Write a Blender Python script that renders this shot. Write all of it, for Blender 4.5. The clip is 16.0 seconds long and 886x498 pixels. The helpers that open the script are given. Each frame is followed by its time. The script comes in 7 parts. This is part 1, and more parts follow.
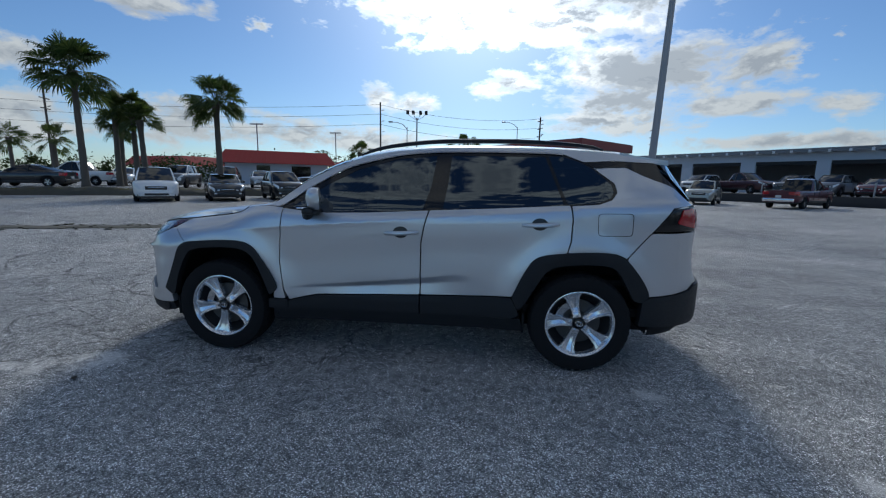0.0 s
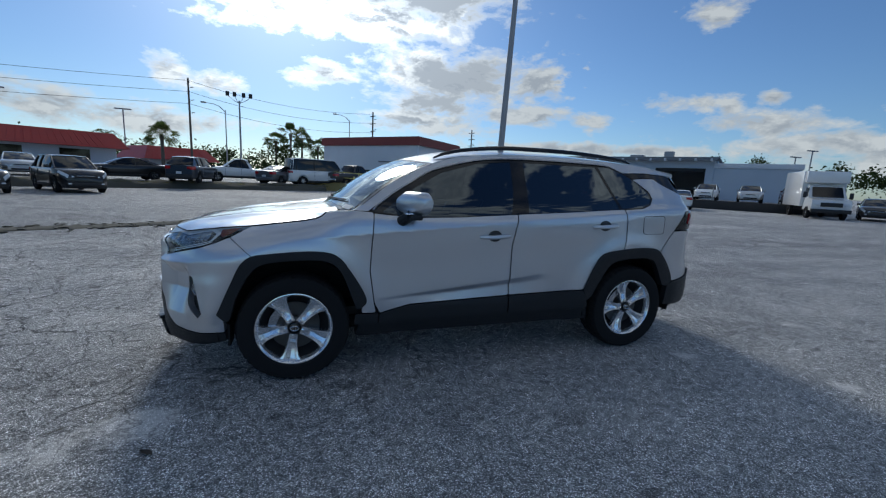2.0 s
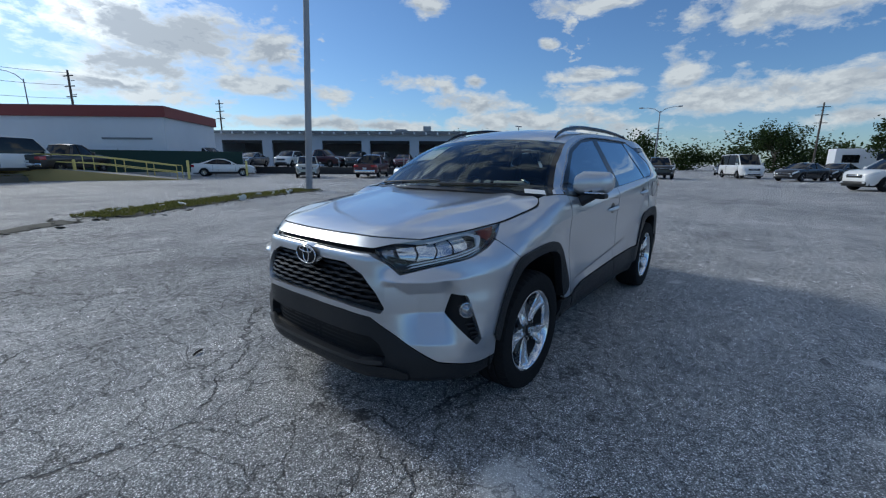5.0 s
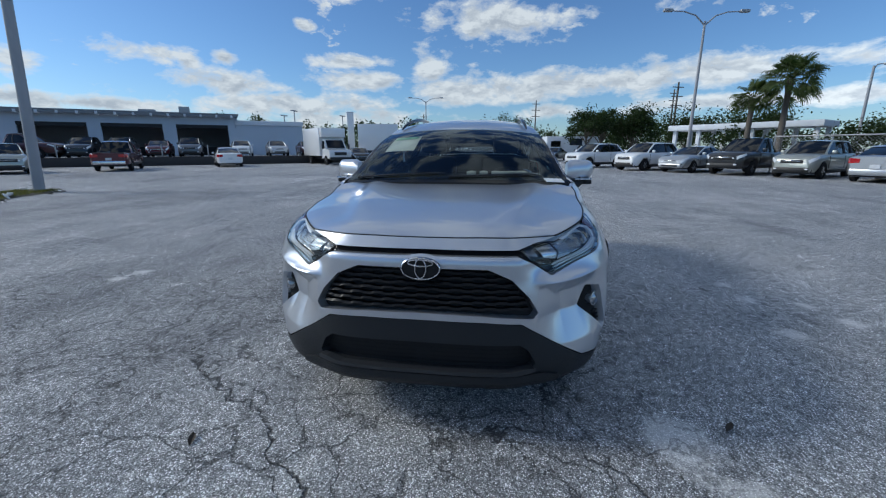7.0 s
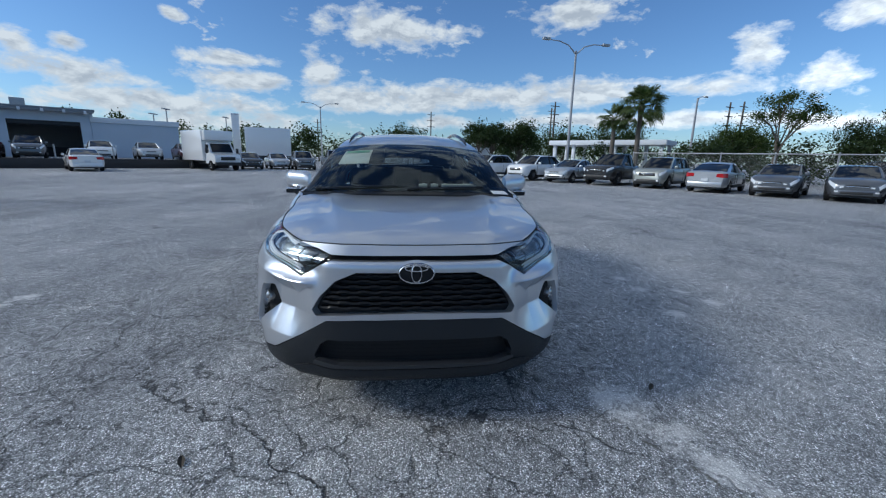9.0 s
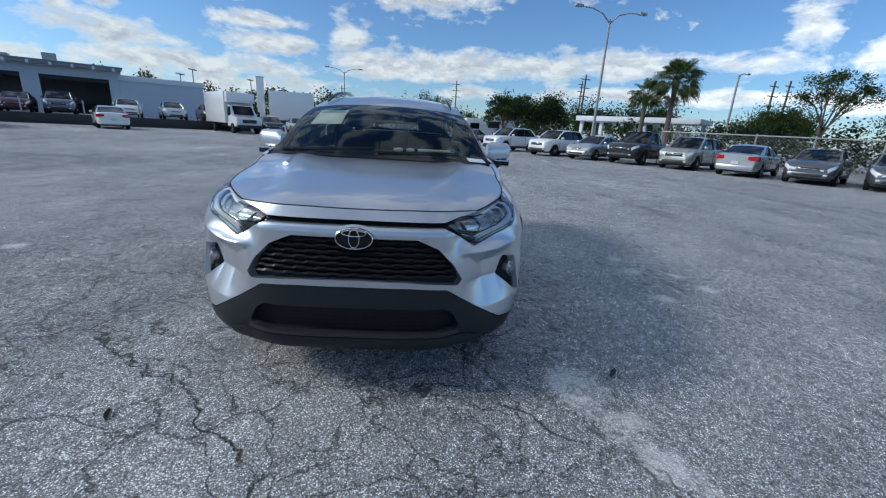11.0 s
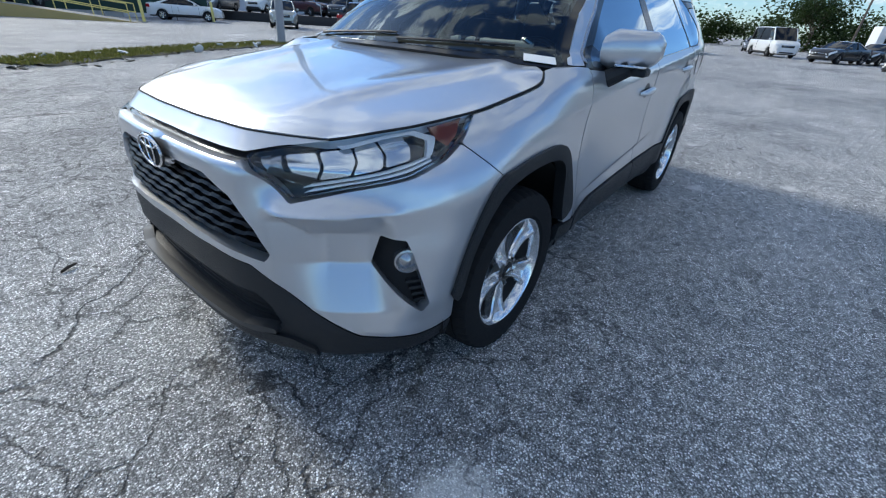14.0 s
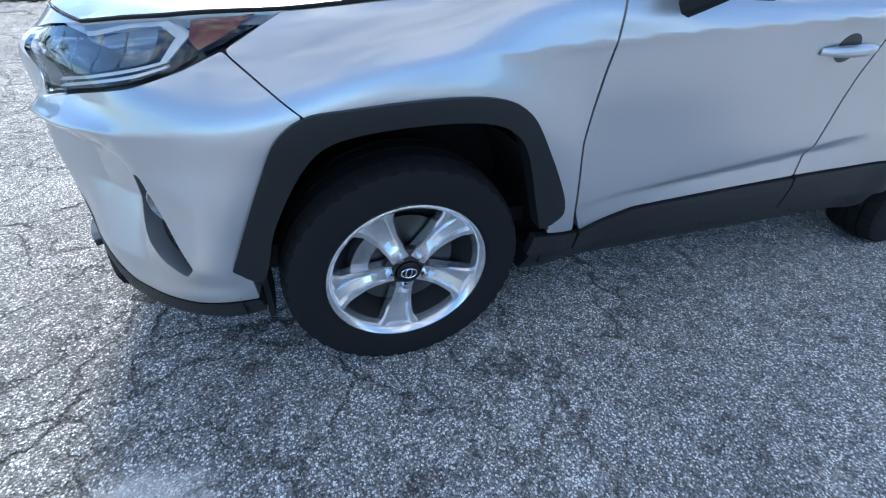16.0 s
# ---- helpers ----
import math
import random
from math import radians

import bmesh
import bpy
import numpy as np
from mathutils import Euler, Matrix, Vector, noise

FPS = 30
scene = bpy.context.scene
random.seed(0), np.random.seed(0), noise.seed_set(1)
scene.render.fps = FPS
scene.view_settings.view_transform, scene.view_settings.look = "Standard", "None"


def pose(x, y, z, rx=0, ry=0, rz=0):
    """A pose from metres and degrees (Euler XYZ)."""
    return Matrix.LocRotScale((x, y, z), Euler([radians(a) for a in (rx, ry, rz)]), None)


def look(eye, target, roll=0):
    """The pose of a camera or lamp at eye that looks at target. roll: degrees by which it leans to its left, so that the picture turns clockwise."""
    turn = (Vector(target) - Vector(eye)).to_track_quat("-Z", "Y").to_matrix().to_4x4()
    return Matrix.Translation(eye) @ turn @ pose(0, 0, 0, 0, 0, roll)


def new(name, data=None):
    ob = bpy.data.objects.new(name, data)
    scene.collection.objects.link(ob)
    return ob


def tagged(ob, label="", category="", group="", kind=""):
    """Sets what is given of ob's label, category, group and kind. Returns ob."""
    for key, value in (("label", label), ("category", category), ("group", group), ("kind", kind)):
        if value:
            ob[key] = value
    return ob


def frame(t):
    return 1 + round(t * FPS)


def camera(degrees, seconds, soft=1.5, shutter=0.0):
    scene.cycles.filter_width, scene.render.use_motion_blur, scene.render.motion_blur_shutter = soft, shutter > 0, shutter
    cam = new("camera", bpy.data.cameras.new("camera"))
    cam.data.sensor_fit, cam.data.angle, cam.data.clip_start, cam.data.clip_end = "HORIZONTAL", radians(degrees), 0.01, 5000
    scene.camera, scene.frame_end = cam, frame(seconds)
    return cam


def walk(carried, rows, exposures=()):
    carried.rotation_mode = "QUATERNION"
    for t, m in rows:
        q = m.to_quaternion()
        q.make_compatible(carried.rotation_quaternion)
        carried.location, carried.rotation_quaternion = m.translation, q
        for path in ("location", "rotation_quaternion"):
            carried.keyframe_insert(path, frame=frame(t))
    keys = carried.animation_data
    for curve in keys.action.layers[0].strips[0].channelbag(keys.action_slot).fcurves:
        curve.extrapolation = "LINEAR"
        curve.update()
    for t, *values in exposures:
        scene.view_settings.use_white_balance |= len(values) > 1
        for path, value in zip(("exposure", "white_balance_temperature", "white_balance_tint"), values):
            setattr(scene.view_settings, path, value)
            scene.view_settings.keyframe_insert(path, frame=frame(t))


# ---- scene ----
cam = camera(94.7, 16.0, 1.2)
PATH = [
    (0, (0.662, -3.75, 1.342), (0.457, -1.788, 1.011), 1.1),
    (0.5, (0.169, -3.777, 1.358), (0.179, -1.806, 1.023), 1.3),
    (1, (-0.297, -3.789, 1.371), (-0.079, -1.83, 1.034), 1.6),
    (1.5, (-0.776, -3.686, 1.373), (-0.348, -1.761, 1.037), 2.2),
    (2, (-1.255, -3.608, 1.36), (-0.628, -1.738, 1.028), 2.7),
    (2.5, (-1.673, -3.437, 1.352), (-0.867, -1.637, 1.019), 2.9),
    (3, (-2.082, -3.205, 1.348), (-1.116, -1.486, 1.012), 2.8),
    (3.2, (-2.253, -3.112, 1.333), (-1.227, -1.429, 0.994), 2.7),
    (5.3, (-3.603, -1.665, 1.333), (-1.99, -0.561, 0.909), 0.2),
    (5.5, (-3.694, -1.502, 1.321), (-2.026, -0.485, 0.895), 0.1),
    (6, (-3.863, -1.103, 1.343), (-2.076, -0.324, 0.893), -0.2),
    (6.5, (-3.884, -0.681, 1.356), (-2.012, -0.155, 0.885), -0.4),
    (7, (-3.953, -0.351, 1.364), (-2.031, -0.071, 0.886), -0.1),
    (7.5, (-3.953, -0.103, 1.357), (-2.011, -0.035, 0.885), 0.3),
    (8, (-4.015, 0.033, 1.381), (-2.07, -0.051, 0.923), 0.7),
    (8.5, (-4.143, 0.074, 1.404), (-2.201, -0.098, 0.959), 1.1),
    (9, (-4.196, 0.085, 1.41), (-2.256, -0.127, 0.973), 1.3),
    (9.2, (-4.202, 0.085, 1.413), (-2.264, -0.134, 0.974), 1.4),
    (11.3, (-4.048, -0.441, 1.338), (-2.145, -0.505, 0.728), 4.1),
    (11.5, (-3.929, -0.538, 1.31), (-2.035, -0.557, 0.669), 4.5),
    (12, (-3.667, -0.768, 1.308), (-1.805, -0.633, 0.591), 4.9),
    (12.5, (-3.438, -1.022, 1.304), (-1.633, -0.674, 0.516), 4.7),
    (13, (-3.154, -1.186, 1.266), (-1.442, -0.598, 0.416), 4.3),
    (13.5, (-2.914, -1.333, 1.254), (-1.339, -0.5, 0.347), 3.8),
    (14, (-2.689, -1.541, 1.272), (-1.295, -0.497, 0.288), 3.8),
    (14.5, (-2.409, -1.62, 1.239), (-1.224, -0.394, 0.193), 3.3),
    (15, (-2.122, -1.702, 1.199), (-1.149, -0.347, 0.096), 3.2),
    (15.5, (-1.851, -1.825, 1.172), (-1.075, -0.39, 0.014), 3.9),
    (16, (-1.613, -1.779, 1.144), (-0.997, -0.298, -0.051), 4.9),
]
walk(cam, [(t, look(eye, target, roll)) for t, eye, target, roll in PATH],
     [(0, .15, 6250, 6), (3, .13, 6200, 6), (6, .42, 6100, 6), (9, .50, 5980, 6), (11.5, .70, 6200, 6), (13, 1.03, 6350, 6), (14.5, 1.16, 6350, 6), (16, 1.75, 6450, 6)])


# ---- light ----
SUN_AZIMUTH, SUN_ELEVATION = -2.0, 31.0        # degrees from +y towards +x, and up
SUN_WAY = Vector((math.sin(radians(SUN_AZIMUTH)) * math.cos(radians(SUN_ELEVATION)),
                  math.cos(radians(SUN_AZIMUTH)) * math.cos(radians(SUN_ELEVATION)), math.sin(radians(SUN_ELEVATION))))
sun = new("sun", bpy.data.lights.new("sun", "SUN"))
sun.data.energy, sun.data.angle, sun.data.color = 1.35, radians(12), (1.0, .93, .82)
sun.matrix_world = look(SUN_WAY * 50, (0, 0, 0))


class Nodes:
    """Short hand for node trees."""

    def __init__(self, tree):
        self.tree = tree
        tree.nodes.clear()

    def __call__(self, kind, ins=None, **props):
        n = self.tree.nodes.new("ShaderNode" + kind)
        for k, v in props.items():
            if k == "operation":
                n.operation = v
            elif k == "blend_type":
                n.blend_type = v
            elif k == "data_type":
                n.data_type = v
            elif k == "feature":
                n.feature = v
            elif k == "distance":
                n.distance = v
            elif k == "sky_type":
                n.sky_type = v
            elif k == "clamp":
                n.use_clamp = v
        for k, v in (ins or {}).items():
            if isinstance(v, bpy.types.NodeSocket):
                self.tree.links.new(v, n.inputs[k])
            else:
                n.inputs[k].default_value = v
        return n

    def math(self, op, a, b=0.0, c=0.0):
        return self("Math", {0: a, 1: b, 2: c}, operation=op).outputs[0]

    def ramp(self, fac, stops):
        n = self("ValToRGB", {0: fac})
        el = n.color_ramp.elements
        while len(el) < len(stops):
            el.new(.5)
        for e, (p, c) in zip(el, stops):
            e.position = p
            e.color = (c, c, c, 1) if isinstance(c, (int, float)) else (*c, 1)
        return n.outputs[0]

    def mix(self, fac, a, b, blend="MIX"):
        n = self("Mix", data_type="RGBA", blend_type=blend)
        for i, v in ((0, fac), (6, a), (7, b)):
            if isinstance(v, bpy.types.NodeSocket):
                self.tree.links.new(v, n.inputs[i])
            else:
                n.inputs[i].default_value = v if i == 0 or len(v) == 4 else (*v, 1)
        return n.outputs[2]

    def noise(self, vec, scale, detail=4, rough=.55):
        return self("TexNoise", {"Vector": vec, "Scale": scale, "Detail": detail, "Roughness": rough}).outputs[0]


world = bpy.data.worlds.new("sky")
scene.world = world
world.use_nodes = True
w = Nodes(world.node_tree)
sky = w("TexSky", sky_type="NISHITA")
sky.sun_disc, sky.sun_elevation, sky.sun_rotation = False, radians(SUN_ELEVATION), radians(SUN_AZIMUTH)
sky.air_density, sky.dust_density, sky.ozone_density = 1.0, .4, 2.5
way = w("TexCoord").outputs["Generated"]
sep = w("SeparateXYZ", {0: way}).outputs
up = w.math("MAXIMUM", sep[2], 0.0)
# broken cumulus: banks that stand over the place, with edges of billowing noise
puff = w("VectorMath", {0: way, 1: (2.6, 2.6, 5.6)}, operation="MULTIPLY").outputs[0]
warp = w("TexNoise", {"Vector": puff, "Scale": 2.4, "Detail": 3.0}).outputs[1]
puff = w("VectorMath", {0: puff, 1: w("VectorMath", {0: warp, "Scale": .16}, operation="SCALE").outputs[0]}, operation="ADD").outputs[0]
higher = w("VectorMath", {0: puff, 1: (0.0, 0.02, .075)}, operation="ADD").outputs[0]
loose, billow, billow_up = w.noise(puff, 2.3, 8, .60), w.noise(puff, 5.4, 10, .62), w.noise(higher, 5.4, 5, .58)
azimuth = w.math("MULTIPLY", w.math("ARCTAN2", sep[0], sep[1]), 180 / math.pi)
height = w.math("MULTIPLY", w.math("ARCSINE", sep[2]), 180 / math.pi)
chart = w("CombineXYZ", {0: azimuth, 1: height, 2: 0.0}).outputs[0]


def banks(spots):
    """Squared distance to the nearest bank of cloud, in bank sizes; spots give azimuth, height and the half sizes in degrees."""
    near = 60.0
    for a, e, wa, we in spots:
        d = w("VectorMath", {0: chart, 1: (a, e, 0)}, operation="SUBTRACT").outputs[0]
        d = w("VectorMath", {0: d, 1: (1 / wa, 1 / we, 0)}, operation="MULTIPLY").outputs[0]
        near = w.math("MINIMUM", w("VectorMath", {0: d, 1: d}, operation="DOT_PRODUCT").outputs["Value"], near)
    return near


BACKLIT = [(-39.7, 17.8, 4.1, 1.2), (-51, 10.8, 3, 1.7), (-51, 5.3, 5, 2.9), (-37.5, 6.2, 5, 2.4), (-28.4, 5.5, 7.9, 1.8), (-17, 5.2, 8, 1.4), (-14.5, 10.8, 2.4, 1.6),
           (-11.4, 9.9, 3.4, 1.5), (-3.9, 20.4, 13, 3.0), (9, 19.2, 12, 2.5), (16, 21.5, 11, 2.6), (2.3, 12.3, 3.4, 1.4), (13.8, 14, 6.4, 3.2), (21, 12.8, 8.9, 3.4),
           (17, 10.3, 7, 2.6), (29.7, 12.2, 3.2, 2.5), (28.1, 8.9, 6, 1.1), (15.3, 7.7, 8.2, 1.5), (36.8, 8.2, 2.6, 1.2), (33, 4.8, 8, .7)]
MIDDLE = [(47.8, 10, 4.3, 1.0), (55.5, 10.2, 1.2, .7), (48.9, 19, 2.6, 1.4), (68.5, 18, 5, .9), (70, 10.7, 5, .8), (56.2, 7.4, 5.6, 1.5), (64.8, 14.3, 1.1, .5),
          (88.6, 15.2, 7.6, 2.1), (80.2, 10.3, 2.3, 2.0), (70.7, 8.4, 6.7, 1.1), (86.8, 7.4, 9.9, 1.8), (98, 7.8, 8, 1.6), (62, 5.3, 12, 1.5), (43.3, 4.6, 9.3, .7)]
FAR = [(112.3, 17, 5.6, 1.6), (131.5, 12, 2.0, 2.0), (137.4, 8.8, 2.3, 1.7), (139.5, 14.2, 2.6, 1.5), (105, 8, 9, 1.6), (113, 8.3, 8, 1.5), (127.8, 8.2, 3.6, 1.2),
       (51.8, 9.6, 1.3, .9), (61, 5.5, 7, 1.3), (70, 3.8, 12, 1.3), (95.7, 4.6, 4.5, .9), (120, 5.0, 16, .8), (138, 4.4, 7, .7)]
GREY = [(16, 21.3, 10.5, 1.8), (20.5, 13.3, 6.6, 2.1), (17, 10.0, 5, 1.4), (10.5, 7.2, 4, .8), (-48, 8, 5, 1.2), (-38, 5, 6, 1.0)]
gap = w.math("POWER", w.math("MINIMUM", banks(BACKLIT), w.math("MINIMUM", banks(MIDDLE), banks(FAR))), .5)
cover = w.math("ADD", w.math("MULTIPLY", w.math("SUBTRACT", 1.30, gap), .30), w.math("MULTIPLY", w.math("SUBTRACT", billow, .5), 1.15))
# cloud added overhead and opposite the sun, out of view, as fill light
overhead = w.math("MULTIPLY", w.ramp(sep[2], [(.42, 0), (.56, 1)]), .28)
opposite_fill = w.math("MULTIPLY", w.ramp(w.math("MULTIPLY", sep[1], -1.0), [(.78, 0), (.95, 1)]), .06)
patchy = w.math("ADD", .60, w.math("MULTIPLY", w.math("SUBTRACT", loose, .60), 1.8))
beyond = w.math("ADD", w.math("ADD", patchy, overhead), w.math("SUBTRACT", opposite_fill, .07))
toward = w("VectorMath", {0: way, 1: SUN_WAY}, operation="DOT_PRODUCT").outputs["Value"]
facing_sun, toward = toward, w.math("MAXIMUM", toward, 0.0)
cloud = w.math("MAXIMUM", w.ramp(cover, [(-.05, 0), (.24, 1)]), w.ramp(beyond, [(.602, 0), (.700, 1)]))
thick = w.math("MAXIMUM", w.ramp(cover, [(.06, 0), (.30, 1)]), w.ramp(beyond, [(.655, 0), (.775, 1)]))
shade = w.ramp(w.math("ADD", .5, w.math("MULTIPLY", w.math("SUBTRACT", billow_up, billow), 2.6)), [(.24, 0), (.72, 1)])
core = w.math("ADD", w.math("SUBTRACT", 1.35, w.math("POWER", banks(GREY), .5)), w.math("MULTIPLY", w.math("SUBTRACT", billow, .5), 2.2))
backlit = w.math("MULTIPLY", w.math("POWER", toward, 3.0), w.ramp(core, [(.15, .12), (.55, 1.0)]))
grey = w.math("MAXIMUM", w.math("MULTIPLY", w.math("MULTIPLY", shade, thick), .8), w.math("MULTIPLY", thick, backlit))
lit = w.mix(grey, (.95, .98, 1.0), (.48, .53, .61))
# clouds away from the sun brightened further, as fill for the shaded flank
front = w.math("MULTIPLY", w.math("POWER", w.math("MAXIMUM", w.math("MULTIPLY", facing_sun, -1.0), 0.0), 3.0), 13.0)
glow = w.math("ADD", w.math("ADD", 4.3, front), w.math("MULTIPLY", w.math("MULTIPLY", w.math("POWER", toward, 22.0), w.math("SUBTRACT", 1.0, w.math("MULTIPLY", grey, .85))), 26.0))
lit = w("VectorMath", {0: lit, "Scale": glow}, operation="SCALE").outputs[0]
blue = w.mix(1.0, sky.outputs[0], (.43, .54, .68), "MULTIPLY")
halo = w.math("MULTIPLY", w.math("POWER", toward, 30.0), 3.4)
blue = w("VectorMath", {0: blue, 1: w("CombineXYZ", {0: halo, 1: halo, 2: halo}).outputs[0]}, operation="ADD").outputs[0]
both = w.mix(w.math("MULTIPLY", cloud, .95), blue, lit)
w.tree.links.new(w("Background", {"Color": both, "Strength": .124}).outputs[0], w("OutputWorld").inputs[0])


# ---- materials ----
def material(name):
    m = bpy.data.materials.new(name)
    m.use_nodes = True
    n = Nodes(m.node_tree)
    return m, n


def finish(n, bsdf):
    n.tree.links.new(bsdf, n("OutputMaterial").inputs[0])


def plain(name, color, rough=.5, metal=0.0, coat=0.0, grain=0.0, scale=40.0, bump=0.0, spec=.5, wear=.12):
    """A surface with faint mottling at two scales and fine relief."""
    m, n = material(name)
    at = n("TexCoord").outputs["Object"]
    big, small = n.noise(at, scale * .12, 3), n.noise(at, scale * 4, 3)
    v = n.math("ADD", n.math("MULTIPLY", big, wear), n.math("MULTIPLY", small, grain))
    v = n.math("ADD", v, 1.0 - (wear + grain) * .5)
    col = n("VectorMath", {0: (*color,), "Scale": v}, operation="SCALE").outputs[0]
    ins = {"Base Color": col, "Metallic": metal, "Specular IOR Level": spec, "Coat Weight": coat, "Coat Roughness": .03,
           "Roughness": n.math("ADD", rough - .04, n.math("MULTIPLY", big, .08))}
    if bump:
        ins["Normal"] = n("Bump", {"Height": small, "Strength": bump, "Distance": .004}).outputs[0]
    finish(n, n("BsdfPrincipled", ins).outputs[0])
    return m


def paint(name, color, metal=.6, rough=.32, flake=.25):
    """Metallic lacquer under a clear coat, with a little dust."""
    m, n = material(name)
    at = n("TexCoord").outputs["Object"]
    f = n.noise(at, 900, 2)
    dust = n.noise(at, 2.2, 5)
    v = n.math("ADD", 1.0 - flake * .5, n.math("MULTIPLY", f, flake))
    col = n("VectorMath", {0: (*color,), "Scale": v}, operation="SCALE").outputs[0]
    finish(n, n("BsdfPrincipled", {"Base Color": col, "Metallic": metal, "Roughness": n.math("ADD", rough, n.math("MULTIPLY", dust, .08)),
                                   "Coat Weight": 1.0, "Coat Roughness": .035, "Coat IOR": 1.5}).outputs[0])
    return m


def glass(name, tint, gloss=1.0, rough=.01):
    """A thin pane: clear with a tint, and mirror-like by its angle."""
    m, n = material(name)
    f = n("Fresnel", {"IOR": 1.5}).outputs[0]
    mixed = n("MixShader", {0: n.math("MULTIPLY", f, gloss), 1: n("BsdfTransparent", {"Color": (*tint, 1)}).outputs[0],
                            2: n("BsdfGlossy", {"Color": (.78, .90, 1.0, 1), "Roughness": rough}).outputs[0]})
    finish(n, mixed.outputs[0])
    return m


SILVER = paint("silver_paint", (.58, .60, .635), metal=.78, rough=.27)
LIP_GREY = plain("grey_lip", (.028, .030, .033), rough=.30)
BLACK_PLASTIC = plain("black_plastic", (.016, .018, .021), rough=.50, grain=.25, scale=300, bump=.25, spec=.35)
GLOSS_BLACK = plain("gloss_black", (.010, .010, .011), rough=.12)
# near black for black parts, and painted shade for gaps, wheel wells, grille depths
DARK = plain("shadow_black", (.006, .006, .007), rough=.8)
RUBBER = plain("rubber", (.019, .0195, .021), rough=.80, grain=.3, scale=120, bump=.25, spec=.08)
ALLOY = plain("alloy", (.84, .85, .87), rough=.17, metal=.85, coat=.3, wear=.08)
CHROME = plain("chrome", (.78, .79, .81), rough=.06, metal=1.0)
SATIN = plain("satin_metal", (.45, .46, .48), rough=.25, metal=.9)
LAMP_SHELL = plain("lamp_shell", (.07, .072, .078), rough=.2, metal=.8)
REFLECTOR = plain("lamp_reflector", (.86, .88, .90), rough=.16, metal=.95)
GUIDE = plain("light_guide", (.88, .90, .92), rough=.25, coat=.5)
GRILLE_BLACK = plain("grille_black", (.008, .008, .009), rough=.36, spec=.24)
STEEL = plain("brake_steel", (.09, .088, .085), rough=.4, metal=.8)
GLASS_FRONT = glass("windscreen_glass", (.50, .59, .57), 1.1, .005)
GLASS_SIDE = glass("front_window_glass", (.06, .074, .082), 2.6)
GLASS_DARK = glass("privacy_glass", (.012, .016, .018), 2.8)
GLASS_LAMP = glass("lamp_glass", (.93, .95, .96), 1.1)
AMBER = plain("amber_lens", (.20, .045, .020), rough=.12, coat=.6)
RED_LENS = plain("red_lens", (.42, .010, .016), rough=.10, coat=.8)
CABIN = plain("cabin_trim", (.014, .014, .015), rough=.7, grain=.2)
SEAT = plain("seat_cloth", (.022, .022, .022), rough=.9, grain=.3, scale=200)
PAPER = plain("white_paper", (.80, .80, .78), rough=.8)
GREEN_PRINT = plain("green_print", (.25, .50, .34), rough=.8)


# ---- mesh tools ----
def mesh_of(name, bm, mat, sharp=35):
    me = bpy.data.meshes.new(name)
    layer = bm.verts.layers.float_vector.get("skin_normal")
    bm.normal_update()
    normals = None
    if layer is not None:
        normals = []
        for f in bm.faces:
            own = [v[layer] for v in f.verts]
            even = all(n.length > .5 for n in own)
            if f.normal.length < .5:
                f.normal_update()
            normals += [tuple(n if n.dot(f.normal) > 0 else -n) if even else tuple(f.normal) for n in own]
        bm.verts.layers.float_vector.remove(layer)
    bm.to_mesh(me)
    bm.free()
    me.polygons.foreach_set("use_smooth", [True] * len(me.polygons))
    if normals:
        me.normals_split_custom_set(normals)
    else:
        me.set_sharp_from_angle(angle=radians(sharp))
    if mat:
        me.materials.append(mat)
    return me


def part(name, bm, mat, parent=None, label="", sharp=35):
    """One mesh object under a thing or under a part."""
    ob = new(name, mesh_of(name, bm, mat, sharp))
    if parent is not None:
        ob.parent = parent
    return tagged(ob, label)


def thing(name, label, category, m=None, group="", kind=""):
    ob = new(name)
    ob.empty_display_size = .1
    if m is not None:
        ob.matrix_basis = m
    return tagged(ob, label, category, group, kind)


def add_box(bm, lo, hi, bevel=0.0, m=None):
    c = [(a + b) / 2 for a, b in zip(lo, hi)]
    d = [b - a for a, b in zip(lo, hi)]
    made = bmesh.ops.create_cube(bm, size=1.0, matrix=Matrix.Translation(c) @ Matrix.Diagonal((*d, 1)))["verts"]
    if bevel:
        edges = list({e for v in made for e in v.link_edges})
        made = bmesh.ops.bevel(bm, geom=edges, offset=bevel, segments=2, affect="EDGES", profile=.5)["verts"]
    if m is not None:
        bmesh.ops.transform(bm, matrix=m, verts=made)
    return bm


def box(lo, hi, bevel=0.0, m=None):
    return add_box(bmesh.new(), lo, hi, bevel, m)


def add_tube(bm, pts, radii, sides=8, cap=True):
    """A round bar along some points."""
    pts = [Vector(p) for p in pts]
    if isinstance(radii, (int, float)):
        radii = [radii] * len(pts)
    rings, ref = [], None
    for i, p in enumerate(pts):
        t = (pts[min(i + 1, len(pts) - 1)] - pts[max(i - 1, 0)]).normalized()
        if ref is None:
            ref = t.orthogonal().normalized()
        ref = (ref - t * ref.dot(t)).normalized()
        b = t.cross(ref)
        rings.append([bm.verts.new(p + (ref * math.cos(a) + b * math.sin(a)) * radii[i]) for a in (2 * math.pi * k / sides for k in range(sides))])
    for r0, r1 in zip(rings, rings[1:]):
        for k in range(sides):
            bm.faces.new((r0[k], r0[(k + 1) % sides], r1[(k + 1) % sides], r1[k]))
    if cap:
        bm.faces.new(rings[0][::-1])
        bm.faces.new(rings[-1])
    return bm


def tube(pts, radii, sides=8, cap=True):
    return add_tube(bmesh.new(), pts, radii, sides, cap)


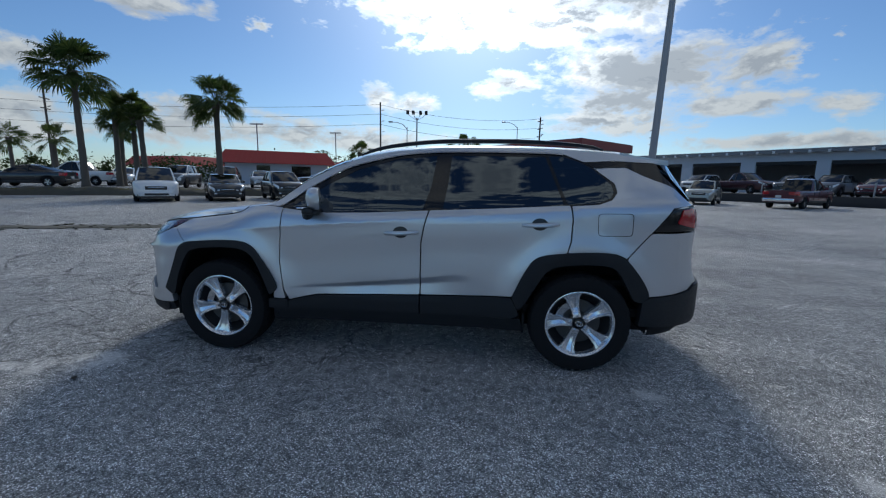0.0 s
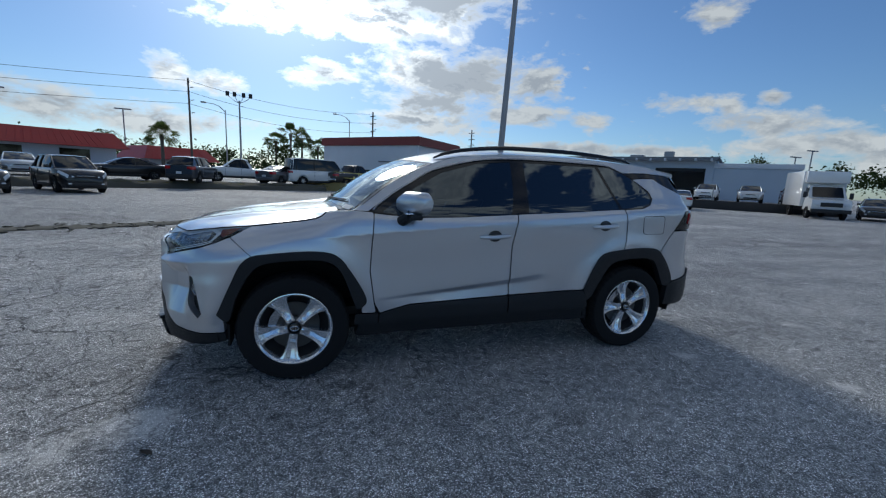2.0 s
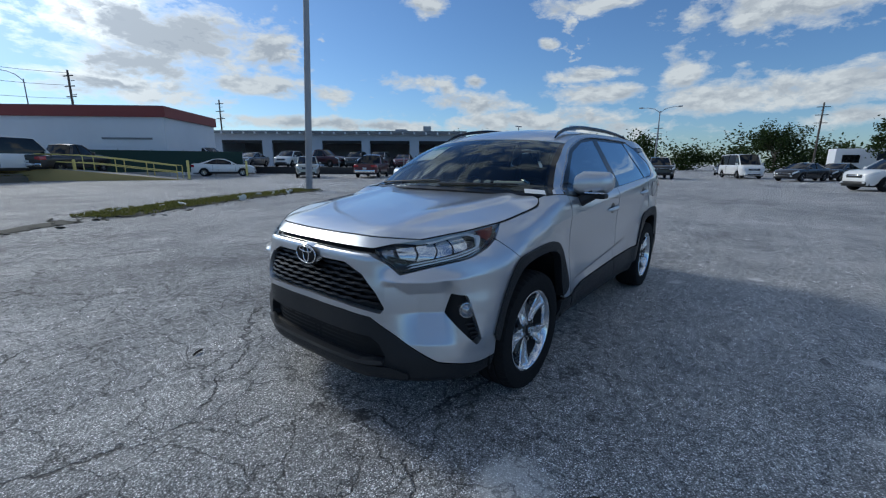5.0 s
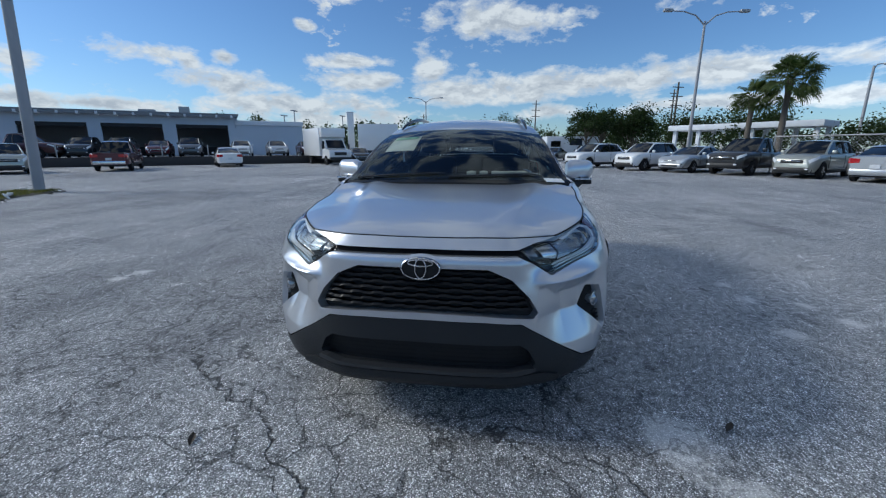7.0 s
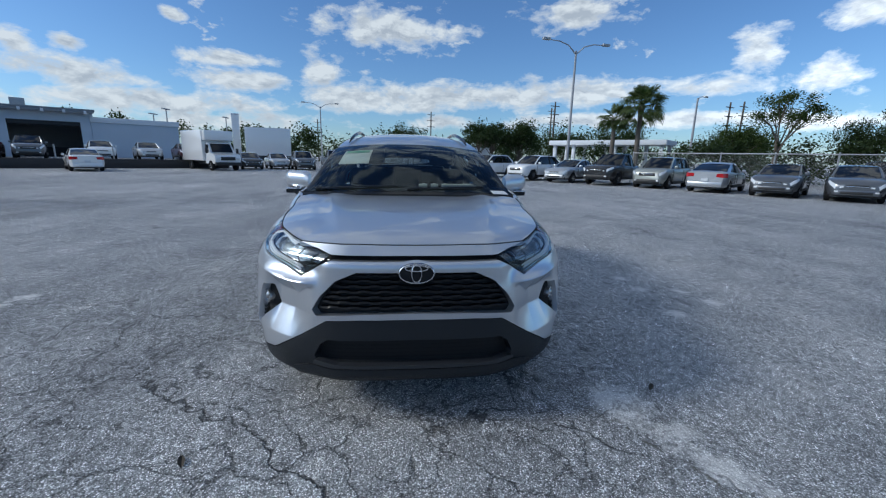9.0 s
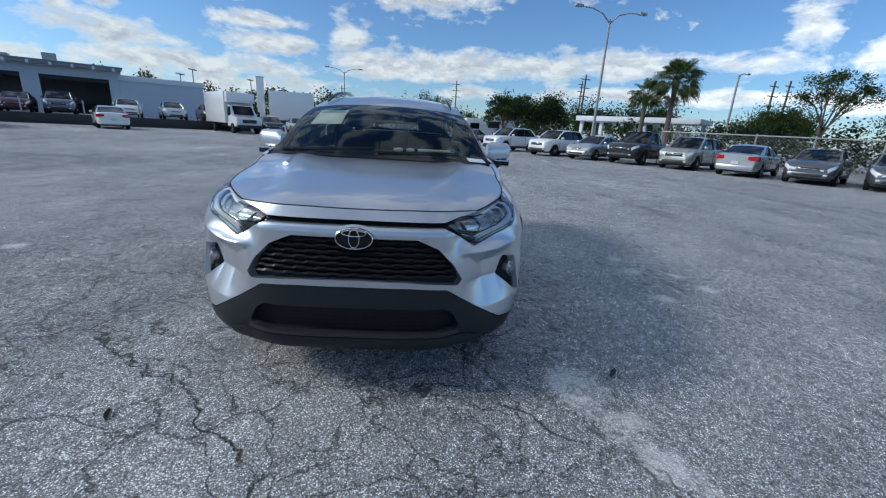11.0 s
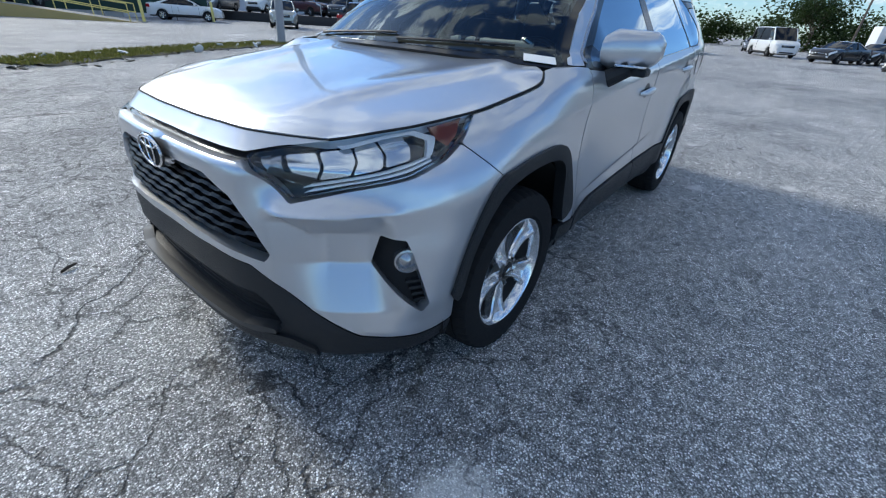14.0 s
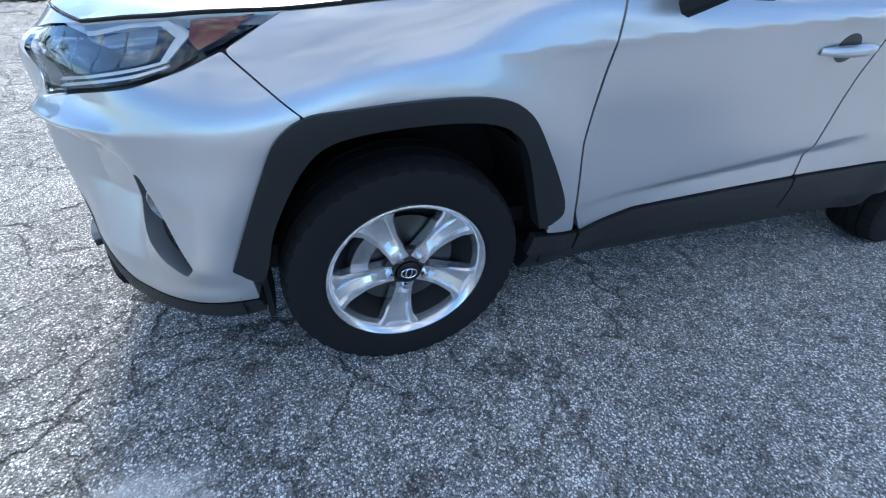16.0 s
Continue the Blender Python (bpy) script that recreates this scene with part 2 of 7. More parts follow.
def add_grid(bm, P, closed_u=False, closed_v=False, flip=False):
    """A sheet from an array of places, rows by columns."""
    nu, nv = P.shape[:2]
    vs = [[bm.verts.new(P[i, j]) for j in range(nv)] for i in range(nu)]
    for i in range(nu if closed_u else nu - 1):
        for j in range(nv if closed_v else nv - 1):
            q = (vs[i][j], vs[(i + 1) % nu][j], vs[(i + 1) % nu][(j + 1) % nv], vs[i][(j + 1) % nv])
            bm.faces.new(q[::-1] if flip else q)
    return bm


def lathe(profile, n=48, axis="y", hug=None):
    """Profile of (along, radius) turned round an axis."""
    a = np.linspace(0, 2 * np.pi, n, endpoint=False)
    al, r = np.array(profile).T
    R = np.tile(r, (n, 1))
    if hug is not None:
        R = R - hug(a[:, None], al[None, :], R)
    c, s, l = np.cos(a)[:, None] * R, np.sin(a)[:, None] * R, np.tile(al, (n, 1))
    P = np.stack({"y": (c, l, s), "z": (c, s, l), "x": (l, c, s)}[axis], -1)
    return add_grid(bmesh.new(), P, closed_u=True)


def inside(poly, pts):
    poly, pts = np.asarray(poly), np.asarray(pts)
    x, y = pts[:, 0], pts[:, 1]
    hit = np.zeros(len(pts), bool)
    for (x0, y0), (x1, y1) in zip(poly, np.roll(poly, -1, 0)):
        cross = (y0 > y) != (y1 > y)
        hit ^= cross & (x < (x1 - x0) * (y - y0) / np.where(y1 == y0, 1e-12, y1 - y0) + x0)
    return hit


def inset(poly, g, keep=None):
    """A polygon drawn in by g all round; corners on the line keep stay on it."""
    p = np.asarray(poly, float)
    area = np.sum(p[:, 0] * np.roll(p[:, 1], -1) - np.roll(p[:, 0], -1) * p[:, 1])
    if area < 0:
        p = p[::-1]
    e0, e1 = p - np.roll(p, 1, 0), np.roll(p, -1, 0) - p
    n0 = np.stack([-e0[:, 1], e0[:, 0]], 1) / np.maximum(np.hypot(*e0.T), 1e-9)[:, None]
    n1 = np.stack([-e1[:, 1], e1[:, 0]], 1) / np.maximum(np.hypot(*e1.T), 1e-9)[:, None]
    m = n0 + n1
    out = p + g * m / np.maximum((m * n0).sum(1), .35)[:, None]
    if keep is not None:
        out[np.abs(p[:, 0] - keep) < 1e-6, 0] = keep
    return out


def rounded(poly, r, steps=4, keep=None):
    """A polygon with its corners rounded."""
    p, out = np.asarray(poly, float), []
    for i in range(len(p)):
        a, b, c = p[i - 1], p[i], p[(i + 1) % len(p)]
        la, lc = np.hypot(*(a - b)), np.hypot(*(c - b))
        k = min(r, .45 * la, .45 * lc)
        if keep is not None and abs(b[0] - keep) < 1e-6:
            out.append(b)
            continue
        u, v = b + (a - b) / la * k, b + (c - b) / lc * k
        for t in np.linspace(0, 1, steps):
            out.append((1 - t) ** 2 * u + 2 * t * (1 - t) * b + t * t * v)
    return np.array(out)


def refined(poly, res):
    out = []
    p = np.asarray(poly, float)
    for a, b in zip(p, np.roll(p, -1, 0)):
        n = max(1, int(math.ceil(np.hypot(*(b - a)) / res)))
        out += [a + (b - a) * k / n for k in range(n)]
    return np.array(out)


def add_sheet(bm, fn, outer, holes=(), res=.025, depth=.02, flip=False, centre=None, lines=()):
    """A panel: the outline filled with a fine net on a curved skin fn(u, v, inward), with a rim turned in."""
    from mathutils.geometry import delaunay_2d_cdt
    loops = [refined(l, res) for l in (outer, *holes)]
    lo, hi = loops[0].min(0), loops[0].max(0)
    gx, gy = np.meshgrid(np.arange(lo[0] + res / 2, hi[0], res), np.arange(lo[1] + res / 2, hi[1], res), indexing="ij")
    gx[:, 1::2] += res / 2
    net = np.stack([gx.ravel(), gy.ravel()], 1)
    ok = inside(loops[0], net)
    for l in loops[1:]:
        ok &= ~inside(l, net)
    net = net[ok]
    rim = np.concatenate(loops)
    if len(net):
        near = np.min(np.hypot(net[:, None, 0] - rim[None, :, 0], net[:, None, 1] - rim[None, :, 1]), 1)
        net = net[near > res * .45]
    pts = np.concatenate([rim, net]) if len(net) else rim
    edges, k = [], 0
    for l in loops:
        edges += [(k + i, k + (i + 1) % len(l)) for i in range(len(l))]
        k += len(l)
    for l in lines:
        l = np.asarray(l, float)
        ok = inside(loops[0], l) & (np.min(np.hypot(l[:, None, 0] - rim[None, :, 0], l[:, None, 1] - rim[None, :, 1]), 1) > .004)
        for h in loops[1:]:
            ok &= ~inside(h, l)
        l = l[ok]
        edges += [(len(pts) + i, len(pts) + i + 1) for i in range(len(l) - 1) if np.hypot(*(l[i + 1] - l[i])) < .06]
        pts = np.concatenate([pts, l])
    vs, _, tris, *_ = delaunay_2d_cdt([Vector(p) for p in pts], edges, [], 0, 1e-6)
    vs = np.array([tuple(v) for v in vs])
    mid = np.array([vs[list(t)].mean(0) for t in tris])
    ok = inside(loops[0], mid)
    for l in loops[1:]:
        ok &= ~inside(l, mid)
    layer = bm.verts.layers.float_vector.get("skin_normal") or bm.verts.layers.float_vector.new("skin_normal")
    top = [bm.verts.new(p) for p in fn(vs[:, 0], vs[:, 1], 0.0)]
    # the net shades by the slope of the skin itself
    across = fn(vs[:, 0] + .004, vs[:, 1], 0.0) - fn(vs[:, 0] - .004, vs[:, 1], 0.0)
    along = fn(vs[:, 0], vs[:, 1] + .004, 0.0) - fn(vs[:, 0], vs[:, 1] - .004, 0.0)
    slope = np.cross(across, along)
    slope /= np.maximum(np.linalg.norm(slope, axis=-1), 1e-12)[:, None]
    for v, q in zip(top, slope):
        v[layer] = q
    faces = []
    for t, good in zip(tris, ok):
        if good:
            q = [top[i] for i in t]
            faces.append(bm.faces.new(q[::-1] if flip else q))
    if depth:
        low = fn(vs[:, 0], vs[:, 1], depth)
        index = {v: i for i, v in enumerate(top)}
        made = {}
        for e in [e for f in faces for e in f.edges if len(e.link_faces) == 1]:
            a, b = index[e.verts[0]], index[e.verts[1]]
            if centre is not None and abs(vs[a, 0] - centre) < 1e-5 and abs(vs[b, 0] - centre) < 1e-5:
                continue
            for i in (a, b):
                if i not in made:
                    made[i] = bm.verts.new(low[i])
            f = e.link_faces[0]
            ring = [l for l in f.loops if l.edge == e][0]
            a, b = index[ring.vert], index[ring.link_loop_next.vert]
            bm.faces.new((top[b], top[a], made[a], made[b]))
    bmesh.ops.delete(bm, geom=[v for v in top if not v.link_faces], context="VERTS")
    return bm


# ---- the body's surfaces ----
def spline(pts):
    """A smooth monotone curve through a few knots (Hermite, limited slopes)."""
    xs, ys = np.array([p[0] for p in pts], float), np.array([p[1] for p in pts], float)
    h = np.diff(xs)
    sl = np.diff(ys) / h
    m = np.zeros(len(xs))
    m[0], m[-1] = sl[0], sl[-1]
    for i in range(1, len(xs) - 1):
        if sl[i - 1] * sl[i] > 0:
            w1, w2 = 2 * h[i] + h[i - 1], h[i] + 2 * h[i - 1]
            m[i] = (w1 + w2) / (w1 / sl[i - 1] + w2 / sl[i])

    def f(x):
        x = np.clip(np.asarray(x, float), xs[0], xs[-1])
        i = np.clip(np.searchsorted(xs, x, side="right") - 1, 0, len(h) - 1)
        t = (x - xs[i]) / h[i]
        return ((1 + 2 * t) * (1 - t) ** 2 * ys[i] + t * (1 - t) ** 2 * h[i] * m[i]
                + t * t * (3 - 2 * t) * ys[i + 1] + t * t * (t - 1) * h[i] * m[i + 1])
    return f


# plan outline of the widest waist, from the middle of the nose round one flank to the middle of the tail
PLAN = [(-2.25, 0), (-2.248, .22), (-2.224, .43), (-2.128, .625), (-1.985, .785), (-1.85, .868), (-1.62, .905), (-1.2, .905), (-.4, .90),
        (.5, .90), (1.3, .895), (1.75, .875), (2.02, .815), (2.19, .68), (2.27, .45), (2.30, .2), (2.31, 0)]
_steps = np.r_[0, np.cumsum(np.hypot(*np.diff(np.array(PLAN).T)))]


def catmull(knots, vals):
    """A Catmull-Rom curve over uneven knots."""
    knots, vals = np.array(knots, float), np.array(vals, float)
    m = np.gradient(vals, knots)

    def f(x):
        x = np.clip(np.asarray(x, float), knots[0], knots[-1])
        i = np.clip(np.searchsorted(knots, x, side="right") - 1, 0, len(knots) - 2)
        h = knots[i + 1] - knots[i]
        t = (x - knots[i]) / h
        return ((1 + 2 * t) * (1 - t) ** 2 * vals[i] + t * (1 - t) ** 2 * h * m[i]
                + t * t * (3 - 2 * t) * vals[i + 1] + t * t * (t - 1) * h * m[i + 1])
    return f


plan_x, plan_y = catmull(_steps, [p[0] for p in PLAN]), catmull(_steps, [p[1] for p in PLAN])
S_END = float(_steps[-1])
_s = np.linspace(0, S_END, 1500)
_px, _py = plan_x(_s), plan_y(_s)
_tx, _ty = np.gradient(_px, _s), np.gradient(_py, _s)
_tl = np.hypot(_tx, _ty)
_nx, _ny = -_ty / _tl, _tx / _tl          # outward normal for the flank at +y
_nx[0], _ny[0], _nx[-1], _ny[-1] = -1, 0, 1, 0

# upright profiles: how far the skin lies out of the waist line
edge_z = spline([(-2.2, .93), (-2.0, .955), (-1.8, .985), (-1.6, 1.02), (-1.3, 1.065), (-.95, 1.125), (-.4, 1.115), (.25, 1.13), (1.2, 1.185), (1.5, 1.23), (2.1, 1.25)])
nose_in = spline([(.2, -.10), (.25, -.045), (.30, -.012), (.44, -.008), (.58, -.008), (.64, -.006), (.72, -.012), (.80, -.022), (.86, -.022), (.888, -.030), (.905, -.056), (.95, -.102), (1.0, -.145), (1.1, -.265)])
shoulder = spline([(-.6, -.40), (-.48, -.345), (-.42, -.305), (-.2, -.165), (-.05, -.070), (0, -.045), (.04, -.018), (.10, -.004), (.2, 0), (.5, 0)])
fender = spline([(-.5, -.40), (-.1, -.2), (0, -.105), (.03, -.062), (.07, -.028), (.13, -.008), (.25, 0), (.5, 0)])
foot = spline([(.2, -.10), (.30, -.03), (.40, -.004), (.5, 0), (1.2, 0)])
tail_in = spline([(.25, -.10), (.32, -.03), (.42, 0), (.62, 0), (.75, -.05), (.9, -.07), (1.05, -.065), (1.18, -.09), (1.3, -.20), (1.5, -.40), (1.6, -.46)])
crease_z = spline([(-.86, .535), (-.2, .60), (.2, .645), (.45, .68)])
ridge_z = spline([(-2.2, .775), (-2.08, .785), (-1.9, .80), (-1.7, .83), (-1.4, .90), (-1.0, .95)])


def smooth(a, b, x):
    t = np.clip((np.asarray(x, float) - a) / (b - a), 0, 1)
    return t * t * (3 - 2 * t)


def skin(s, z, out=0.0):
    """The body's skin at the girth s and the height z, on the flank at +y."""
    s, z = np.asarray(s, float), np.asarray(z, float)
    x0, y0 = np.interp(s, _s, _px), np.interp(s, _s, _py)
    nx, ny = np.interp(s, _s, _nx), np.interp(s, _s, _ny)
    nl = np.hypot(nx, ny)
    nx, ny = nx / nl, ny / nl
    wf, wr, ws = np.clip(-nx, 0, 1) ** 2, np.clip(nx, 0, 1) ** 2, ny ** 2
    below = edge_z(x0) - z
    k = smooth(-1.35, -.85, x0)
    side = fender(below) * (1 - k) + shoulder(below) * k - .05 * (1 - smooth(-.95, -.5, x0)) * smooth(.0, .06, -below) * k
    d = wf * nose_in(z) + wr * tail_in(z) + ws * (side + foot(z))
    # crease low on the doors: the skin tucks in under it and comes out again at the sill
    cz = crease_z(x0)
    u = np.clip((cz - z) / np.maximum(cz - .47, .03), 0, 1)
    d = d - .026 * smooth(-.86, -.1, x0) * (1 - smooth(.25, .60, x0)) * ws * np.where(u > 0, (1 - u) * smooth(0, .30, u), 0)
    # waist dip between the shoulder line and the crease
    d = d - .006 * ws * np.exp(-((z - (cz + .18)) / .13) ** 2) * smooth(-1.1, -.7, x0) * (1 - smooth(.7, 1.1, x0))
    # ridge below the lamp, running back over the arch
    rz = ridge_z(x0)
    drop = .078 * np.clip((y0 - .535) / .10, .35, 1)
    soft = smooth(-2.06, -1.78, x0)
    above = np.maximum(z - rz, 0)
    out_r = .034 * (1 - .5 * smooth(-2.08, -1.90, x0)) * np.where(z < rz, (1 - soft) * (1 - np.clip((rz - z) / drop, 0, 1)) + soft * np.exp(-(rz - z) ** 2 / .0045), (1 - soft) * np.exp(-above / .022) + soft * np.exp(-above ** 2 / .0040))
    d = d + out_r * smooth(.50, .58, y0) * (1 - smooth(-1.75, -1.35, x0)) * (x0 < 0)
    # the lamps lie in a shallow recess over the ridge
    d = d - .026 * np.exp(-((z - .85) / .055) ** 2) * smooth(.44, .56, y0) * (1 - smooth(-2.08, -1.90, x0)) * (x0 < 0)
    # the low corners of the nose jut out; between them and the ridge the skin is drawn in
    corner = smooth(.50, .70, y0) * (1 - smooth(-1.98, -1.80, x0)) * (x0 < 0)
    d = d + .032 * corner * np.clip((.612 - z) / .21, 0, 1) * smooth(.2, .3, z)
    deep = np.clip((z - .47) / .14, 0, 1) * np.clip((rz - z) / drop, 0, 1)
    d = d - .046 * np.clip((y0 - .53) / .14, 0, 1) * (1 - smooth(-2.01, -1.945, x0)) * (x0 < 0) * deep
    d = d + .016 * smooth(-1.98, -1.92, x0) * (1 - smooth(-1.86, -1.70, x0)) * smooth(.40, .50, z) * (1 - smooth(.66, .80, z)) * (x0 < 0)
    # shoulder line along the doors
    lz = .985 + .083 * (x0 + .85)
    d = d + .007 * ws * np.where(z < lz, np.exp(-(lz - z) / .03), np.exp(-(z - lz) / .05)) * smooth(-1.35, -1.0, x0) * (1 - smooth(1.2, 1.7, x0))
    # swelling over the arches
    for cx in (-1.345, 1.345):
        r = np.hypot(x0 - cx, (z - .40) * 1.05)
        d = d + .022 * ws * np.exp(-((r - .50) / .11) ** 2)
    d = d + out
    return np.stack([x0 + nx * d, y0 + ny * d, z + 0 * d], -1)


def at_x(x, z):
    """The girth at which the flank reaches x at the height z."""
    ss = _s[(_py > .72)]
    return float(np.interp(x, skin(ss, np.full_like(ss, z))[:, 0], ss))


def at_y(y, z):
    """The girth at which the nose reaches the half width y at the height z."""
    ss = _s[(_px < -1.7)]
    yy = np.maximum.accumulate(skin(ss, np.full_like(ss, z))[:, 1])
    return float(np.interp(y, yy + np.arange(len(yy)) * 1e-9, ss))


# canopy: windscreen and roof, spanned between the upper edges of the flanks
roof_z = spline([(-.98, 1.115), (-.70, 1.325), (-.47, 1.445), (-.24, 1.52), (-.03, 1.56), (.39, 1.59), (.8, 1.592), (1.2, 1.582), (1.56, 1.555), (1.86, 1.50)])
bow = spline([(-1.0, .14), (-.4, .13), (.2, .06), (.6, 0), (1.9, 0)])
crown = spline([(-1.0, .02), (-.4, .035), (.3, .05), (1.5, .045), (1.9, .02)])


def canopy(e, v):
    e, v = np.asarray(e, float), np.asarray(v, float)
    z = roof_z(e)
    ye = np.array([skin(at_x(a, b), b)[1] for a, b in zip(e.ravel(), z.ravel())]).reshape(e.shape)
    q = 1 - np.abs(v) ** 2.4
    return np.stack([e - bow(e) * q, v * ye, z + crown(e) * q], -1)


# bonnet
hood_mid = spline([(-2.2, .93), (-2.13, .965), (-2.0, 1.01), (-1.8, 1.048), (-1.5, 1.085), (-1.2, 1.118), (-.9, 1.14)])
hood_side = spline([(-2.2, .90), (-2.0, .955), (-1.8, .988), (-1.6, 1.023), (-1.3, 1.062), (-.95, 1.12)])
hood_half = spline([(-2.2, .40), (-2.12, .44), (-1.95, .58), (-1.8, .69), (-1.61, .785), (-1.3, .795), (-.95, .80)])


def bonnet(x, y):
    x, y = np.asarray(x, float), np.asarray(y, float)
    v = np.abs(y) / hood_half(x)
    z = hood_mid(x) + (hood_side(x) - hood_mid(x)) * np.clip(v, 0, 1.1) ** 2.6
    r = .40 + .16 * smooth(-2.1, -1.1, x)
    z = z + .016 * np.exp(-np.maximum(np.abs(y) - r, 0) ** 2 / .0030 - np.maximum(r - np.abs(y), 0) ** 2 / .012) * smooth(-2.1, -1.7, x)
    return np.stack([x, y, z], -1)


# ---- the silver car ----
def flank(side, out=0.0):
    """The skin as a place for panels, on one flank (side -1 is the driver's)."""
    def fn(s, z, inward):
        p = skin(s, z, out - inward)
        return p * np.array([1, side, 1])
    return fn


def X(*pts):
    """Outline points given by length and height."""
    return [(at_x(x, z), z) for x, z in pts]


def Y(*pts):
    """Outline points of the nose given by half width and height."""
    return [(0.0 if y == 0 else at_y(y, z), z) for y, z in pts]


def curve(pts, n):
    """A smooth line through outline points."""
    p = np.array(pts, float)
    k = np.r_[0, np.cumsum(np.sqrt(np.hypot(*np.diff(p, axis=0).T)))]
    t = np.linspace(0, k[-1], n)
    out = np.stack([catmull(k, p[:, 0])(t), catmull(k, p[:, 1])(t)], 1)
    return [tuple(a) for a in out]


def panel(name, outline, mat, parent, holes=(), lines=(), out=0.0, depth=.02, res=.025, gap=.0018, label="", r=.01, sides=(-1, 1), sharp=35):
    """A body panel on both flanks, or on one, each a part of its own."""
    made = []
    for side in sides:
        bm = bmesh.new()
        add_sheet(bm, flank(side, out), rounded(inset(outline, gap), r), [rounded(inset(h, -gap), .008) for h in holes], res, depth, flip=side > 0, lines=lines)
        made.append(part(name, bm, mat, parent, label, sharp))
    return made


def nose_panel(name, outline, mat, parent, holes=(), out=0.0, depth=.03, res=.02, gap=.002, label="", r=.008, lines=()):
    """A panel across the nose: the outline of one half, given from the middle, is laid on both halves."""
    bm = bmesh.new()
    for side in (-1, 1):
        add_sheet(bm, flank(side, out), rounded(inset(outline, gap, 0.0), r, keep=0.0), [rounded(inset(h, -gap, 0.0), .008, keep=0.0) for h in holes], res, depth, flip=side > 0, centre=0.0, lines=lines)
    bmesh.ops.remove_doubles(bm, verts=bm.verts, dist=.0008)
    return part(name, bm, mat, parent, label, 20)


def strip(name, line, mat, parent, half=.005, out=.004, sides=(-1, 1), label=""):
    """A narrow moulding that follows a line on the skin."""
    for side in sides:
        bm = bmesh.new()
        pts = np.array(line)
        t = np.linspace(0, len(pts) - 1, 8 * (len(pts) - 1) + 1)
        s, z = catmull(range(len(pts)), pts[:, 0])(t), catmull(range(len(pts)), pts[:, 1])(t)
        rows = [skin(s, z + a, b) * np.array([1, side, 1]) for a, b in ((-half, -.004), (-half, out), (half, out), (half, -.004))]
        add_grid(bm, np.stack(rows), flip=side < 0)
        part(name, bm, mat, parent, label)


def build_wheel(parent, m, name="wheel"):
    """Alloy wheel with five broad spokes, tyre, disc and caliper; its outside faces -y."""
    wheel = new(name)
    wheel.parent = parent
    wheel.matrix_basis = m
    R = .357

    def grooves(a, al, r):
        edge = np.abs(al) > .062
        sipe = (np.abs(((a * 44 / (2 * np.pi)) % 1) - .5) > .46) & edge & (r > .325)
        return np.where(sipe, .006, 0) + 0 * r

    tread = []
    for k in range(-7, 8):
        al = k / 7 * .098
        drop = .009 * (k / 7) ** 4
        if k in (-4, 0, 4):
            tread += [(al - .0045, R - drop), (al - .004, R - drop - .007), (al + .004, R - drop - .007), (al + .0045, R - drop)]
        else:
            tread.append((al, R - drop))
    wall = [(-.094, .235), (-.112, .252), (-.117, .285), (-.115, .322), (-.109, .342)]
    prof = wall + tread + [(-a, r) for a, r in wall[::-1]]
    part("tyre", lathe(prof, 176, hug=grooves), RUBBER, wheel)
    rim = [(.0, .205), (-.060, .216), (-.085, .221), (-.098, .227), (-.105, .236), (-.104, .241), (-.098, .244), (-.090, .238)]
    part("rim", lathe(rim, 72), ALLOY, wheel)
    part("brake_disc", lathe([(-.02, .02), (-.02, .16), (-.008, .16), (-.008, .02)], 40), STEEL, wheel)
    # barrel near black: the shade inside the wheel is put into its colour
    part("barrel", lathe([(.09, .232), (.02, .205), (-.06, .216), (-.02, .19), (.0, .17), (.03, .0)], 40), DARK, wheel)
    bm = bmesh.new()
    arc = np.radians(np.linspace(142, 196, 8))
    P = np.array([[(math.cos(a) * r, y, math.sin(a) * r) for (r, y) in ((.115, -.01), (.115, -.045), (.165, -.045), (.172, -.01))] for a in arc])
    part("brake_caliper", add_grid(bm, P), SATIN, wheel)
    for k in range(5):
        bm = bmesh.new()
        c = radians(-90 + 72 * k)
        rows = []
        for r in np.linspace(.045, .226, 15):
            f = (r - .045) / .181
            half = np.interp(f, [0, .15, .45, .8, 1], [.030, .030, .035, .052, .082])
            lift = -.072 - .020 * f + .012 * math.sin(f * math.pi)
            row = []
            for u, dep in ((-1, .04), (-1, .008), (-.90, 0), (-.62, .001), (-.50, .015), (0, .022), (.50, .015), (.62, .001), (.90, 0), (1, .008), (1, .04)):
                dep = dep * (1 if abs(u) > .8 else smooth(.1, .4, f))
                x, z = r, u * half
                row.append((x * math.cos(c) - z * math.sin(c), lift + dep, x * math.sin(c) + z * math.cos(c)))
            rows.append(row)
        part("spoke", add_grid(bm, np.array(rows), flip=True), ALLOY, wheel, sharp=18)
        a = c
        part("wheel_nut", tube([(math.cos(a) * .057, -.062, math.sin(a) * .057), (math.cos(a) * .057, -.086, math.sin(a) * .056)], [.012, .010], 6), CHROME, wheel)
    # hub darkened, with the shade of the recess round the nuts in its colour
    part("shaded_hub", lathe([(-.05, .075), (-.066, .070), (-.070, .045), (-.082, .041)], 40), STEEL, wheel)
    cap = part("hub_cap", lathe([(-.075, .040), (-.086, .036), (-.089, .027), (-.089, .0001)], 32), GLOSS_BLACK, wheel)
    bm = bmesh.new()
    for rx, rz in ((.024, .0165), (.009, .0165)):
        add_tube(bm, [(math.cos(t) * rx, -.0895, math.sin(t) * rz) for t in np.linspace(0, 2 * np.pi, 25)], .0022, 5, False)
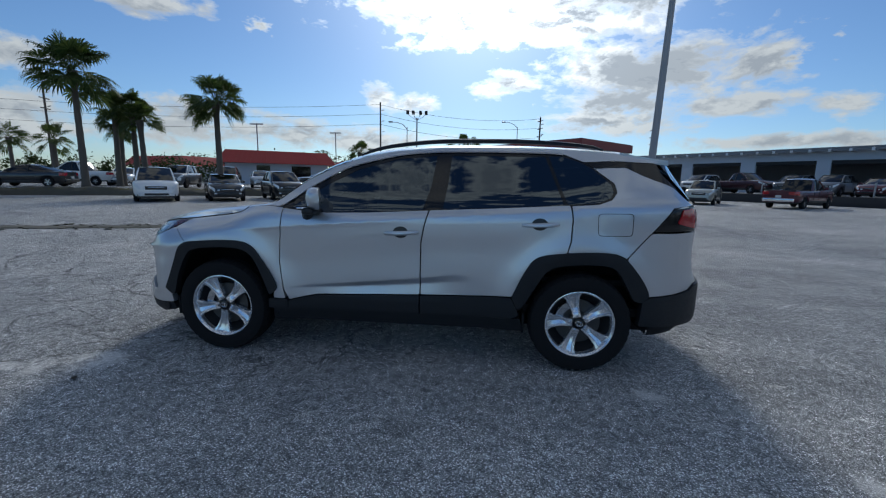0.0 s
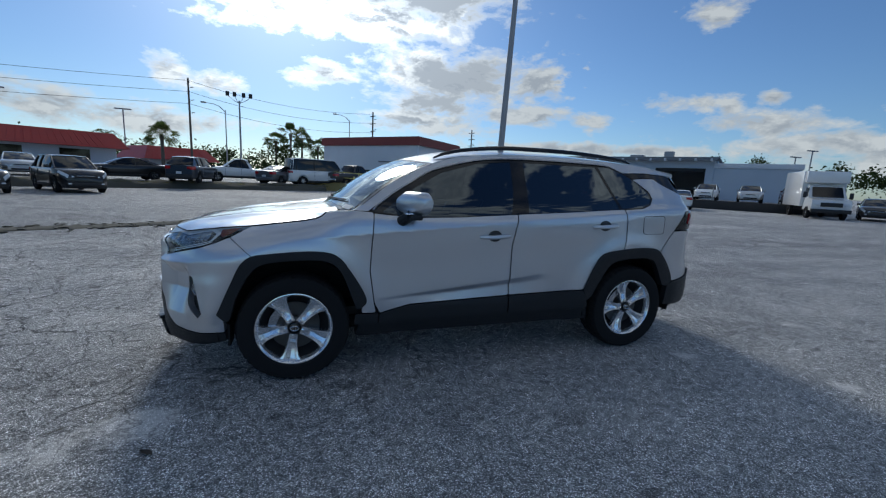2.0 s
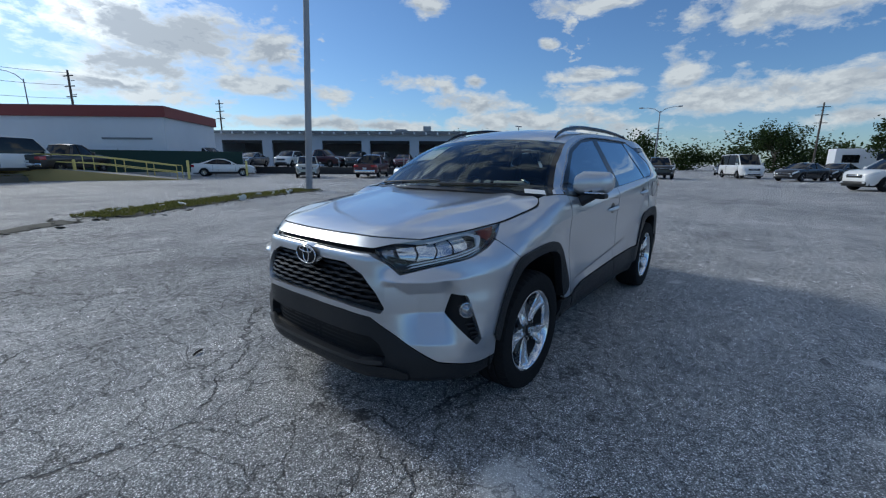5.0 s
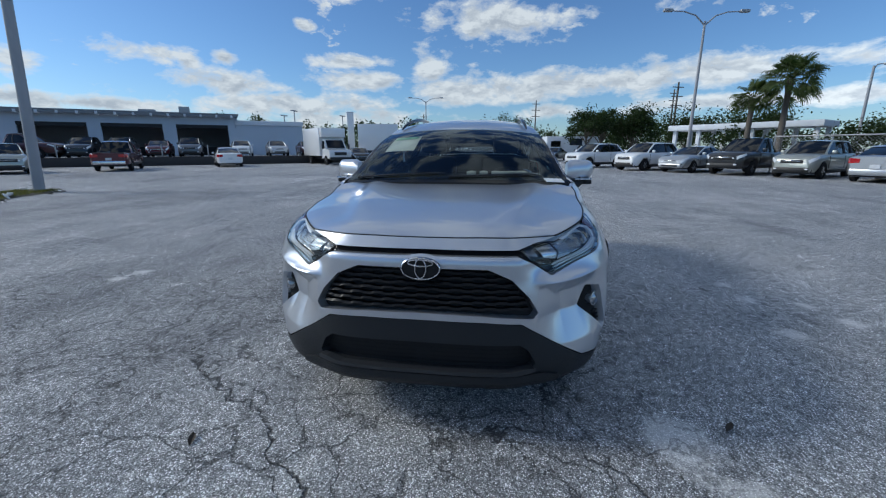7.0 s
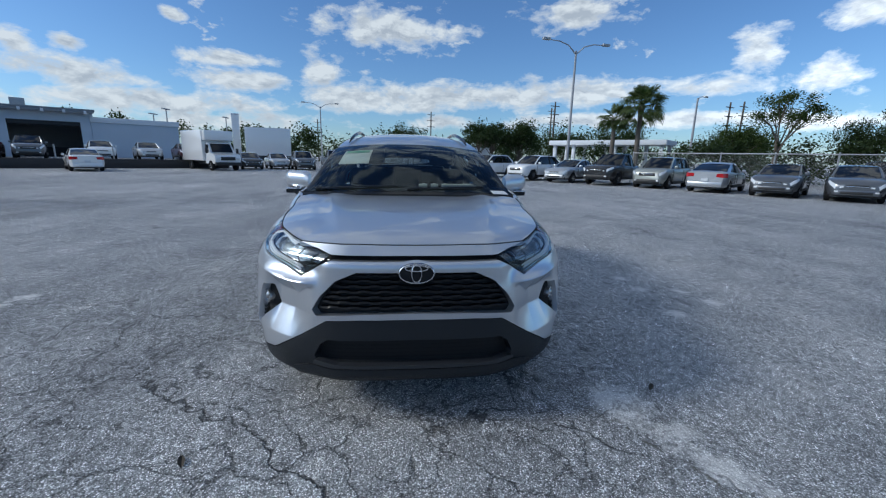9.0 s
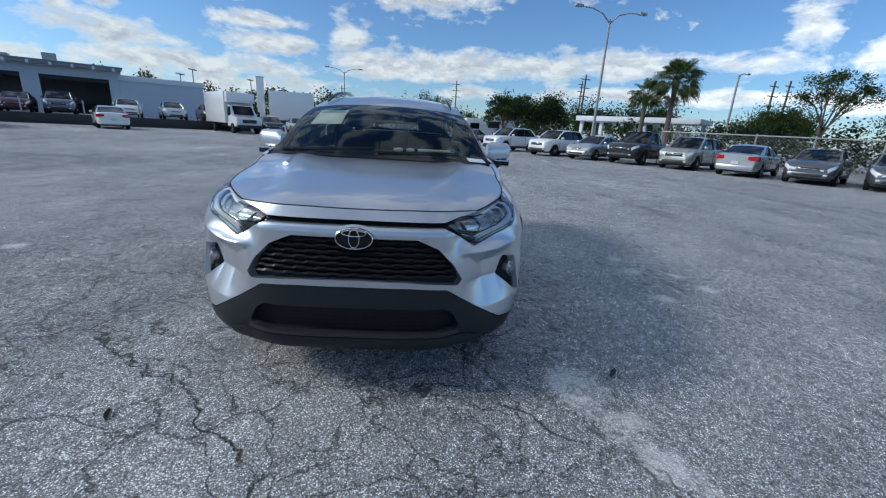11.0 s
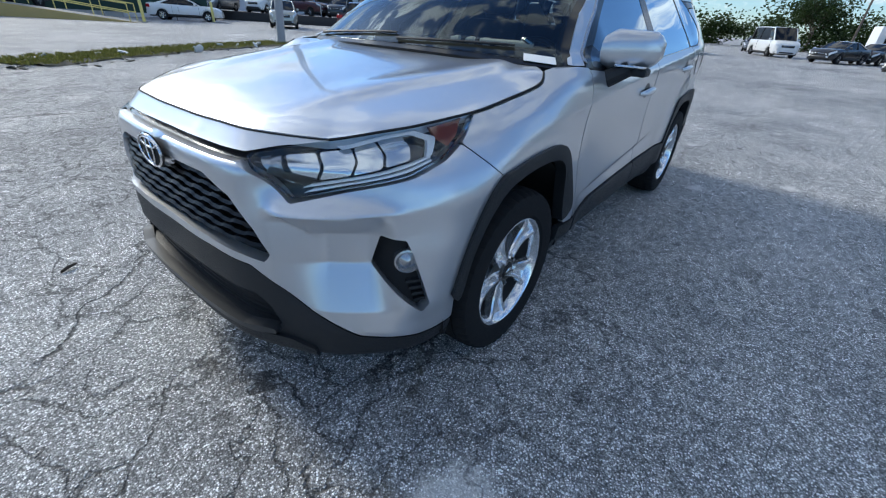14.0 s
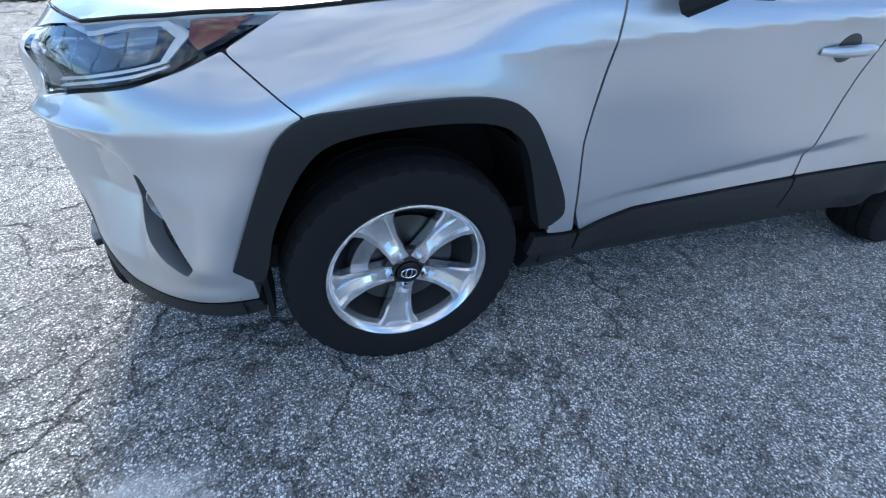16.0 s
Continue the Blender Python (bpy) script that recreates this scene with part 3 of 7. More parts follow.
    part("cap_badge", bm, CHROME, cap)
    return wheel


def build_car():
    car = thing("suv", "silver metallic compact SUV with black arch trim on cracked asphalt", "car")
    # near-black shell added behind the panels, so that every gap reads as shade
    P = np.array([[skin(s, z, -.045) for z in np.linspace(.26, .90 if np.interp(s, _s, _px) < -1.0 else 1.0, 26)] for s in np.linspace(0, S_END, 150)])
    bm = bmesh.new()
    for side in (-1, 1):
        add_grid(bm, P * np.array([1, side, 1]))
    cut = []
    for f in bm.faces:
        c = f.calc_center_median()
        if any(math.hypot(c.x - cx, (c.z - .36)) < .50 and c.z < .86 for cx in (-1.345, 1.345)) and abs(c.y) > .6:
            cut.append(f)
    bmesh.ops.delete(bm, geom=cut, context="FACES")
    part("shade_shell", bm, DARK, car)
    part("underbody", box((-2.08, -.62, .23), (2.1, .62, .34), .03), DARK, car)

    # nose
    grille = Y((0, .842), (.30, .842), (.405, .795), (.483, .715), (.528, .640), (.508, .612), (.43, .622), (.27, .632), (0, .636))
    fog = X((-1.962, .712), (-1.930, .708), (-1.915, .655), (-1.880, .487), (-1.900, .460), (-1.972, .61))
    front_seam = np.array(curve(Y((0, .966), (.14, .967), (.28, .969), (.42, .9675), (.52, .965), (.605, .9625)), 30))
    side_seam = np.array(curve(Y((.605, .9625)) + X((-1.885, .985), (-1.745, 1.007), (-1.60, 1.021), (-1.43, 1.043), (-1.26, 1.066), (-1.18, 1.088), (-1.14, 1.118)), 64))
    tip = np.argmin(np.abs(side_seam[:, 0] - at_x(-1.602, 1.020)))
    under = lambda line, d: [(a, b - d) for a, b in line]
    lamp = Y((.43, .915)) + Y((.50, .866), (.585, .812)) + X((-2.012, .850), (-1.89, .888), (-1.79, .925), (-1.712, .960)) + under(side_seam[2:tip + 1][::-1], .006) + Y((.50, .938))
    band = Y((0, .598), (.30, .597), (.455, .588), (.60, .490)) + X((-2.05, .385))
    cover = (Y((0, .898), (.43, .898), (.50, .862), (.585, .806)) + X((-2.012, .846), (-1.89, .884), (-1.79, .921), (-1.712, .956), (-1.585, .848), (-1.64, .806), (-1.694, .70), (-1.787, .485), (-1.757, .445), (-1.752, .362), (-1.90, .358))
             + band[::-1])
    gs = np.linspace(at_y(.44, .78), at_x(-1.62, .84), 60)
    folds = [[(g, float(ridge_z(np.interp(g, _s, _px))) + dz) for g in gs] for dz in (0,)]
    folds += [[(g, float(ridge_z(np.interp(g, _s, _px))) - .078 * float(np.clip((np.interp(g, _s, _py) - .535) / .10, .35, 1)) + dz) for g in np.linspace(at_y(.56, .75), at_x(-1.85, .72), 40)] for dz in (0,)]
    folds += [[(g, z) for g in np.linspace(at_y(.54, .61), at_x(-1.90, .61), 36)] for z in (.61,)]
    nose_panel("front_bumper", cover, SILVER, car, [grille, fog], depth=.045, res=.012, lines=folds)
    nose_panel("nose_panel", under(front_seam, .0025) + Y((.50, .9385), (.43, .9185), (0, .9185)), SILVER, car, res=.012, depth=.03, gap=.0012, r=.003)
    nose_panel("nose_slot", Y((0, .919), (.44, .919), (.44, .897), (0, .897)), GLOSS_BLACK, car, out=-.03, depth=0, gap=-.004)
    nose_panel("lower_bumper", band[:-1] + X((-2.05, .381), (-1.90, .354), (-1.752, .358), (-1.745, .30), (-1.90, .262)) + Y((.66, .252), (.40, .252), (0, .252)), BLACK_PLASTIC, car,
               [Y((0, .486), (.452, .484), (.495, .452), (.528, .385), (.510, .364), (0, .358))], depth=.06, res=.02)
    nose_panel("bumper_lip", Y((0, .362), (.40, .363), (.475, .376), (.520, .376), (.522, .352), (.44, .340), (0, .338)), LIP_GREY, car, out=.026, depth=.04, label="grey skid lip")
    nose_panel("bumper_chin", Y((0, .330), (.44, .333), (.56, .340)) + Y((.64, .318), (.62, .262), (.40, .250), (0, .250)), BLACK_PLASTIC, car, out=.014, depth=.03)
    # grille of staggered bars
    # near-black sheet stands for the unlit depth behind the bars
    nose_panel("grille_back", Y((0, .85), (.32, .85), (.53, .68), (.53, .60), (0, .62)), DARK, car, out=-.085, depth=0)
    for row in range(7):
        z0 = .658 + .0275 * row
        half = np.interp(z0, [.62, .64, .715, .795, .842], [.50, .505, .468, .398, .30])
        n = int(half / .0065)
        ss = np.linspace(-half, half, 2 * n + 1)
        ph = ((np.abs(ss) / .105 + .5 * (row % 2)) % 1)
        tri = np.clip((np.abs(ph - .5) - .25) / .045, -1, 1) * .0025
        bm = bmesh.new()
        rows = []
        for dz, off in ((-.0042, -.045), (-.0044, -.014), (.0044, -.020), (.0050, -.045)):
            g = np.array([at_y(abs(a), z0) if abs(a) > 1e-4 else 0 for a in ss])
            p = skin(g, z0 + tri + dz, off)
            p[:, 1] *= np.where(ss < 0, -1, 1)
            rows.append(p)
        add_grid(bm, np.stack(rows))
        bar = part("grille_bar", bm, GRILLE_BLACK, car)
        for k in range(-5, 6):
            y = (k + .5 * (row % 2)) * .105
            if abs(y) > half - .03 or row == 6:
                continue
            g = at_y(abs(y), z0) if abs(y) > 1e-4 else 0.0
            c = skin(g, z0, -.055) * np.array([1, -1 if y < 0 else 1, 1])
            part("grille_link", box((c[0] - .012, c[1] - .006, z0), (c[0] + .004, c[1] + .005, z0 + .0275)), BLACK_PLASTIC, bar)
    for k in range(5):
        z0 = .378 + .022 * k
        bm = bmesh.new()
        half = .475 + .03 * math.sin(k / 4 * math.pi)
        ss = np.linspace(-half, half, 41)
        g = np.array([at_y(abs(a), z0) if abs(a) > 1e-4 else 0 for a in ss])
        rows = []
        for dz, off in ((-.005, -.07), (-.004, -.045), (.004, -.045), (.005, -.07)):
            p = skin(g, z0 + dz + 0 * g, off)
            p[:, 1] *= np.where(ss < 0, -1, 1)
            rows.append(p)
        add_grid(bm, np.stack(rows))
        part("intake_bar", bm, GRILLE_BLACK, car)
    # same dark stand-in for the unlit depth of the lower intake
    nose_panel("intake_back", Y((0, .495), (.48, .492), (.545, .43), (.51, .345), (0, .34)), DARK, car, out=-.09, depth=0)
    # emblem of plain chrome ovals on a silver boss
    bm = bmesh.new()
    P = np.array([[(-2.200 - .034 * math.cos(min(q, 1) * 1.35), math.cos(t) * (.094 + .012 * math.sin(t)) * q, .849 + math.sin(t) * .057 * q) for t in np.linspace(0, 2 * np.pi, 33)] for q in (.0, .4, .7, .9, 1.0)])
    badge = part("emblem", add_grid(bm, P), SILVER, car, "silver boss with a chrome emblem")
    bm = bmesh.new()
    P = np.array([[(-2.240 - .004 * (1 - q), math.cos(t) * .090 * q, .846 + math.sin(t) * .053 * q) for t in np.linspace(0, 2 * np.pi, 33)] for q in (0, .5, .9, 1.0, 1.02)])
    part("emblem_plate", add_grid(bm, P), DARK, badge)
    bm = bmesh.new()
    for rx, rz, cz, rad in ((.087, .050, .846, .0042), (.025, .044, .846, .0035), (.056, .015, .872, .0035)):
        add_tube(bm, [(-2.247, math.cos(t) * rx, cz + math.sin(t) * rz) for t in np.linspace(0, 2 * np.pi, 33)], rad, 6, False)
    part("emblem_ring", bm, CHROME, badge)

    # lamps
    for side in (-1, 1):
        hl = part("headlight", add_sheet(bmesh.new(), flank(side, -.05), rounded(inset(lamp, -.012), .01), (), .025, 0, flip=side > 0), LAMP_SHELL, car, "projector headlight behind clear glass")
        part("lamp_cover", add_sheet(bmesh.new(), flank(side, .001), rounded(inset(lamp, .003), .01), (), .02, .012, flip=side > 0), GLASS_LAMP, hl).visible_shadow = False
        foot_line = np.array(Y((.50, .866), (.585, .812)) + X((-2.012, .850), (-1.89, .888), (-1.79, .925)))
        head_line = np.array(Y((.43, .915), (.50, .935)) + X((-1.985, .956), (-1.885, .980), (-1.745, 1.003)))
        on = lambda line, t: np.array([np.interp(t * 4, range(5), line[:, 0]), np.interp(t * 4, range(5), line[:, 1])])
        at = lambda t, h: on(foot_line, t) * (1 - h) + on(head_line, t) * h
        # thick white guide along the head of the lamp, turning down at its outer end; a thin double strip along the foot
        outer = [at(t, .94) for t in np.linspace(.46, .88, 12)] + [at(.99, .62), at(.93, .22)]
        inner = [at(.885, .22), at(.935, .60), at(.855, .85)] + [at(t, .86) for t in np.linspace(.78, .48, 10)]
        part("light_guide", add_sheet(bmesh.new(), flank(side, -.012), np.array(outer + inner), (), .012, .014, flip=side > 0), GUIDE, hl, "white light guide")
        for h0, h1 in ((.07, .12), (.17, .22)):
            strip_line = [at(t, h0) for t in np.linspace(.30, .92, 9)] + [at(t, h1) for t in np.linspace(.92, .34, 9)]
            part("foot_strip", add_sheet(bmesh.new(), flank(side, -.014), np.array(strip_line), (), .012, .01, flip=side > 0), GUIDE, hl)
        for t0, t1 in ((.24, .355), (.37, .50), (.515, .655), (.67, .80)):
            quad = [on(foot_line, a) * (1 - h) + on(head_line, a) * h for a, h in ((t0, .25), (t1, .25), (t1 + .035, .52), (t1 + .02, .82), (t0 + .02, .82), (t0 + .035, .5))]
            part("reflector", add_sheet(bmesh.new(), flank(side, -.030), rounded(np.array(quad), .008), (), .012, .02, flip=side > 0), REFLECTOR, hl)
        for t0 in (.05, .14):
            quad = [on(foot_line, a) * (1 - h) + on(head_line, a) * h for a, h in ((t0, .24), (t0 + .085, .22), (t0 + .085, .80), (t0, .74))]
            part("side_reflector", add_sheet(bmesh.new(), flank(side, -.036), np.array(quad), (), .012, .015, flip=side > 0), SATIN, hl)
        quad = [on(foot_line, a) * (1 - h) + on(head_line, a) * h for a, h in ((.02, .08), (.34, .08), (.40, .20), (.12, .52))]
        part("lamp_mask", add_sheet(bmesh.new(), flank(side, -.026), np.array(quad), (), .012, .01, flip=side > 0), GLOSS_BLACK, hl)
        part("turn_signal", add_sheet(bmesh.new(), flank(side, -.008), np.array(X((-1.765, .992), (-1.645, 1.009), (-1.710, .972), (-1.755, .951), (-1.772, .965))), (), .015, .015, flip=side > 0), AMBER, hl, "amber lens")
        # fog lamp in a black pocket
        fl = part("fog_lamp_pocket", add_sheet(bmesh.new(), flank(side, -.075), rounded(inset(fog, -.02), .01), (), .02, 0, flip=side > 0), BLACK_PLASTIC, car)
        for k in range(4):
            z0 = .49 + .022 * k
            a, b = at_x(-1.915 - .006 * k, z0), at_x(-1.858, z0)
            P = np.stack([skin(np.linspace(a, b, 6), z0 + dz, off) * np.array([1, side, 1]) for dz, off in ((-.004, -.075), (-.004, -.03), (.004, -.03), (.004, -.075))])
            part("pocket_rib", add_grid(bmesh.new(), P), BLACK_PLASTIC, fl)
        c = Vector(skin(at_x(-1.925, .628), .628, -.030) * np.array([1, side, 1]))
        bm = lathe([(.03, .042), (-.006, .040), (-.008, .034), (.004, .031), (-.008, .018), (-.012, .0005)], 24, "x")
        bmesh.ops.transform(bm, matrix=Matrix.Translation(c) @ Euler((0, 0, side * -.85)).to_matrix().to_4x4(), verts=bm.verts)
        part("fog_lamp", bm, SATIN, fl, "round chrome fog lamp")

    # flanks
    arch_f = X((-1.787, .485), (-1.694, .70), (-1.64, .806), (-1.585, .846), (-1.50, .858), (-1.16, .868), (-1.07, .835), (-1.0, .75), (-.885, .53), (-.915, .488))
    arch_f_in = X((-.945, .475), (-1.052, .742), (-1.10, .792), (-1.175, .817), (-1.465, .811), (-1.55, .788), (-1.598, .742), (-1.682, .59), (-1.735, .435), (-1.757, .447))
    arch_r = X((.862, .54), (.95, .73), (1.02, .82), (1.21, .860), (1.55, .866), (1.62, .83), (1.79, .58), (1.745, .535))
    arch_r_in = X((1.70, .545), (1.585, .735), (1.55, .768), (1.49, .787), (1.235, .780), (1.13, .757), (1.085, .72), (1.01, .60), (.935, .475), (.90, .455))
    fender = under(side_seam[tip:], .004) + X((-1.06, 1.130), (-.95, 1.134), (-.835, 1.126), (-.852, .90), (-.862, .73), (-.832, .51), (-.818, .445), (-.915, .445), (-.912, .484)) + arch_f[8::-1][:5 + 1] + X((-1.587, .849), (-1.711, .9555))
    panel("fender", fender, SILVER, car, res=.012, depth=.025)
    panel("wheel_arch_trim", curve(arch_f, 50) + curve(arch_f_in, 50), BLACK_PLASTIC, car, out=.012, depth=.05, gap=-.003, r=.004, res=.03)
    panel("wheel_arch_trim", curve(arch_r, 50) + curve(arch_r_in, 50), BLACK_PLASTIC, car, out=.012, depth=.05, gap=-.003, r=.004, res=.03)
    fd = X((-.832, 1.120), (-.73, 1.110), (-.50, 1.096), (-.2, 1.104), (.252, 1.130), (.222, 1.02), (.20, .90), (.197, .516), (-.58, .486), (-.79, .438), (-.828, .51), (-.858, .73), (-.848, .90))
    rd = X((.258, 1.131), (.70, 1.155), (1.236, 1.190), (1.250, 1.10), (1.245, .95), (1.222, .862)) + arch_r[2::-1] + X((.80, .537), (.203, .517), (.206, .90), (.228, 1.02))
    folds = [[(at_x(x, float(crease_z(x)) - dz), float(crease_z(x)) - dz) for x in np.linspace(-.86, .9, 80)] for dz in (0, .008, .018, .03)]
    for outline, hx, hz in ((fd, .06, .967), (rd, 1.037, 1.052)):
        name = "front_door" if outline is fd else "rear_door"
        for door, side in zip(panel(name, outline, SILVER, car, lines=folds, depth=.03, res=.014, sharp=80), (-1, 1)):
            c = at_x(hx, hz)
            bm = bmesh.new()
            P = []
            for t in np.linspace(-1, 1, 21):
                lift = .034 * (1 - abs(t) ** 4) + .004
                hh = .0165 * (1 - .45 * abs(t) ** 3)
                P.append([skin(c + t * .128, hz + .006 * t + hh * b, lift * a) * np.array([1, side, 1]) for b, a in ((-1, .35), (-.9, .9), (-.4, 1.05), (.4, 1.05), (.9, .9), (1, .35), (.5, .3), (-.5, .3))])
            add_grid(bm, np.array(P), closed_v=True)
            part("door_handle", bm, SILVER, door)
            # flat dark oval on the silver door paints the shade of the handle recess
            bm = bmesh.new()
            P = np.array([[skin(c - .005 + math.cos(t) * .055 * q, hz + .004 + math.sin(t) * .042 * q, .0025 - .002 * q) * np.array([1, side, 1]) for t in np.linspace(0, 2 * np.pi, 25)] for q in (0.01, .6, 1)])
            part("handle_cup_shade", add_grid(bm, P), LIP_GREY, door)
    panel("sill_corner", X((-.80, .440), (-.955, .440), (-.965, .362), (-.80, .362)), BLACK_PLASTIC, car, out=.008, depth=.03)
    panel("door_cladding", X((-.795, .434), (-.58, .482), (.195, .512), (.195, .372), (-.80, .362)), BLACK_PLASTIC, car, out=.012, depth=.03)
    panel("door_cladding", X((.201, .512), (.80, .533), (.858, .533), (.897, .452), (.915, .40), (.86, .378), (.201, .372)), BLACK_PLASTIC, car, out=.012, depth=.03)
    panel("rocker", X((-.93, .362), (.93, .372), (.95, .27), (-.95, .26)), BLACK_PLASTIC, car, out=-.012, depth=.1)
    quarter = X((1.243, 1.186), (1.42, 1.200), (1.512, 1.232), (1.548, 1.282), (1.535, 1.342), (1.41, 1.440), (1.50, 1.452), (1.625, 1.455), (1.80, 1.375), (1.935, 1.325), (2.01, 1.268), (2.09, 1.20), (1.925, 1.186), (1.785, 1.016), (1.625, .838), (1.55, .870), (1.226, .864), (1.251, .95), (1.256, 1.10))
    for q, side in zip(panel("quarter_panel", quarter, SILVER, car, depth=.03, res=.022), (-1, 1)):
        if side < 0:
            part("fuel_flap", add_sheet(bmesh.new(), flank(side, .0015), rounded(X((1.422, 1.135), (1.648, 1.140), (1.648, .995), (1.428, .992)), .025), (), .025, .004, flip=False), SILVER, q)
            bm = bmesh.new()
            loop = rounded(X((1.419, 1.138), (1.651, 1.143), (1.651, .992), (1.425, .989)), .026)
            loop = np.vstack([loop, loop[:1]])
            add_tube(bm, [tuple(p) for p in skin(loop[:, 0], loop[:, 1], .0005) * np.array([1, -1, 1])], .0022, 5, False)
            part("flap_gap", bm, DARK, q)
    # rear corner
    panel("rear_lamp", X((1.79, 1.022), (1.925, 1.182), (2.10, 1.196), (2.16, 1.17), (2.18, 1.10), (2.17, 1.03)), GLOSS_BLACK, car, out=.003, depth=.03, label="black and red tail lamp")
    panel("rear_lamp_lens", X((1.95, 1.08), (1.99, 1.175), (2.10, 1.188), (2.16, 1.165), (2.165, 1.04), (2.05, 1.055)), RED_LENS, car, out=.012, depth=.02, label="red lens")
    rb = X((1.628, .834), (1.788, 1.012), (2.10, 1.018), (2.17, 1.02)) + [(S_END, 1.0), (S_END, .66)] + X((2.2, .65), (2.10, .61), (1.985, .588), (1.80, .575), (1.793, .582))
    panel("rear_bumper", rb, SILVER, car, depth=.03)
    panel("rear_bumper_foot", X((1.75, .538), (1.80, .570), (1.985, .584), (2.10, .606), (2.2, .645)) + [(S_END, .655), (S_END, .40), (S_END - .5, .36)] + X((2.0, .352), (1.74, .36)), BLACK_PLASTIC, car, out=.015, depth=.05)
    tg = X((2.13, 1.21), (2.18, 1.19), (2.19, 1.02)) + [(S_END, 1.005), (S_END, 1.24)]
    panel("tailgate", tg, SILVER, car, depth=.02)
    panel("rear_window", [(S_END, 1.245), (S_END, 1.50)] + X((1.86, 1.48), (2.09, 1.235)), GLASS_DARK, car, depth=.01, sharp=60)
    part("exhaust_tip", tube([(2.02, -.52, .33), (2.17, -.54, .325)], [.03, .034], 16, False), CHROME, car)

    # side windows and their frames
    g1 = X((-.775, 1.128), (-.67, 1.202), (-.53, 1.298), (-.31, 1.415), (-.02, 1.497), (.28, 1.527), (.255, 1.30), (.205, 1.128), (-.2, 1.108), (-.50, 1.100), (-.66, 1.112))
    g2 = X((.392, 1.528), (1.075, 1.528), (1.165, 1.27), (1.195, 1.188), (.70, 1.156), (.350, 1.138), (.375, 1.30))
    g3 = X((1.10, 1.529), (1.19, 1.530), (1.30, 1.495), (1.395, 1.444), (1.512, 1.338), (1.526, 1.284), (1.505, 1.243), (1.415, 1.207), (1.222, 1.193), (1.185, 1.28))
    panel("side_window", g1, GLASS_SIDE, car, out=-.006, depth=.004, gap=0, res=.03, sharp=60)
    panel("side_window", g2, GLASS_DARK, car, out=-.006, depth=.004, gap=0, res=.03, sharp=60)
    panel("quarter_window", g3, GLASS_DARK, car, out=-.003, depth=.004, gap=0, res=.03, sharp=60)
    frame_out = X((-.86, 1.128), (-.70, 1.245), (-.57, 1.325), (-.37, 1.432), (-.02, 1.520), (.28, 1.550), (.70, 1.556), (1.09, 1.549), (1.21, 1.540), (1.335, 1.488), (1.42, 1.436), (1.541, 1.342), (1.553, 1.282), (1.515, 1.230), (1.42, 1.197), (1.24, 1.184), (.70, 1.150), (.255, 1.128), (-.2, 1.100), (-.50, 1.092), (-.70, 1.106))
    panel("window_frame", frame_out, GLOSS_BLACK, car, [g1, g2, g3], out=-.004, depth=.03, gap=0, res=.03)
    strip("window_trim", X((-.84, 1.142), (-.70, 1.250), (-.57, 1.330), (-.37, 1.437), (-.02, 1.525), (.28, 1.555), (.70, 1.561), (1.09, 1.554), (1.20, 1.545)), SATIN, car, .0055, .007, label="bright trim strip")
    rail = X((-.975, 1.136), (-.90, 1.172), (-.70, 1.325), (-.47, 1.444), (-.24, 1.519), (-.03, 1.559), (.39, 1.589), (.8, 1.591), (1.2, 1.581), (1.56, 1.554), (1.86, 1.499), (1.84, 1.488), (1.55, 1.500), (1.34, 1.490), (1.21, 1.544), (1.09, 1.553), (.70, 1.560), (.28, 1.554), (-.02, 1.524), (-.37, 1.436), (-.57, 1.329), (-.70, 1.249), (-.87, 1.132))
    panel("roof_side", rail, SILVER, car, depth=.02, gap=.001, res=.025)
    panel("rear_pillar_trim", X((1.345, 1.486), (1.55, 1.496), (1.84, 1.484), (1.88, 1.40), (2.01, 1.272), (1.935, 1.322), (1.80, 1.378), (1.625, 1.459), (1.50, 1.456), (1.415, 1.444)), GLOSS_BLACK, car, out=-.003, depth=.02, gap=.001)

    # windscreen, roof and bonnet
    es = np.linspace(-.98, 1.86, 160)
    half_of = np.array([skin(at_x(a, b), b)[1] for a, b in zip(es, roof_z(es))])

    def top(e, y, inward):
        ye = np.interp(e, es, half_of)
        v = np.clip(y / .72, -1, 1)
        q = 1 - np.abs(v) ** 2.4
        return np.stack([e - bow(e) * q, v * ye, roof_z(e) + crown(e) * q - inward], -1)

    def loop(e0, e1, v, n=12):
        f, b = np.linspace(e0, e1, n), np.linspace(e1, e0, n)
        return np.array([(e, -.72 * v) for e in f] + [(e, .72 * v) for e in b])
    part("windscreen", add_sheet(bmesh.new(), top, loop(-.955, -.405, .955), (), .04, .004), GLASS_FRONT, car, sharp=60).visible_shadow = False
    part("windscreen_frame", add_sheet(bmesh.new(), lambda e, y, i: top(e, y, i + .003), loop(-.975, -.375, 1.0), [loop(-.945, -.425, .93)], .04, .02), GLOSS_BLACK, car)
    part("roof", add_sheet(bmesh.new(), top, loop(-.372, 1.80, .997), (), .05, .02), SILVER, car)
    sp = part("roof_spoiler", add_sheet(bmesh.new(), lambda e, y, i: top(np.minimum(e, 1.86), y, i) + np.stack([np.maximum(e - 1.7, 0) * .5, 0 * e, 0 * e], -1), loop(1.60, 1.86, .96), (), .04, .035), SILVER, car)
    sp.location.z = .008
    for side in (-1, 1):
        ex = np.linspace(-.30, 1.50, 25)
        p = top(ex, np.full_like(ex, side * .62), 0.0)
        p[:, 2] += .010 + .030 * np.sin(np.clip((ex + .30) / 1.8, 0, 1) * np.pi) ** .35
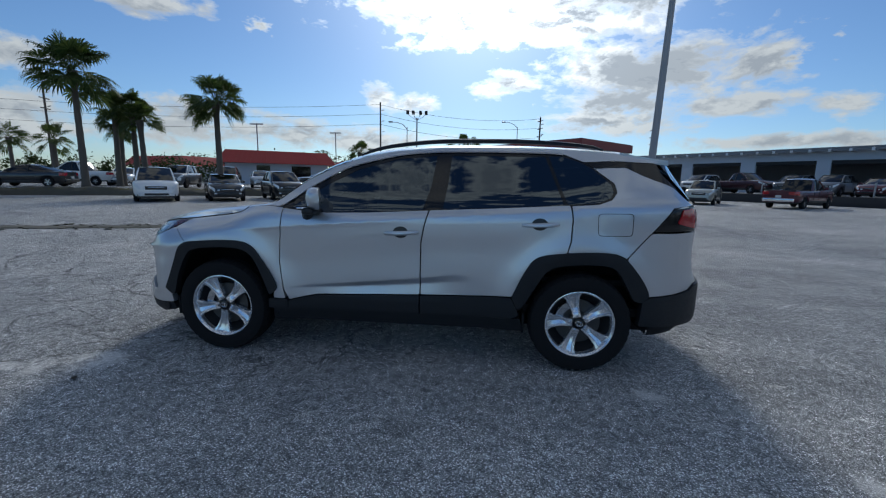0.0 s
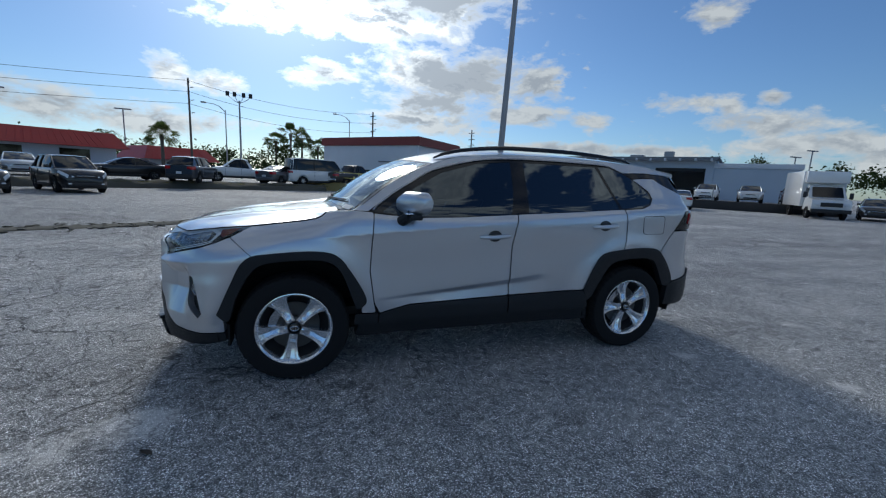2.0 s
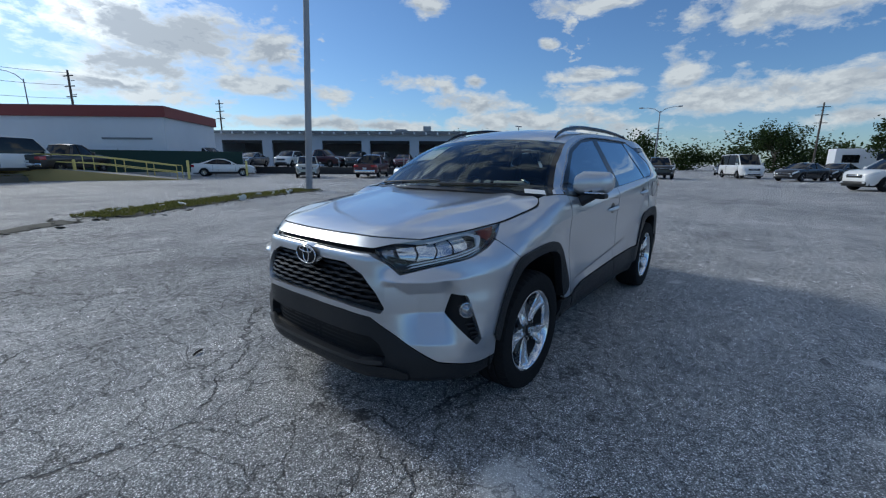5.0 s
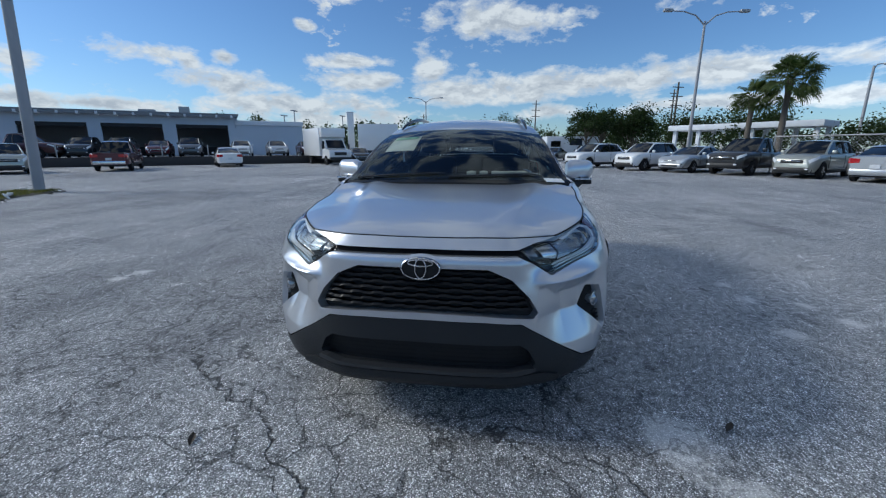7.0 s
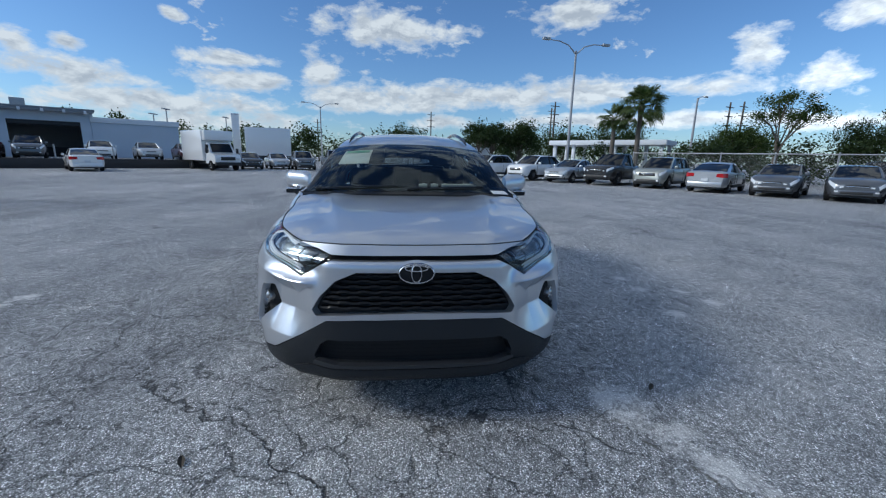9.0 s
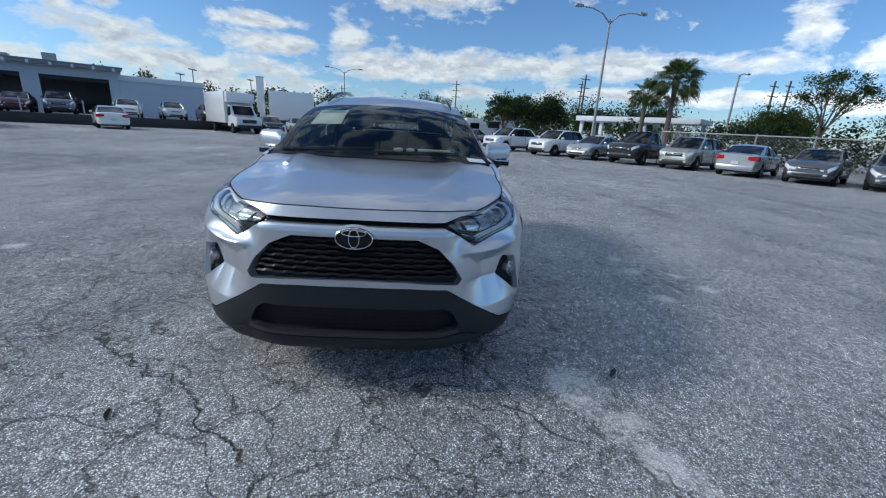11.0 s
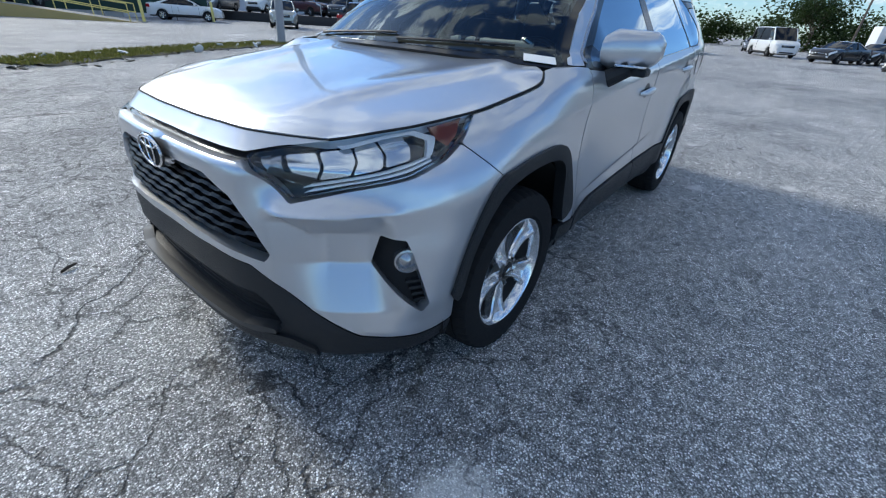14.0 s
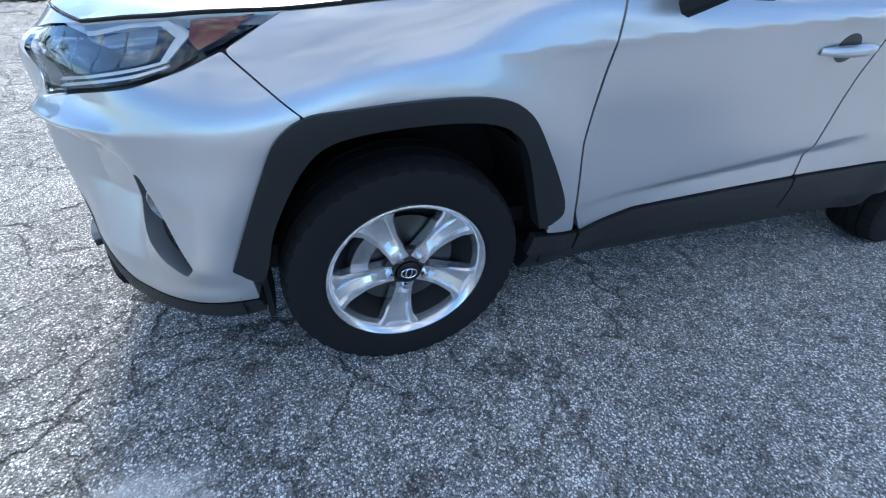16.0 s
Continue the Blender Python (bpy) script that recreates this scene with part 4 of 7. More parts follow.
        part("roof_rail", tube([tuple(a) for a in p], [.006 + .012 * math.sin(math.pi * k / 24) ** .3 for k in range(25)], 8), GLOSS_BLACK, car)

    # the bonnet's edge follows the nose panel, the lamps and the fenders, and its skin is drawn to meet them
    rim = np.vstack([front_seam, side_seam[1:]])
    rim = skin(rim[:, 0], rim[:, 1] + .002, -.001)
    lift = rim[:, 2] - bonnet(rim[:, 0], rim[:, 1])[:, 2]

    def lid(x, y, inward):
        p = bonnet(x, y)
        d = np.hypot(p[..., 0][:, None] - rim[None, :, 0], np.abs(p[..., 1])[:, None] - rim[None, :, 1])
        near = d.min(1)
        w = np.exp(-((d - near[:, None]) / .012))
        p[..., 2] += (w * lift).sum(1) / w.sum(1) * np.exp(-(near / .16) ** 2) - inward
        return p
    half = np.vstack([rim[:, :2] * np.array([1, 1]), [(-1.055, .72), (-1.075, .45), (-1.115, 0)]])
    half[0, 1] = 0
    whole = np.vstack([half, half[-2:0:-1] * np.array([1, -1])])
    part("bonnet", add_sheet(bmesh.new(), lid, inset(whole, .0012), (), .013, .03), SILVER, car)
    for side in (-1, 1):
        for line, rad in ((front_seam, .0018), (side_seam, .0042)):
            p = skin(line[:, 0], line[:, 1] - .001, -rad * .4) * np.array([1, side, 1])
            part("bonnet_gap", tube([tuple(a) for a in p], rad, 6), DARK, car)
    part("cowl", add_sheet(bmesh.new(), lambda x, y, i: np.stack([x, y, 1.095 + 0 * x - .02 * np.abs(y) - i], -1), np.array([(-1.16, -.78), (-1.16, .78), (-.86, .80), (-.95, 0), (-.86, -.80)]), (), .06, .03), DARK, car)
    for y0, y1 in ((.62, .05), (.02, -.52)):
        bm = bmesh.new()
        pts = []
        for k in range(12):
            y = y0 + (y1 - y0) * k / 11
            e = -.945 + .03 * k / 11
            p = top(np.array([e]), np.array([y]), -.012)[0]
            pts.append(tuple(p))
        part("wiper", add_tube(bm, pts, [.008] + [.006] * 10 + [.004], 6), BLACK_PLASTIC, car)

    # mirrors
    for side in (-1, 1):
        bm = bmesh.new()
        P = []
        for u in np.linspace(0, 1, 13):
            y = .835 + .218 * u
            hh = .094 * (1 - .20 * u) * (1 - max(0, (u - .8) / .2) ** 2 * .55) * (.72 + .28 * min(1, u / .15))
            fwd = .095 * (1 - .35 * u) * (1 - max(0, (u - .75) / .25) ** 2 * .5)
            cx, cz = -.585 + .075 * u, 1.190 + .012 * u
            P.append([(cx + (-fwd * abs(math.cos(t)) ** .8 if math.cos(t) > 0 else .032 * abs(math.cos(t)) ** .35), side * y, cz + hh * math.copysign(abs(math.sin(t)) ** .8, math.sin(t)) * .95) for t in np.linspace(0, 2 * np.pi, 25)[:-1]])
        P = np.array(P)
        add_grid(bm, P, closed_v=True, flip=side < 0)
        bm.faces.new([v for v in bm.verts][-24:])
        bm.faces.new([v for v in bm.verts][:24])
        mir = part("door_mirror", bm, SILVER, car)
        bm = bmesh.new()
        add_box(bm, (-.62, min(side * .85, side * 1.035), 1.092), (-.535, max(side * .85, side * 1.035), 1.128), .012)
        add_tube(bm, [(-.60, side * .95, 1.12), (-.64, side * .88, 1.075), (-.66, side * .83, 1.05)], [.035, .04, .05], 10)
        part("mirror_foot", bm, BLACK_PLASTIC, mir)
        part("mirror_signal", box((-.655, min(side * .90, side * 1.03), 1.128), (-.60, max(side * .90, side * 1.03), 1.138), .004), CHROME, mir)

    # wheels and their wells
    for cx in (-1.345, 1.345):
        for side in (-1, 1):
            turn = 0 if side < 0 else 180
            build_wheel(car, pose(cx, side * .80, .355, 0, 8 if cx < 0 else 20, turn))
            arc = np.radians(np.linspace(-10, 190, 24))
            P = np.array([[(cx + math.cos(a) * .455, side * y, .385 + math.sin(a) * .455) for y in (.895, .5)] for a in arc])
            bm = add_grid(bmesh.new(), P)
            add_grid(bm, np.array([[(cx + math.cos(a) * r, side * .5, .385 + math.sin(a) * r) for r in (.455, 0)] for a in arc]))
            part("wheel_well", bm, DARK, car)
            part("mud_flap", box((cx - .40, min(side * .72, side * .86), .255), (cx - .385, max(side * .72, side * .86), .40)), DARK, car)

    # cabin
    part("dashboard", box((-.98, -.68, .86), (-.52, .68, 1.085), .05), CABIN, car)
    part("dash_hood", box((-.85, -.66, 1.03), (-.56, .66, 1.166), .03), CABIN, car)
    part("floor_pan", box((-1.0, -.74, .38), (1.9, .74, .44)), CABIN, car)
    for y in (-.37, .37):
        seat = part("front_seat", box((-.30, y - .25, .44), (.22, y + .25, .74), .05), SEAT, car)
        part("backrest", box((0, -.24, 0), (.14, .24, .62), .05, pose(.14, y, .70, 0, 14, 0)), SEAT, seat)
        part("headrest", box((0, -.13, 0), (.10, .13, .20), .04, pose(.30, y, 1.33, 0, 10, 0)), SEAT, seat)
    seat = part("rear_bench", box((.62, -.62, .44), (1.10, .62, .74), .05), SEAT, car)
    part("backrest", box((0, -.62, 0), (.15, .62, .62), .05, pose(1.02, 0, .70, 0, 18, 0)), SEAT, seat)
    bm = tube([(-.42 + .04 * math.sin(t), -.37 + .185 * math.cos(t), 1.02 + .18 * math.sin(t)) for t in np.linspace(0, 2 * np.pi, 33)], .016, 8, False)
    add_box(bm, (-.46, -.45, .97), (-.41, -.29, 1.06), .02)
    part("steering_wheel", bm, CABIN, car)
    part("inner_mirror", box((-.40, -.11, 1.40), (-.375, .11, 1.46), .01), DARK, car)
    part("load_floor", box((1.1, -.70, .60), (2.0, .70, .64)), CABIN, car)
    return car, top


suv, canopy_place = build_car()


def windscreen_sheet(e0, e1, y0, y1, inward):
    f = lambda e, y, i: canopy_place(e, y, i + inward)
    return add_sheet(bmesh.new(), f, np.array([(e0, y0), (e1, y0), (e1, y1), (e0, y1)]), (), .04, .0015)


sheet = tagged(part("window_notice", windscreen_sheet(-.675, -.47, .34, .59, .012), PAPER), "pale green and white notice stuck inside the windscreen", "notice")
part("notice_print", windscreen_sheet(-.525, -.485, .36, .57, .007), GREEN_PRINT, sheet)
tagged(part("windscreen_sticker", windscreen_sheet(-.965, -.935, -.66, -.55, -.004), PAPER), "small white sticker low on the windscreen", "sticker")
bar = tagged(part("steering_lock", tube([(-.792, -.555, 1.188), (-.774, -.074, 1.180)], .014, 10), PAPER), "long bright metal steering lock lying on the dashboard", "steering lock")
for k in range(6):
    part("lock_collar", tube([(-.776, -.10 - .045 * k, 1.181), (-.777, -.128 - .045 * k, 1.181)], .019, 10), DARK if k % 2 else PAPER, bar)
part("lock_hook", tube([(-.792, -.555, 1.188), (-.80, -.525, 1.205), (-.79, -.50, 1.21)], [.012, .012, .008], 8), CHROME, bar)


# ---- ground ----
def asphalt():
    m, n = material("worn_asphalt")
    at = n("TexCoord").outputs["Object"]
    big, mid, blot = n.noise(at, .16, 5), n.noise(at, 1.3, 6, .6), n.noise(at, 17, 4, .6)
    stone = n("TexVoronoi", {"Vector": at, "Scale": 185.0})
    hue = n("SeparateColor", {0: stone.outputs["Color"]}).outputs[0]
    grit = stone.outputs["Distance"]
    swirl = n("TexNoise", {"Vector": at, "Scale": .9, "Detail": 7.0, "Roughness": .62}).outputs[1]
    warp = n("VectorMath", {0: at, 1: n("VectorMath", {0: swirl, "Scale": 1.1}, operation="SCALE").outputs[0]}, operation="ADD").outputs[0]
    crack = n("TexVoronoi", {"Vector": warp, "Scale": .62}, feature="DISTANCE_TO_EDGE").outputs["Distance"]
    crack2 = n("TexVoronoi", {"Vector": warp, "Scale": 2.6}, feature="DISTANCE_TO_EDGE").outputs["Distance"]
    where = n.ramp(n.noise(at, .28, 3), [(.54, 0), (.62, 1)])
    worn = n("VectorMath", {0: n("VectorMath", {0: at, 1: (-2.4, 2.2, 0)}, operation="SUBTRACT").outputs[0], 1: (.44, .36, 0)}, operation="MULTIPLY").outputs[0]
    worn = n("VectorMath", {0: worn}, operation="LENGTH").outputs["Value"]
    where = n.math("MAXIMUM", where, n.ramp(n.math("ADD", worn, n.math("MULTIPLY", mid, .8)), [(1.0, 1), (1.65, 0)]))
    # the coat has held better towards the tail of the parked car
    ahead = n.ramp(n.math("ADD", .5, n.math("MULTIPLY", n("SeparateXYZ", {0: at}).outputs[0], .1)), [(.36, 1), (.56, .25)])
    beside = n.ramp(n.math("ADD", .5, n.math("MULTIPLY", n("SeparateXYZ", {0: at}).outputs[1], .1)), [(.30, .1), (.42, 1)])
    where = n.math("MULTIPLY", n.math("MULTIPLY", where, ahead), beside)
    line = n.math("MULTIPLY", n.ramp(crack, [(.0, 1), (.004, .9), (.010, 0)]), n.math("MULTIPLY", n.ramp(mid, [(.42, 0), (.52, 1)]), n.math("ADD", .22, n.math("MULTIPLY", where, .75))))
    line2 = n.math("MULTIPLY", n.ramp(crack2, [(.0, 1), (.010, .9), (.022, 0)]), where)
    cracks = n.math("MAXIMUM", line, n.math("MULTIPLY", line2, .75))
    streak_at = n("Mapping", {"Vector": at, "Rotation": (0, 0, radians(-38)), "Scale": (.12, 1.1, 1.0)}).outputs[0]
    streak = n.noise(streak_at, 1.0, 5, .6)
    base = n.ramp(n.math("ADD", n.math("MULTIPLY", big, .42), n.math("ADD", n.math("MULTIPLY", mid, .30), n.math("MULTIPLY", streak, .28))), [(.37, (.30, .306, .318)), (.50, (.50, .505, .51)), (.63, (.70, .695, .685))])
    gravel = n.ramp(hue, [(0, .30), (.45, .74), (.75, 1.2), (.90, 2.0), (1.0, 3.3)])
    col = n.mix(1.0, base, gravel, "MULTIPLY")
    col = n.mix(1.0, col, n.ramp(grit, [(.20, 1.12), (.42, .90), (.60, .50)]), "MULTIPLY")
    col = n.mix(1.0, col, n.ramp(blot, [(.30, .60), (.70, 1.35)]), "MULTIPLY")
    bare = n.math("MAXIMUM", n.ramp(n.noise(at, .75, 7, .62), [(.63, 0), (.68, 1)]), n.ramp(streak, [(.64, 0), (.74, 1)]))
    col = n.mix(n.math("MULTIPLY", bare, .62), col, n.mix(1.0, (.60, .595, .58), n.ramp(hue, [(0, .55), (.8, 1.0), (1.0, 1.5)]), "MULTIPLY"))
    for x, y, r in ((-2.12, .34, .26), (-2.45, .05, .18), (-3.0, .5, .2)):
        d = n("VectorMath", {0: at, 1: (x, y, 0)}, operation="DISTANCE").outputs["Value"]
        d = n.math("ADD", d, n.math("MULTIPLY", n.math("SUBTRACT", n.noise(at, 3.5, 6, .7), .5), .7))
        col = n.mix(n.ramp(d, [(r, .30), (r + .30, 0)]), col, n.mix(1.0, (.60, .595, .58), gravel, "MULTIPLY"))
    # scattered pale chips and small dark oil spots
    jag = n("VectorMath", {0: at, 1: n("VectorMath", {0: n("TexNoise", {"Vector": at, "Scale": 7.0, "Detail": 5.0}).outputs[1], "Scale": .22}, operation="SCALE").outputs[0]}, operation="ADD").outputs[0]
    for scale, rare, size, tint, amount in ((1.9, .86, .13, (.56, .555, .54), .75), (5.0, .90, .16, (.58, .575, .56), .7), (1.1, .86, .10, (.05, .05, .052), .32), (3.4, .92, .14, (.045, .045, .047), .55)):
        cell = n("TexVoronoi", {"Vector": n("VectorMath", {0: jag, 1: (1.0, 1.7, 1.0)}, operation="MULTIPLY").outputs[0], "Scale": scale})
        pick = n.ramp(n("SeparateColor", {0: cell.outputs["Color"]}).outputs[1], [(rare, 0), (rare + .01, 1)])
        fleck = n.math("MULTIPLY", n.ramp(cell.outputs["Distance"], [(size, amount), (size + .09, 0)]), pick)
        col = n.mix(fleck, col, n.mix(1.0, tint, gravel, "MULTIPLY"))
    edge = n.math("MULTIPLY", n.math("SUBTRACT", n.noise(at, 9, 8, .8), .5), .40)
    dusty = n.mix(1.0, (.80, .79, .77), n.ramp(hue, [(0, .70), (.8, 1.0), (1.0, 1.35)]), "MULTIPLY")
    for x, y, r in ((-2.11, -1.23, .12), (-.48, -3.15, .05), (-.78, -2.54, .05), (-.03, -2.62, .04), (.40, -2.63, .03), (-.12, -3.05, .02), (1.75, -1.19, .03), (2.5, -1.9, .04), (-2.42, -1.40, .03), (-2.70, -1.43, .05), (-.05, 3.7, .05), (-.3, 3.75, .04)):
        d = n("VectorMath", {0: at, 1: (x, y, 0)}, operation="DISTANCE").outputs["Value"]
        spot = n.ramp(n.math("ADD", d, edge), [(r, .85), (r + .08, 0)])
        col = n.mix(spot, col, dusty)
    # long seam filled with dirt, dusted pale along one stretch, and single long cracks beside the nose
    fine = n("VectorMath", {0: n("TexNoise", {"Vector": at, "Scale": 5.0, "Detail": 6.0, "Roughness": .65}).outputs[1], 1: (.5, .5, .5)}, operation="SUBTRACT").outputs[0]
    bent = n("VectorMath", {0: at, 1: n("VectorMath", {0: fine, "Scale": .20}, operation="SCALE").outputs[0]}, operation="ADD").outputs[0]

    def off_line(points, where_at):
        best = None
        for (ax, ay), (bx, by) in zip(points[:-1], points[1:]):
            long = math.hypot(bx - ax, by - ay)
            rel = n("VectorMath", {0: where_at, 1: (ax, ay, 0)}, operation="SUBTRACT").outputs[0]
            along = n("VectorMath", {0: rel, 1: ((bx - ax) / long, (by - ay) / long, 0)}, operation="DOT_PRODUCT").outputs["Value"]
            along = n.math("MINIMUM", n.math("MAXIMUM", along, 0.0), long)
            foot = n("VectorMath", {0: ((bx - ax) / long, (by - ay) / long, 0), "Scale": along}, operation="SCALE").outputs[0]
            d = n("VectorMath", {0: rel, 1: foot}, operation="DISTANCE").outputs["Value"]
            best = d if best is None else n.math("MINIMUM", best, d)
        return best

    seam = off_line([(-1.62, -.66), (-2.09, -.97), (-2.73, -1.34), (-3.3, -1.62)], bent)
    dust = n.math("MULTIPLY", n.ramp(n.math("ADD", off_line([(-2.25, -1.20), (-2.85, -1.52)], at), edge), [(.02, .8), (.12, 0)]), n.ramp(blot, [(.40, .25), (.60, 1)]))
    col = n.mix(dust, col, dusty)
    filled = n.math("MULTIPLY", n.ramp(seam, [(.006, 1), (.020, 0)]), n.ramp(n.noise(at, 6, 4, .6), [(.38, .1), (.56, .85)]))
    col = n.mix(filled, col, (.085, .078, .058))
    single = n.math("MINIMUM", off_line([(-1.30, 1.25), (-1.45, 1.66), (-1.78, 1.97), (-1.87, 2.38), (-1.75, 2.9)], bent), off_line([(-1.78, 1.97), (-2.3, 2.1), (-2.75, 2.55)], bent))
    single = n.math("MINIMUM", single, off_line([(-2.25, .62), (-2.55, .48), (-2.62, .12), (-3.0, -.05), (-3.1, .4)], bent))
    cracks = n.math("MAXIMUM", cracks, n.math("MULTIPLY", n.ramp(single, [(.002, 1), (.007, 0)]), n.ramp(blot, [(.34, .3), (.5, .95)])))
    col = n.mix(n.math("MULTIPLY", cracks, .92), col, (.022, .022, .023))
    h = n.math("SUBTRACT", n.math("MULTIPLY", hue, .45), n.math("MULTIPLY", cracks, 2.0))
    h = n.math("SUBTRACT", h, n.math("MULTIPLY", grit, .7))
    nor = n("Bump", {"Height": h, "Strength": 1.0, "Distance": .0065}).outputs[0]
    finish(n, n("BsdfPrincipled", {"Base Color": col, "Roughness": n.math("SUBTRACT", .80, n.math("MULTIPLY", mid, .16)), "Specular IOR Level": .38, "Normal": nor}).outputs[0])
    return m


ASPHALT = asphalt()
bm = bmesh.new()
xs = np.r_[-900, -300, -120, np.arange(-60, 61, 6), 120, 300, 900]
add_grid(bm, np.stack(np.meshgrid(xs, xs, [0.0], indexing="ij"), -1)[:, :, 0, :])
tagged(part("ground", bm, ASPHALT), "cracked grey asphalt of a large car park with worn pale patches", "asphalt", kind="structure")


def raised_lot(outline, label, level=.68):
    """A higher level of the lot, edged by a low bank or wall."""
    bm = bmesh.new()
    add_sheet(bm, lambda u, v, i: np.stack([u, v, level - i + 0 * u], -1), np.array(outline, float), (), 12.0, level)
    tagged(part("upper_lot", bm, ASPHALT), label, "asphalt", kind="structure")


raised_lot([(-110, -12), (-40, 12.6), (-27, 19.8), (-18, 24.6), (-11, 28.4), (-3.5, 32.0), (.2, 33.2), (-.6, 46), (-.6, 120), (-110, 120)], "raised asphalt level behind the planted strip", .42)
raised_lot([(8.6, 54.4), (36.6, 15.9), (47, 22.5), (19.5, 60.5)], "raised asphalt level in front of the workshop")


# ---- parked vehicles ----
def tone(name, c, metal=.3, rough=.3):
    return paint(name, c, metal, rough, .12)


V_WHITE, V_BLACK, V_GREY = tone("white_lacquer", (.78, .78, .77), 0, .25), tone("black_lacquer", (.014, .014, .016), .2), tone("grey_lacquer", (.13, .14, .155), .6)
V_SILVER, V_RED, V_MAROON = tone("silver_lacquer", (.50, .51, .52), .7), tone("red_lacquer", (.075, .004, .014), .3), tone("maroon_lacquer", (.05, .008, .015), .4)
V_NAVY, V_SAND = tone("navy_lacquer", (.022, .035, .055), .4), tone("sand_lacquer", (.40, .41, .37), .6)
V_GLASS = plain("car_glass", (.006, .007, .008), rough=.04, spec=.5)
V_LAMP = plain("lamp_lens", (.70, .72, .74), rough=.12, coat=.5)
V_TRIM = plain("dark_trim", (.02, .02, .021), rough=.55)
PLATE = plain("plate", (.62, .64, .66), rough=.5)

# length, width, height, bonnet front height, cowl height, deck height; then along the length from the nose:
# cowl, roof front, roof rear, deck start (as shares)
SHAPES = {
    "sedan": (4.75, 1.84, 1.46, .80, 1.00, 1.06, .28, .47, .68, .90),
    "suv": (4.65, 1.87, 1.70, .94, 1.12, 1.16, .25, .42, .86, .975),
    "minivan": (5.1, 1.98, 1.75, .88, 1.08, 1.12, .17, .37, .91, .98),
    "van": (5.6, 2.05, 2.25, 1.02, 1.28, 1.28, .15, .28, .965, .985),
    "pickup": (5.6, 1.98, 1.88, 1.06, 1.22, 1.16, .27, .41, .57, .635),
}


def build_vehicle(kind, mat, at, heading, label, category="car", group="parked vehicles", name=None, grow=1.0):
    """A parked vehicle; heading is the way its nose points, in degrees from +x."""
    L, W, H, zn, zc, zd, c0, r0, r1, d0 = SHAPES[kind]
    car = thing(name or kind, label, category, pose(at[0], at[1], at[2] if len(at) > 2 else 0, 0, 0, heading) @ Matrix.Scale(grow, 4), group)
    nose, tail = L / 2, -L / 2
    fx = lambda f: nose - f * L
    zb, w = .30 if kind != "pickup" else .42, W / 2
    R = .33 if kind in ("sedan", "minivan") else .37
    wx = (nose - .19 * L, tail + .20 * L)
    top = spline([(tail - .01, zd - .07), (tail + .05, zd), (fx(d0), zd), (fx((d0 + c0) / 2), (zc + zd) / 2), (fx(c0), zc), (fx(c0 * .35), (zc * .55 + zn * .45) + .03), (nose - .06, zn), (nose + .01, zn - .1)])
    plan = spline([(tail - .01, w * .80), (tail + .12, w * .93), (tail + .6, w), (nose - .9, w), (nose - .2, w * .88), (nose + .01, w * .66)])
    xs = np.sort(np.r_[np.linspace(tail, nose, 31), wx[0] - R * 1.16, wx[0] + R * 1.16, wx[1] - R * 1.16, wx[1] + R * 1.16])
    P = []
    for x in xs:
        t, p = float(top(x)), float(plan(x))
        z0 = zb
        for c in wx:
            if abs(x - c) < R * 1.17:
                z0 = max(z0, R + math.sqrt(max(0, (R * 1.17) ** 2 - (x - c) ** 2)) * .98)
        P.append([(x, p * .93, min(z0, t - .22)), (x, p, max(min(z0 + .10, t - .18), .46)), (x, p * 1.005, max(t - .30, z0 + .05) if t - .30 > z0 else t - .15), (x, p * .985, t - .13), (x, p * .93, t - .045), (x, p * .80, t - .005), (x, 0, t + .02)])
    P = np.array(P)
    bm = bmesh.new()
    full = np.concatenate([P, P[:, -2::-1] * np.array([1, -1, 1])], 1)
    add_grid(bm, full)
    for row in (full[0], full[-1]):
        bm.faces.new([bm.verts.new(p) for p in row])
    bmesh.ops.remove_doubles(bm, verts=bm.verts, dist=.001)
    bmesh.ops.recalc_face_normals(bm, faces=bm.faces)
    part("body", bm, mat, car, sharp=40)
    part("chassis", box((tail + .12, -w * .80, zb - .08), (nose - .12, w * .80, zb + .30)), V_TRIM, car)
    # glasshouse: bowed panes between painted pillars, under a rounded roof
    x0, x1, x2, x3 = fx(c0), fx(r0), fx(r1), fx(d0)
    hw, rw = w * .90, w * (.69 if kind != "van" else .80)
    v = np.linspace(-1, 1, 9)
    q = 1 - v ** 2

    def rib(x, y, z, bulge, arch):
        return np.stack([x + bulge * q, y * v, z + arch * q], 1)
    screen = np.array([rib(x0 + (x1 - x0) * k, hw * .90 + (rw - hw * .90) * k, zc - .04 + (H - .055 - zc + .04) * (k ** .88), .15 - .09 * k, .03) for k in np.linspace(0, 1, 5)])
    back = np.array([rib(x3 + (x2 - x3) * k, hw * .90 + (rw - hw * .90) * k, zd - .04 + (H - .085 - zd + .04) * (k ** .88), -.10 + .05 * k, .03) for k in np.linspace(0, 1, 5)])
    part("windscreen", add_grid(bmesh.new(), screen), V_GLASS, car)
    part("rear_window", add_grid(bmesh.new(), back), V_GLASS, car)
    rise = spline([(x2 - .02, H - .075), (x2 + .25, H - .022), ((x1 + x2) / 2, H), (x1 - .25, H - .02), (x1 + .03, H - .05)])
    roof = []
    for x in np.linspace(x2 - .02, x1 + .03, 11):
        f = (x - x2) / (x1 - x2)
        r = rib(x, rw * 1.01, float(rise(x)), .06 * f - .05 * (1 - f), .035)
        lip = r[[0, -1]] + np.array([[0, -.022, -.055], [0, .022, -.055]])
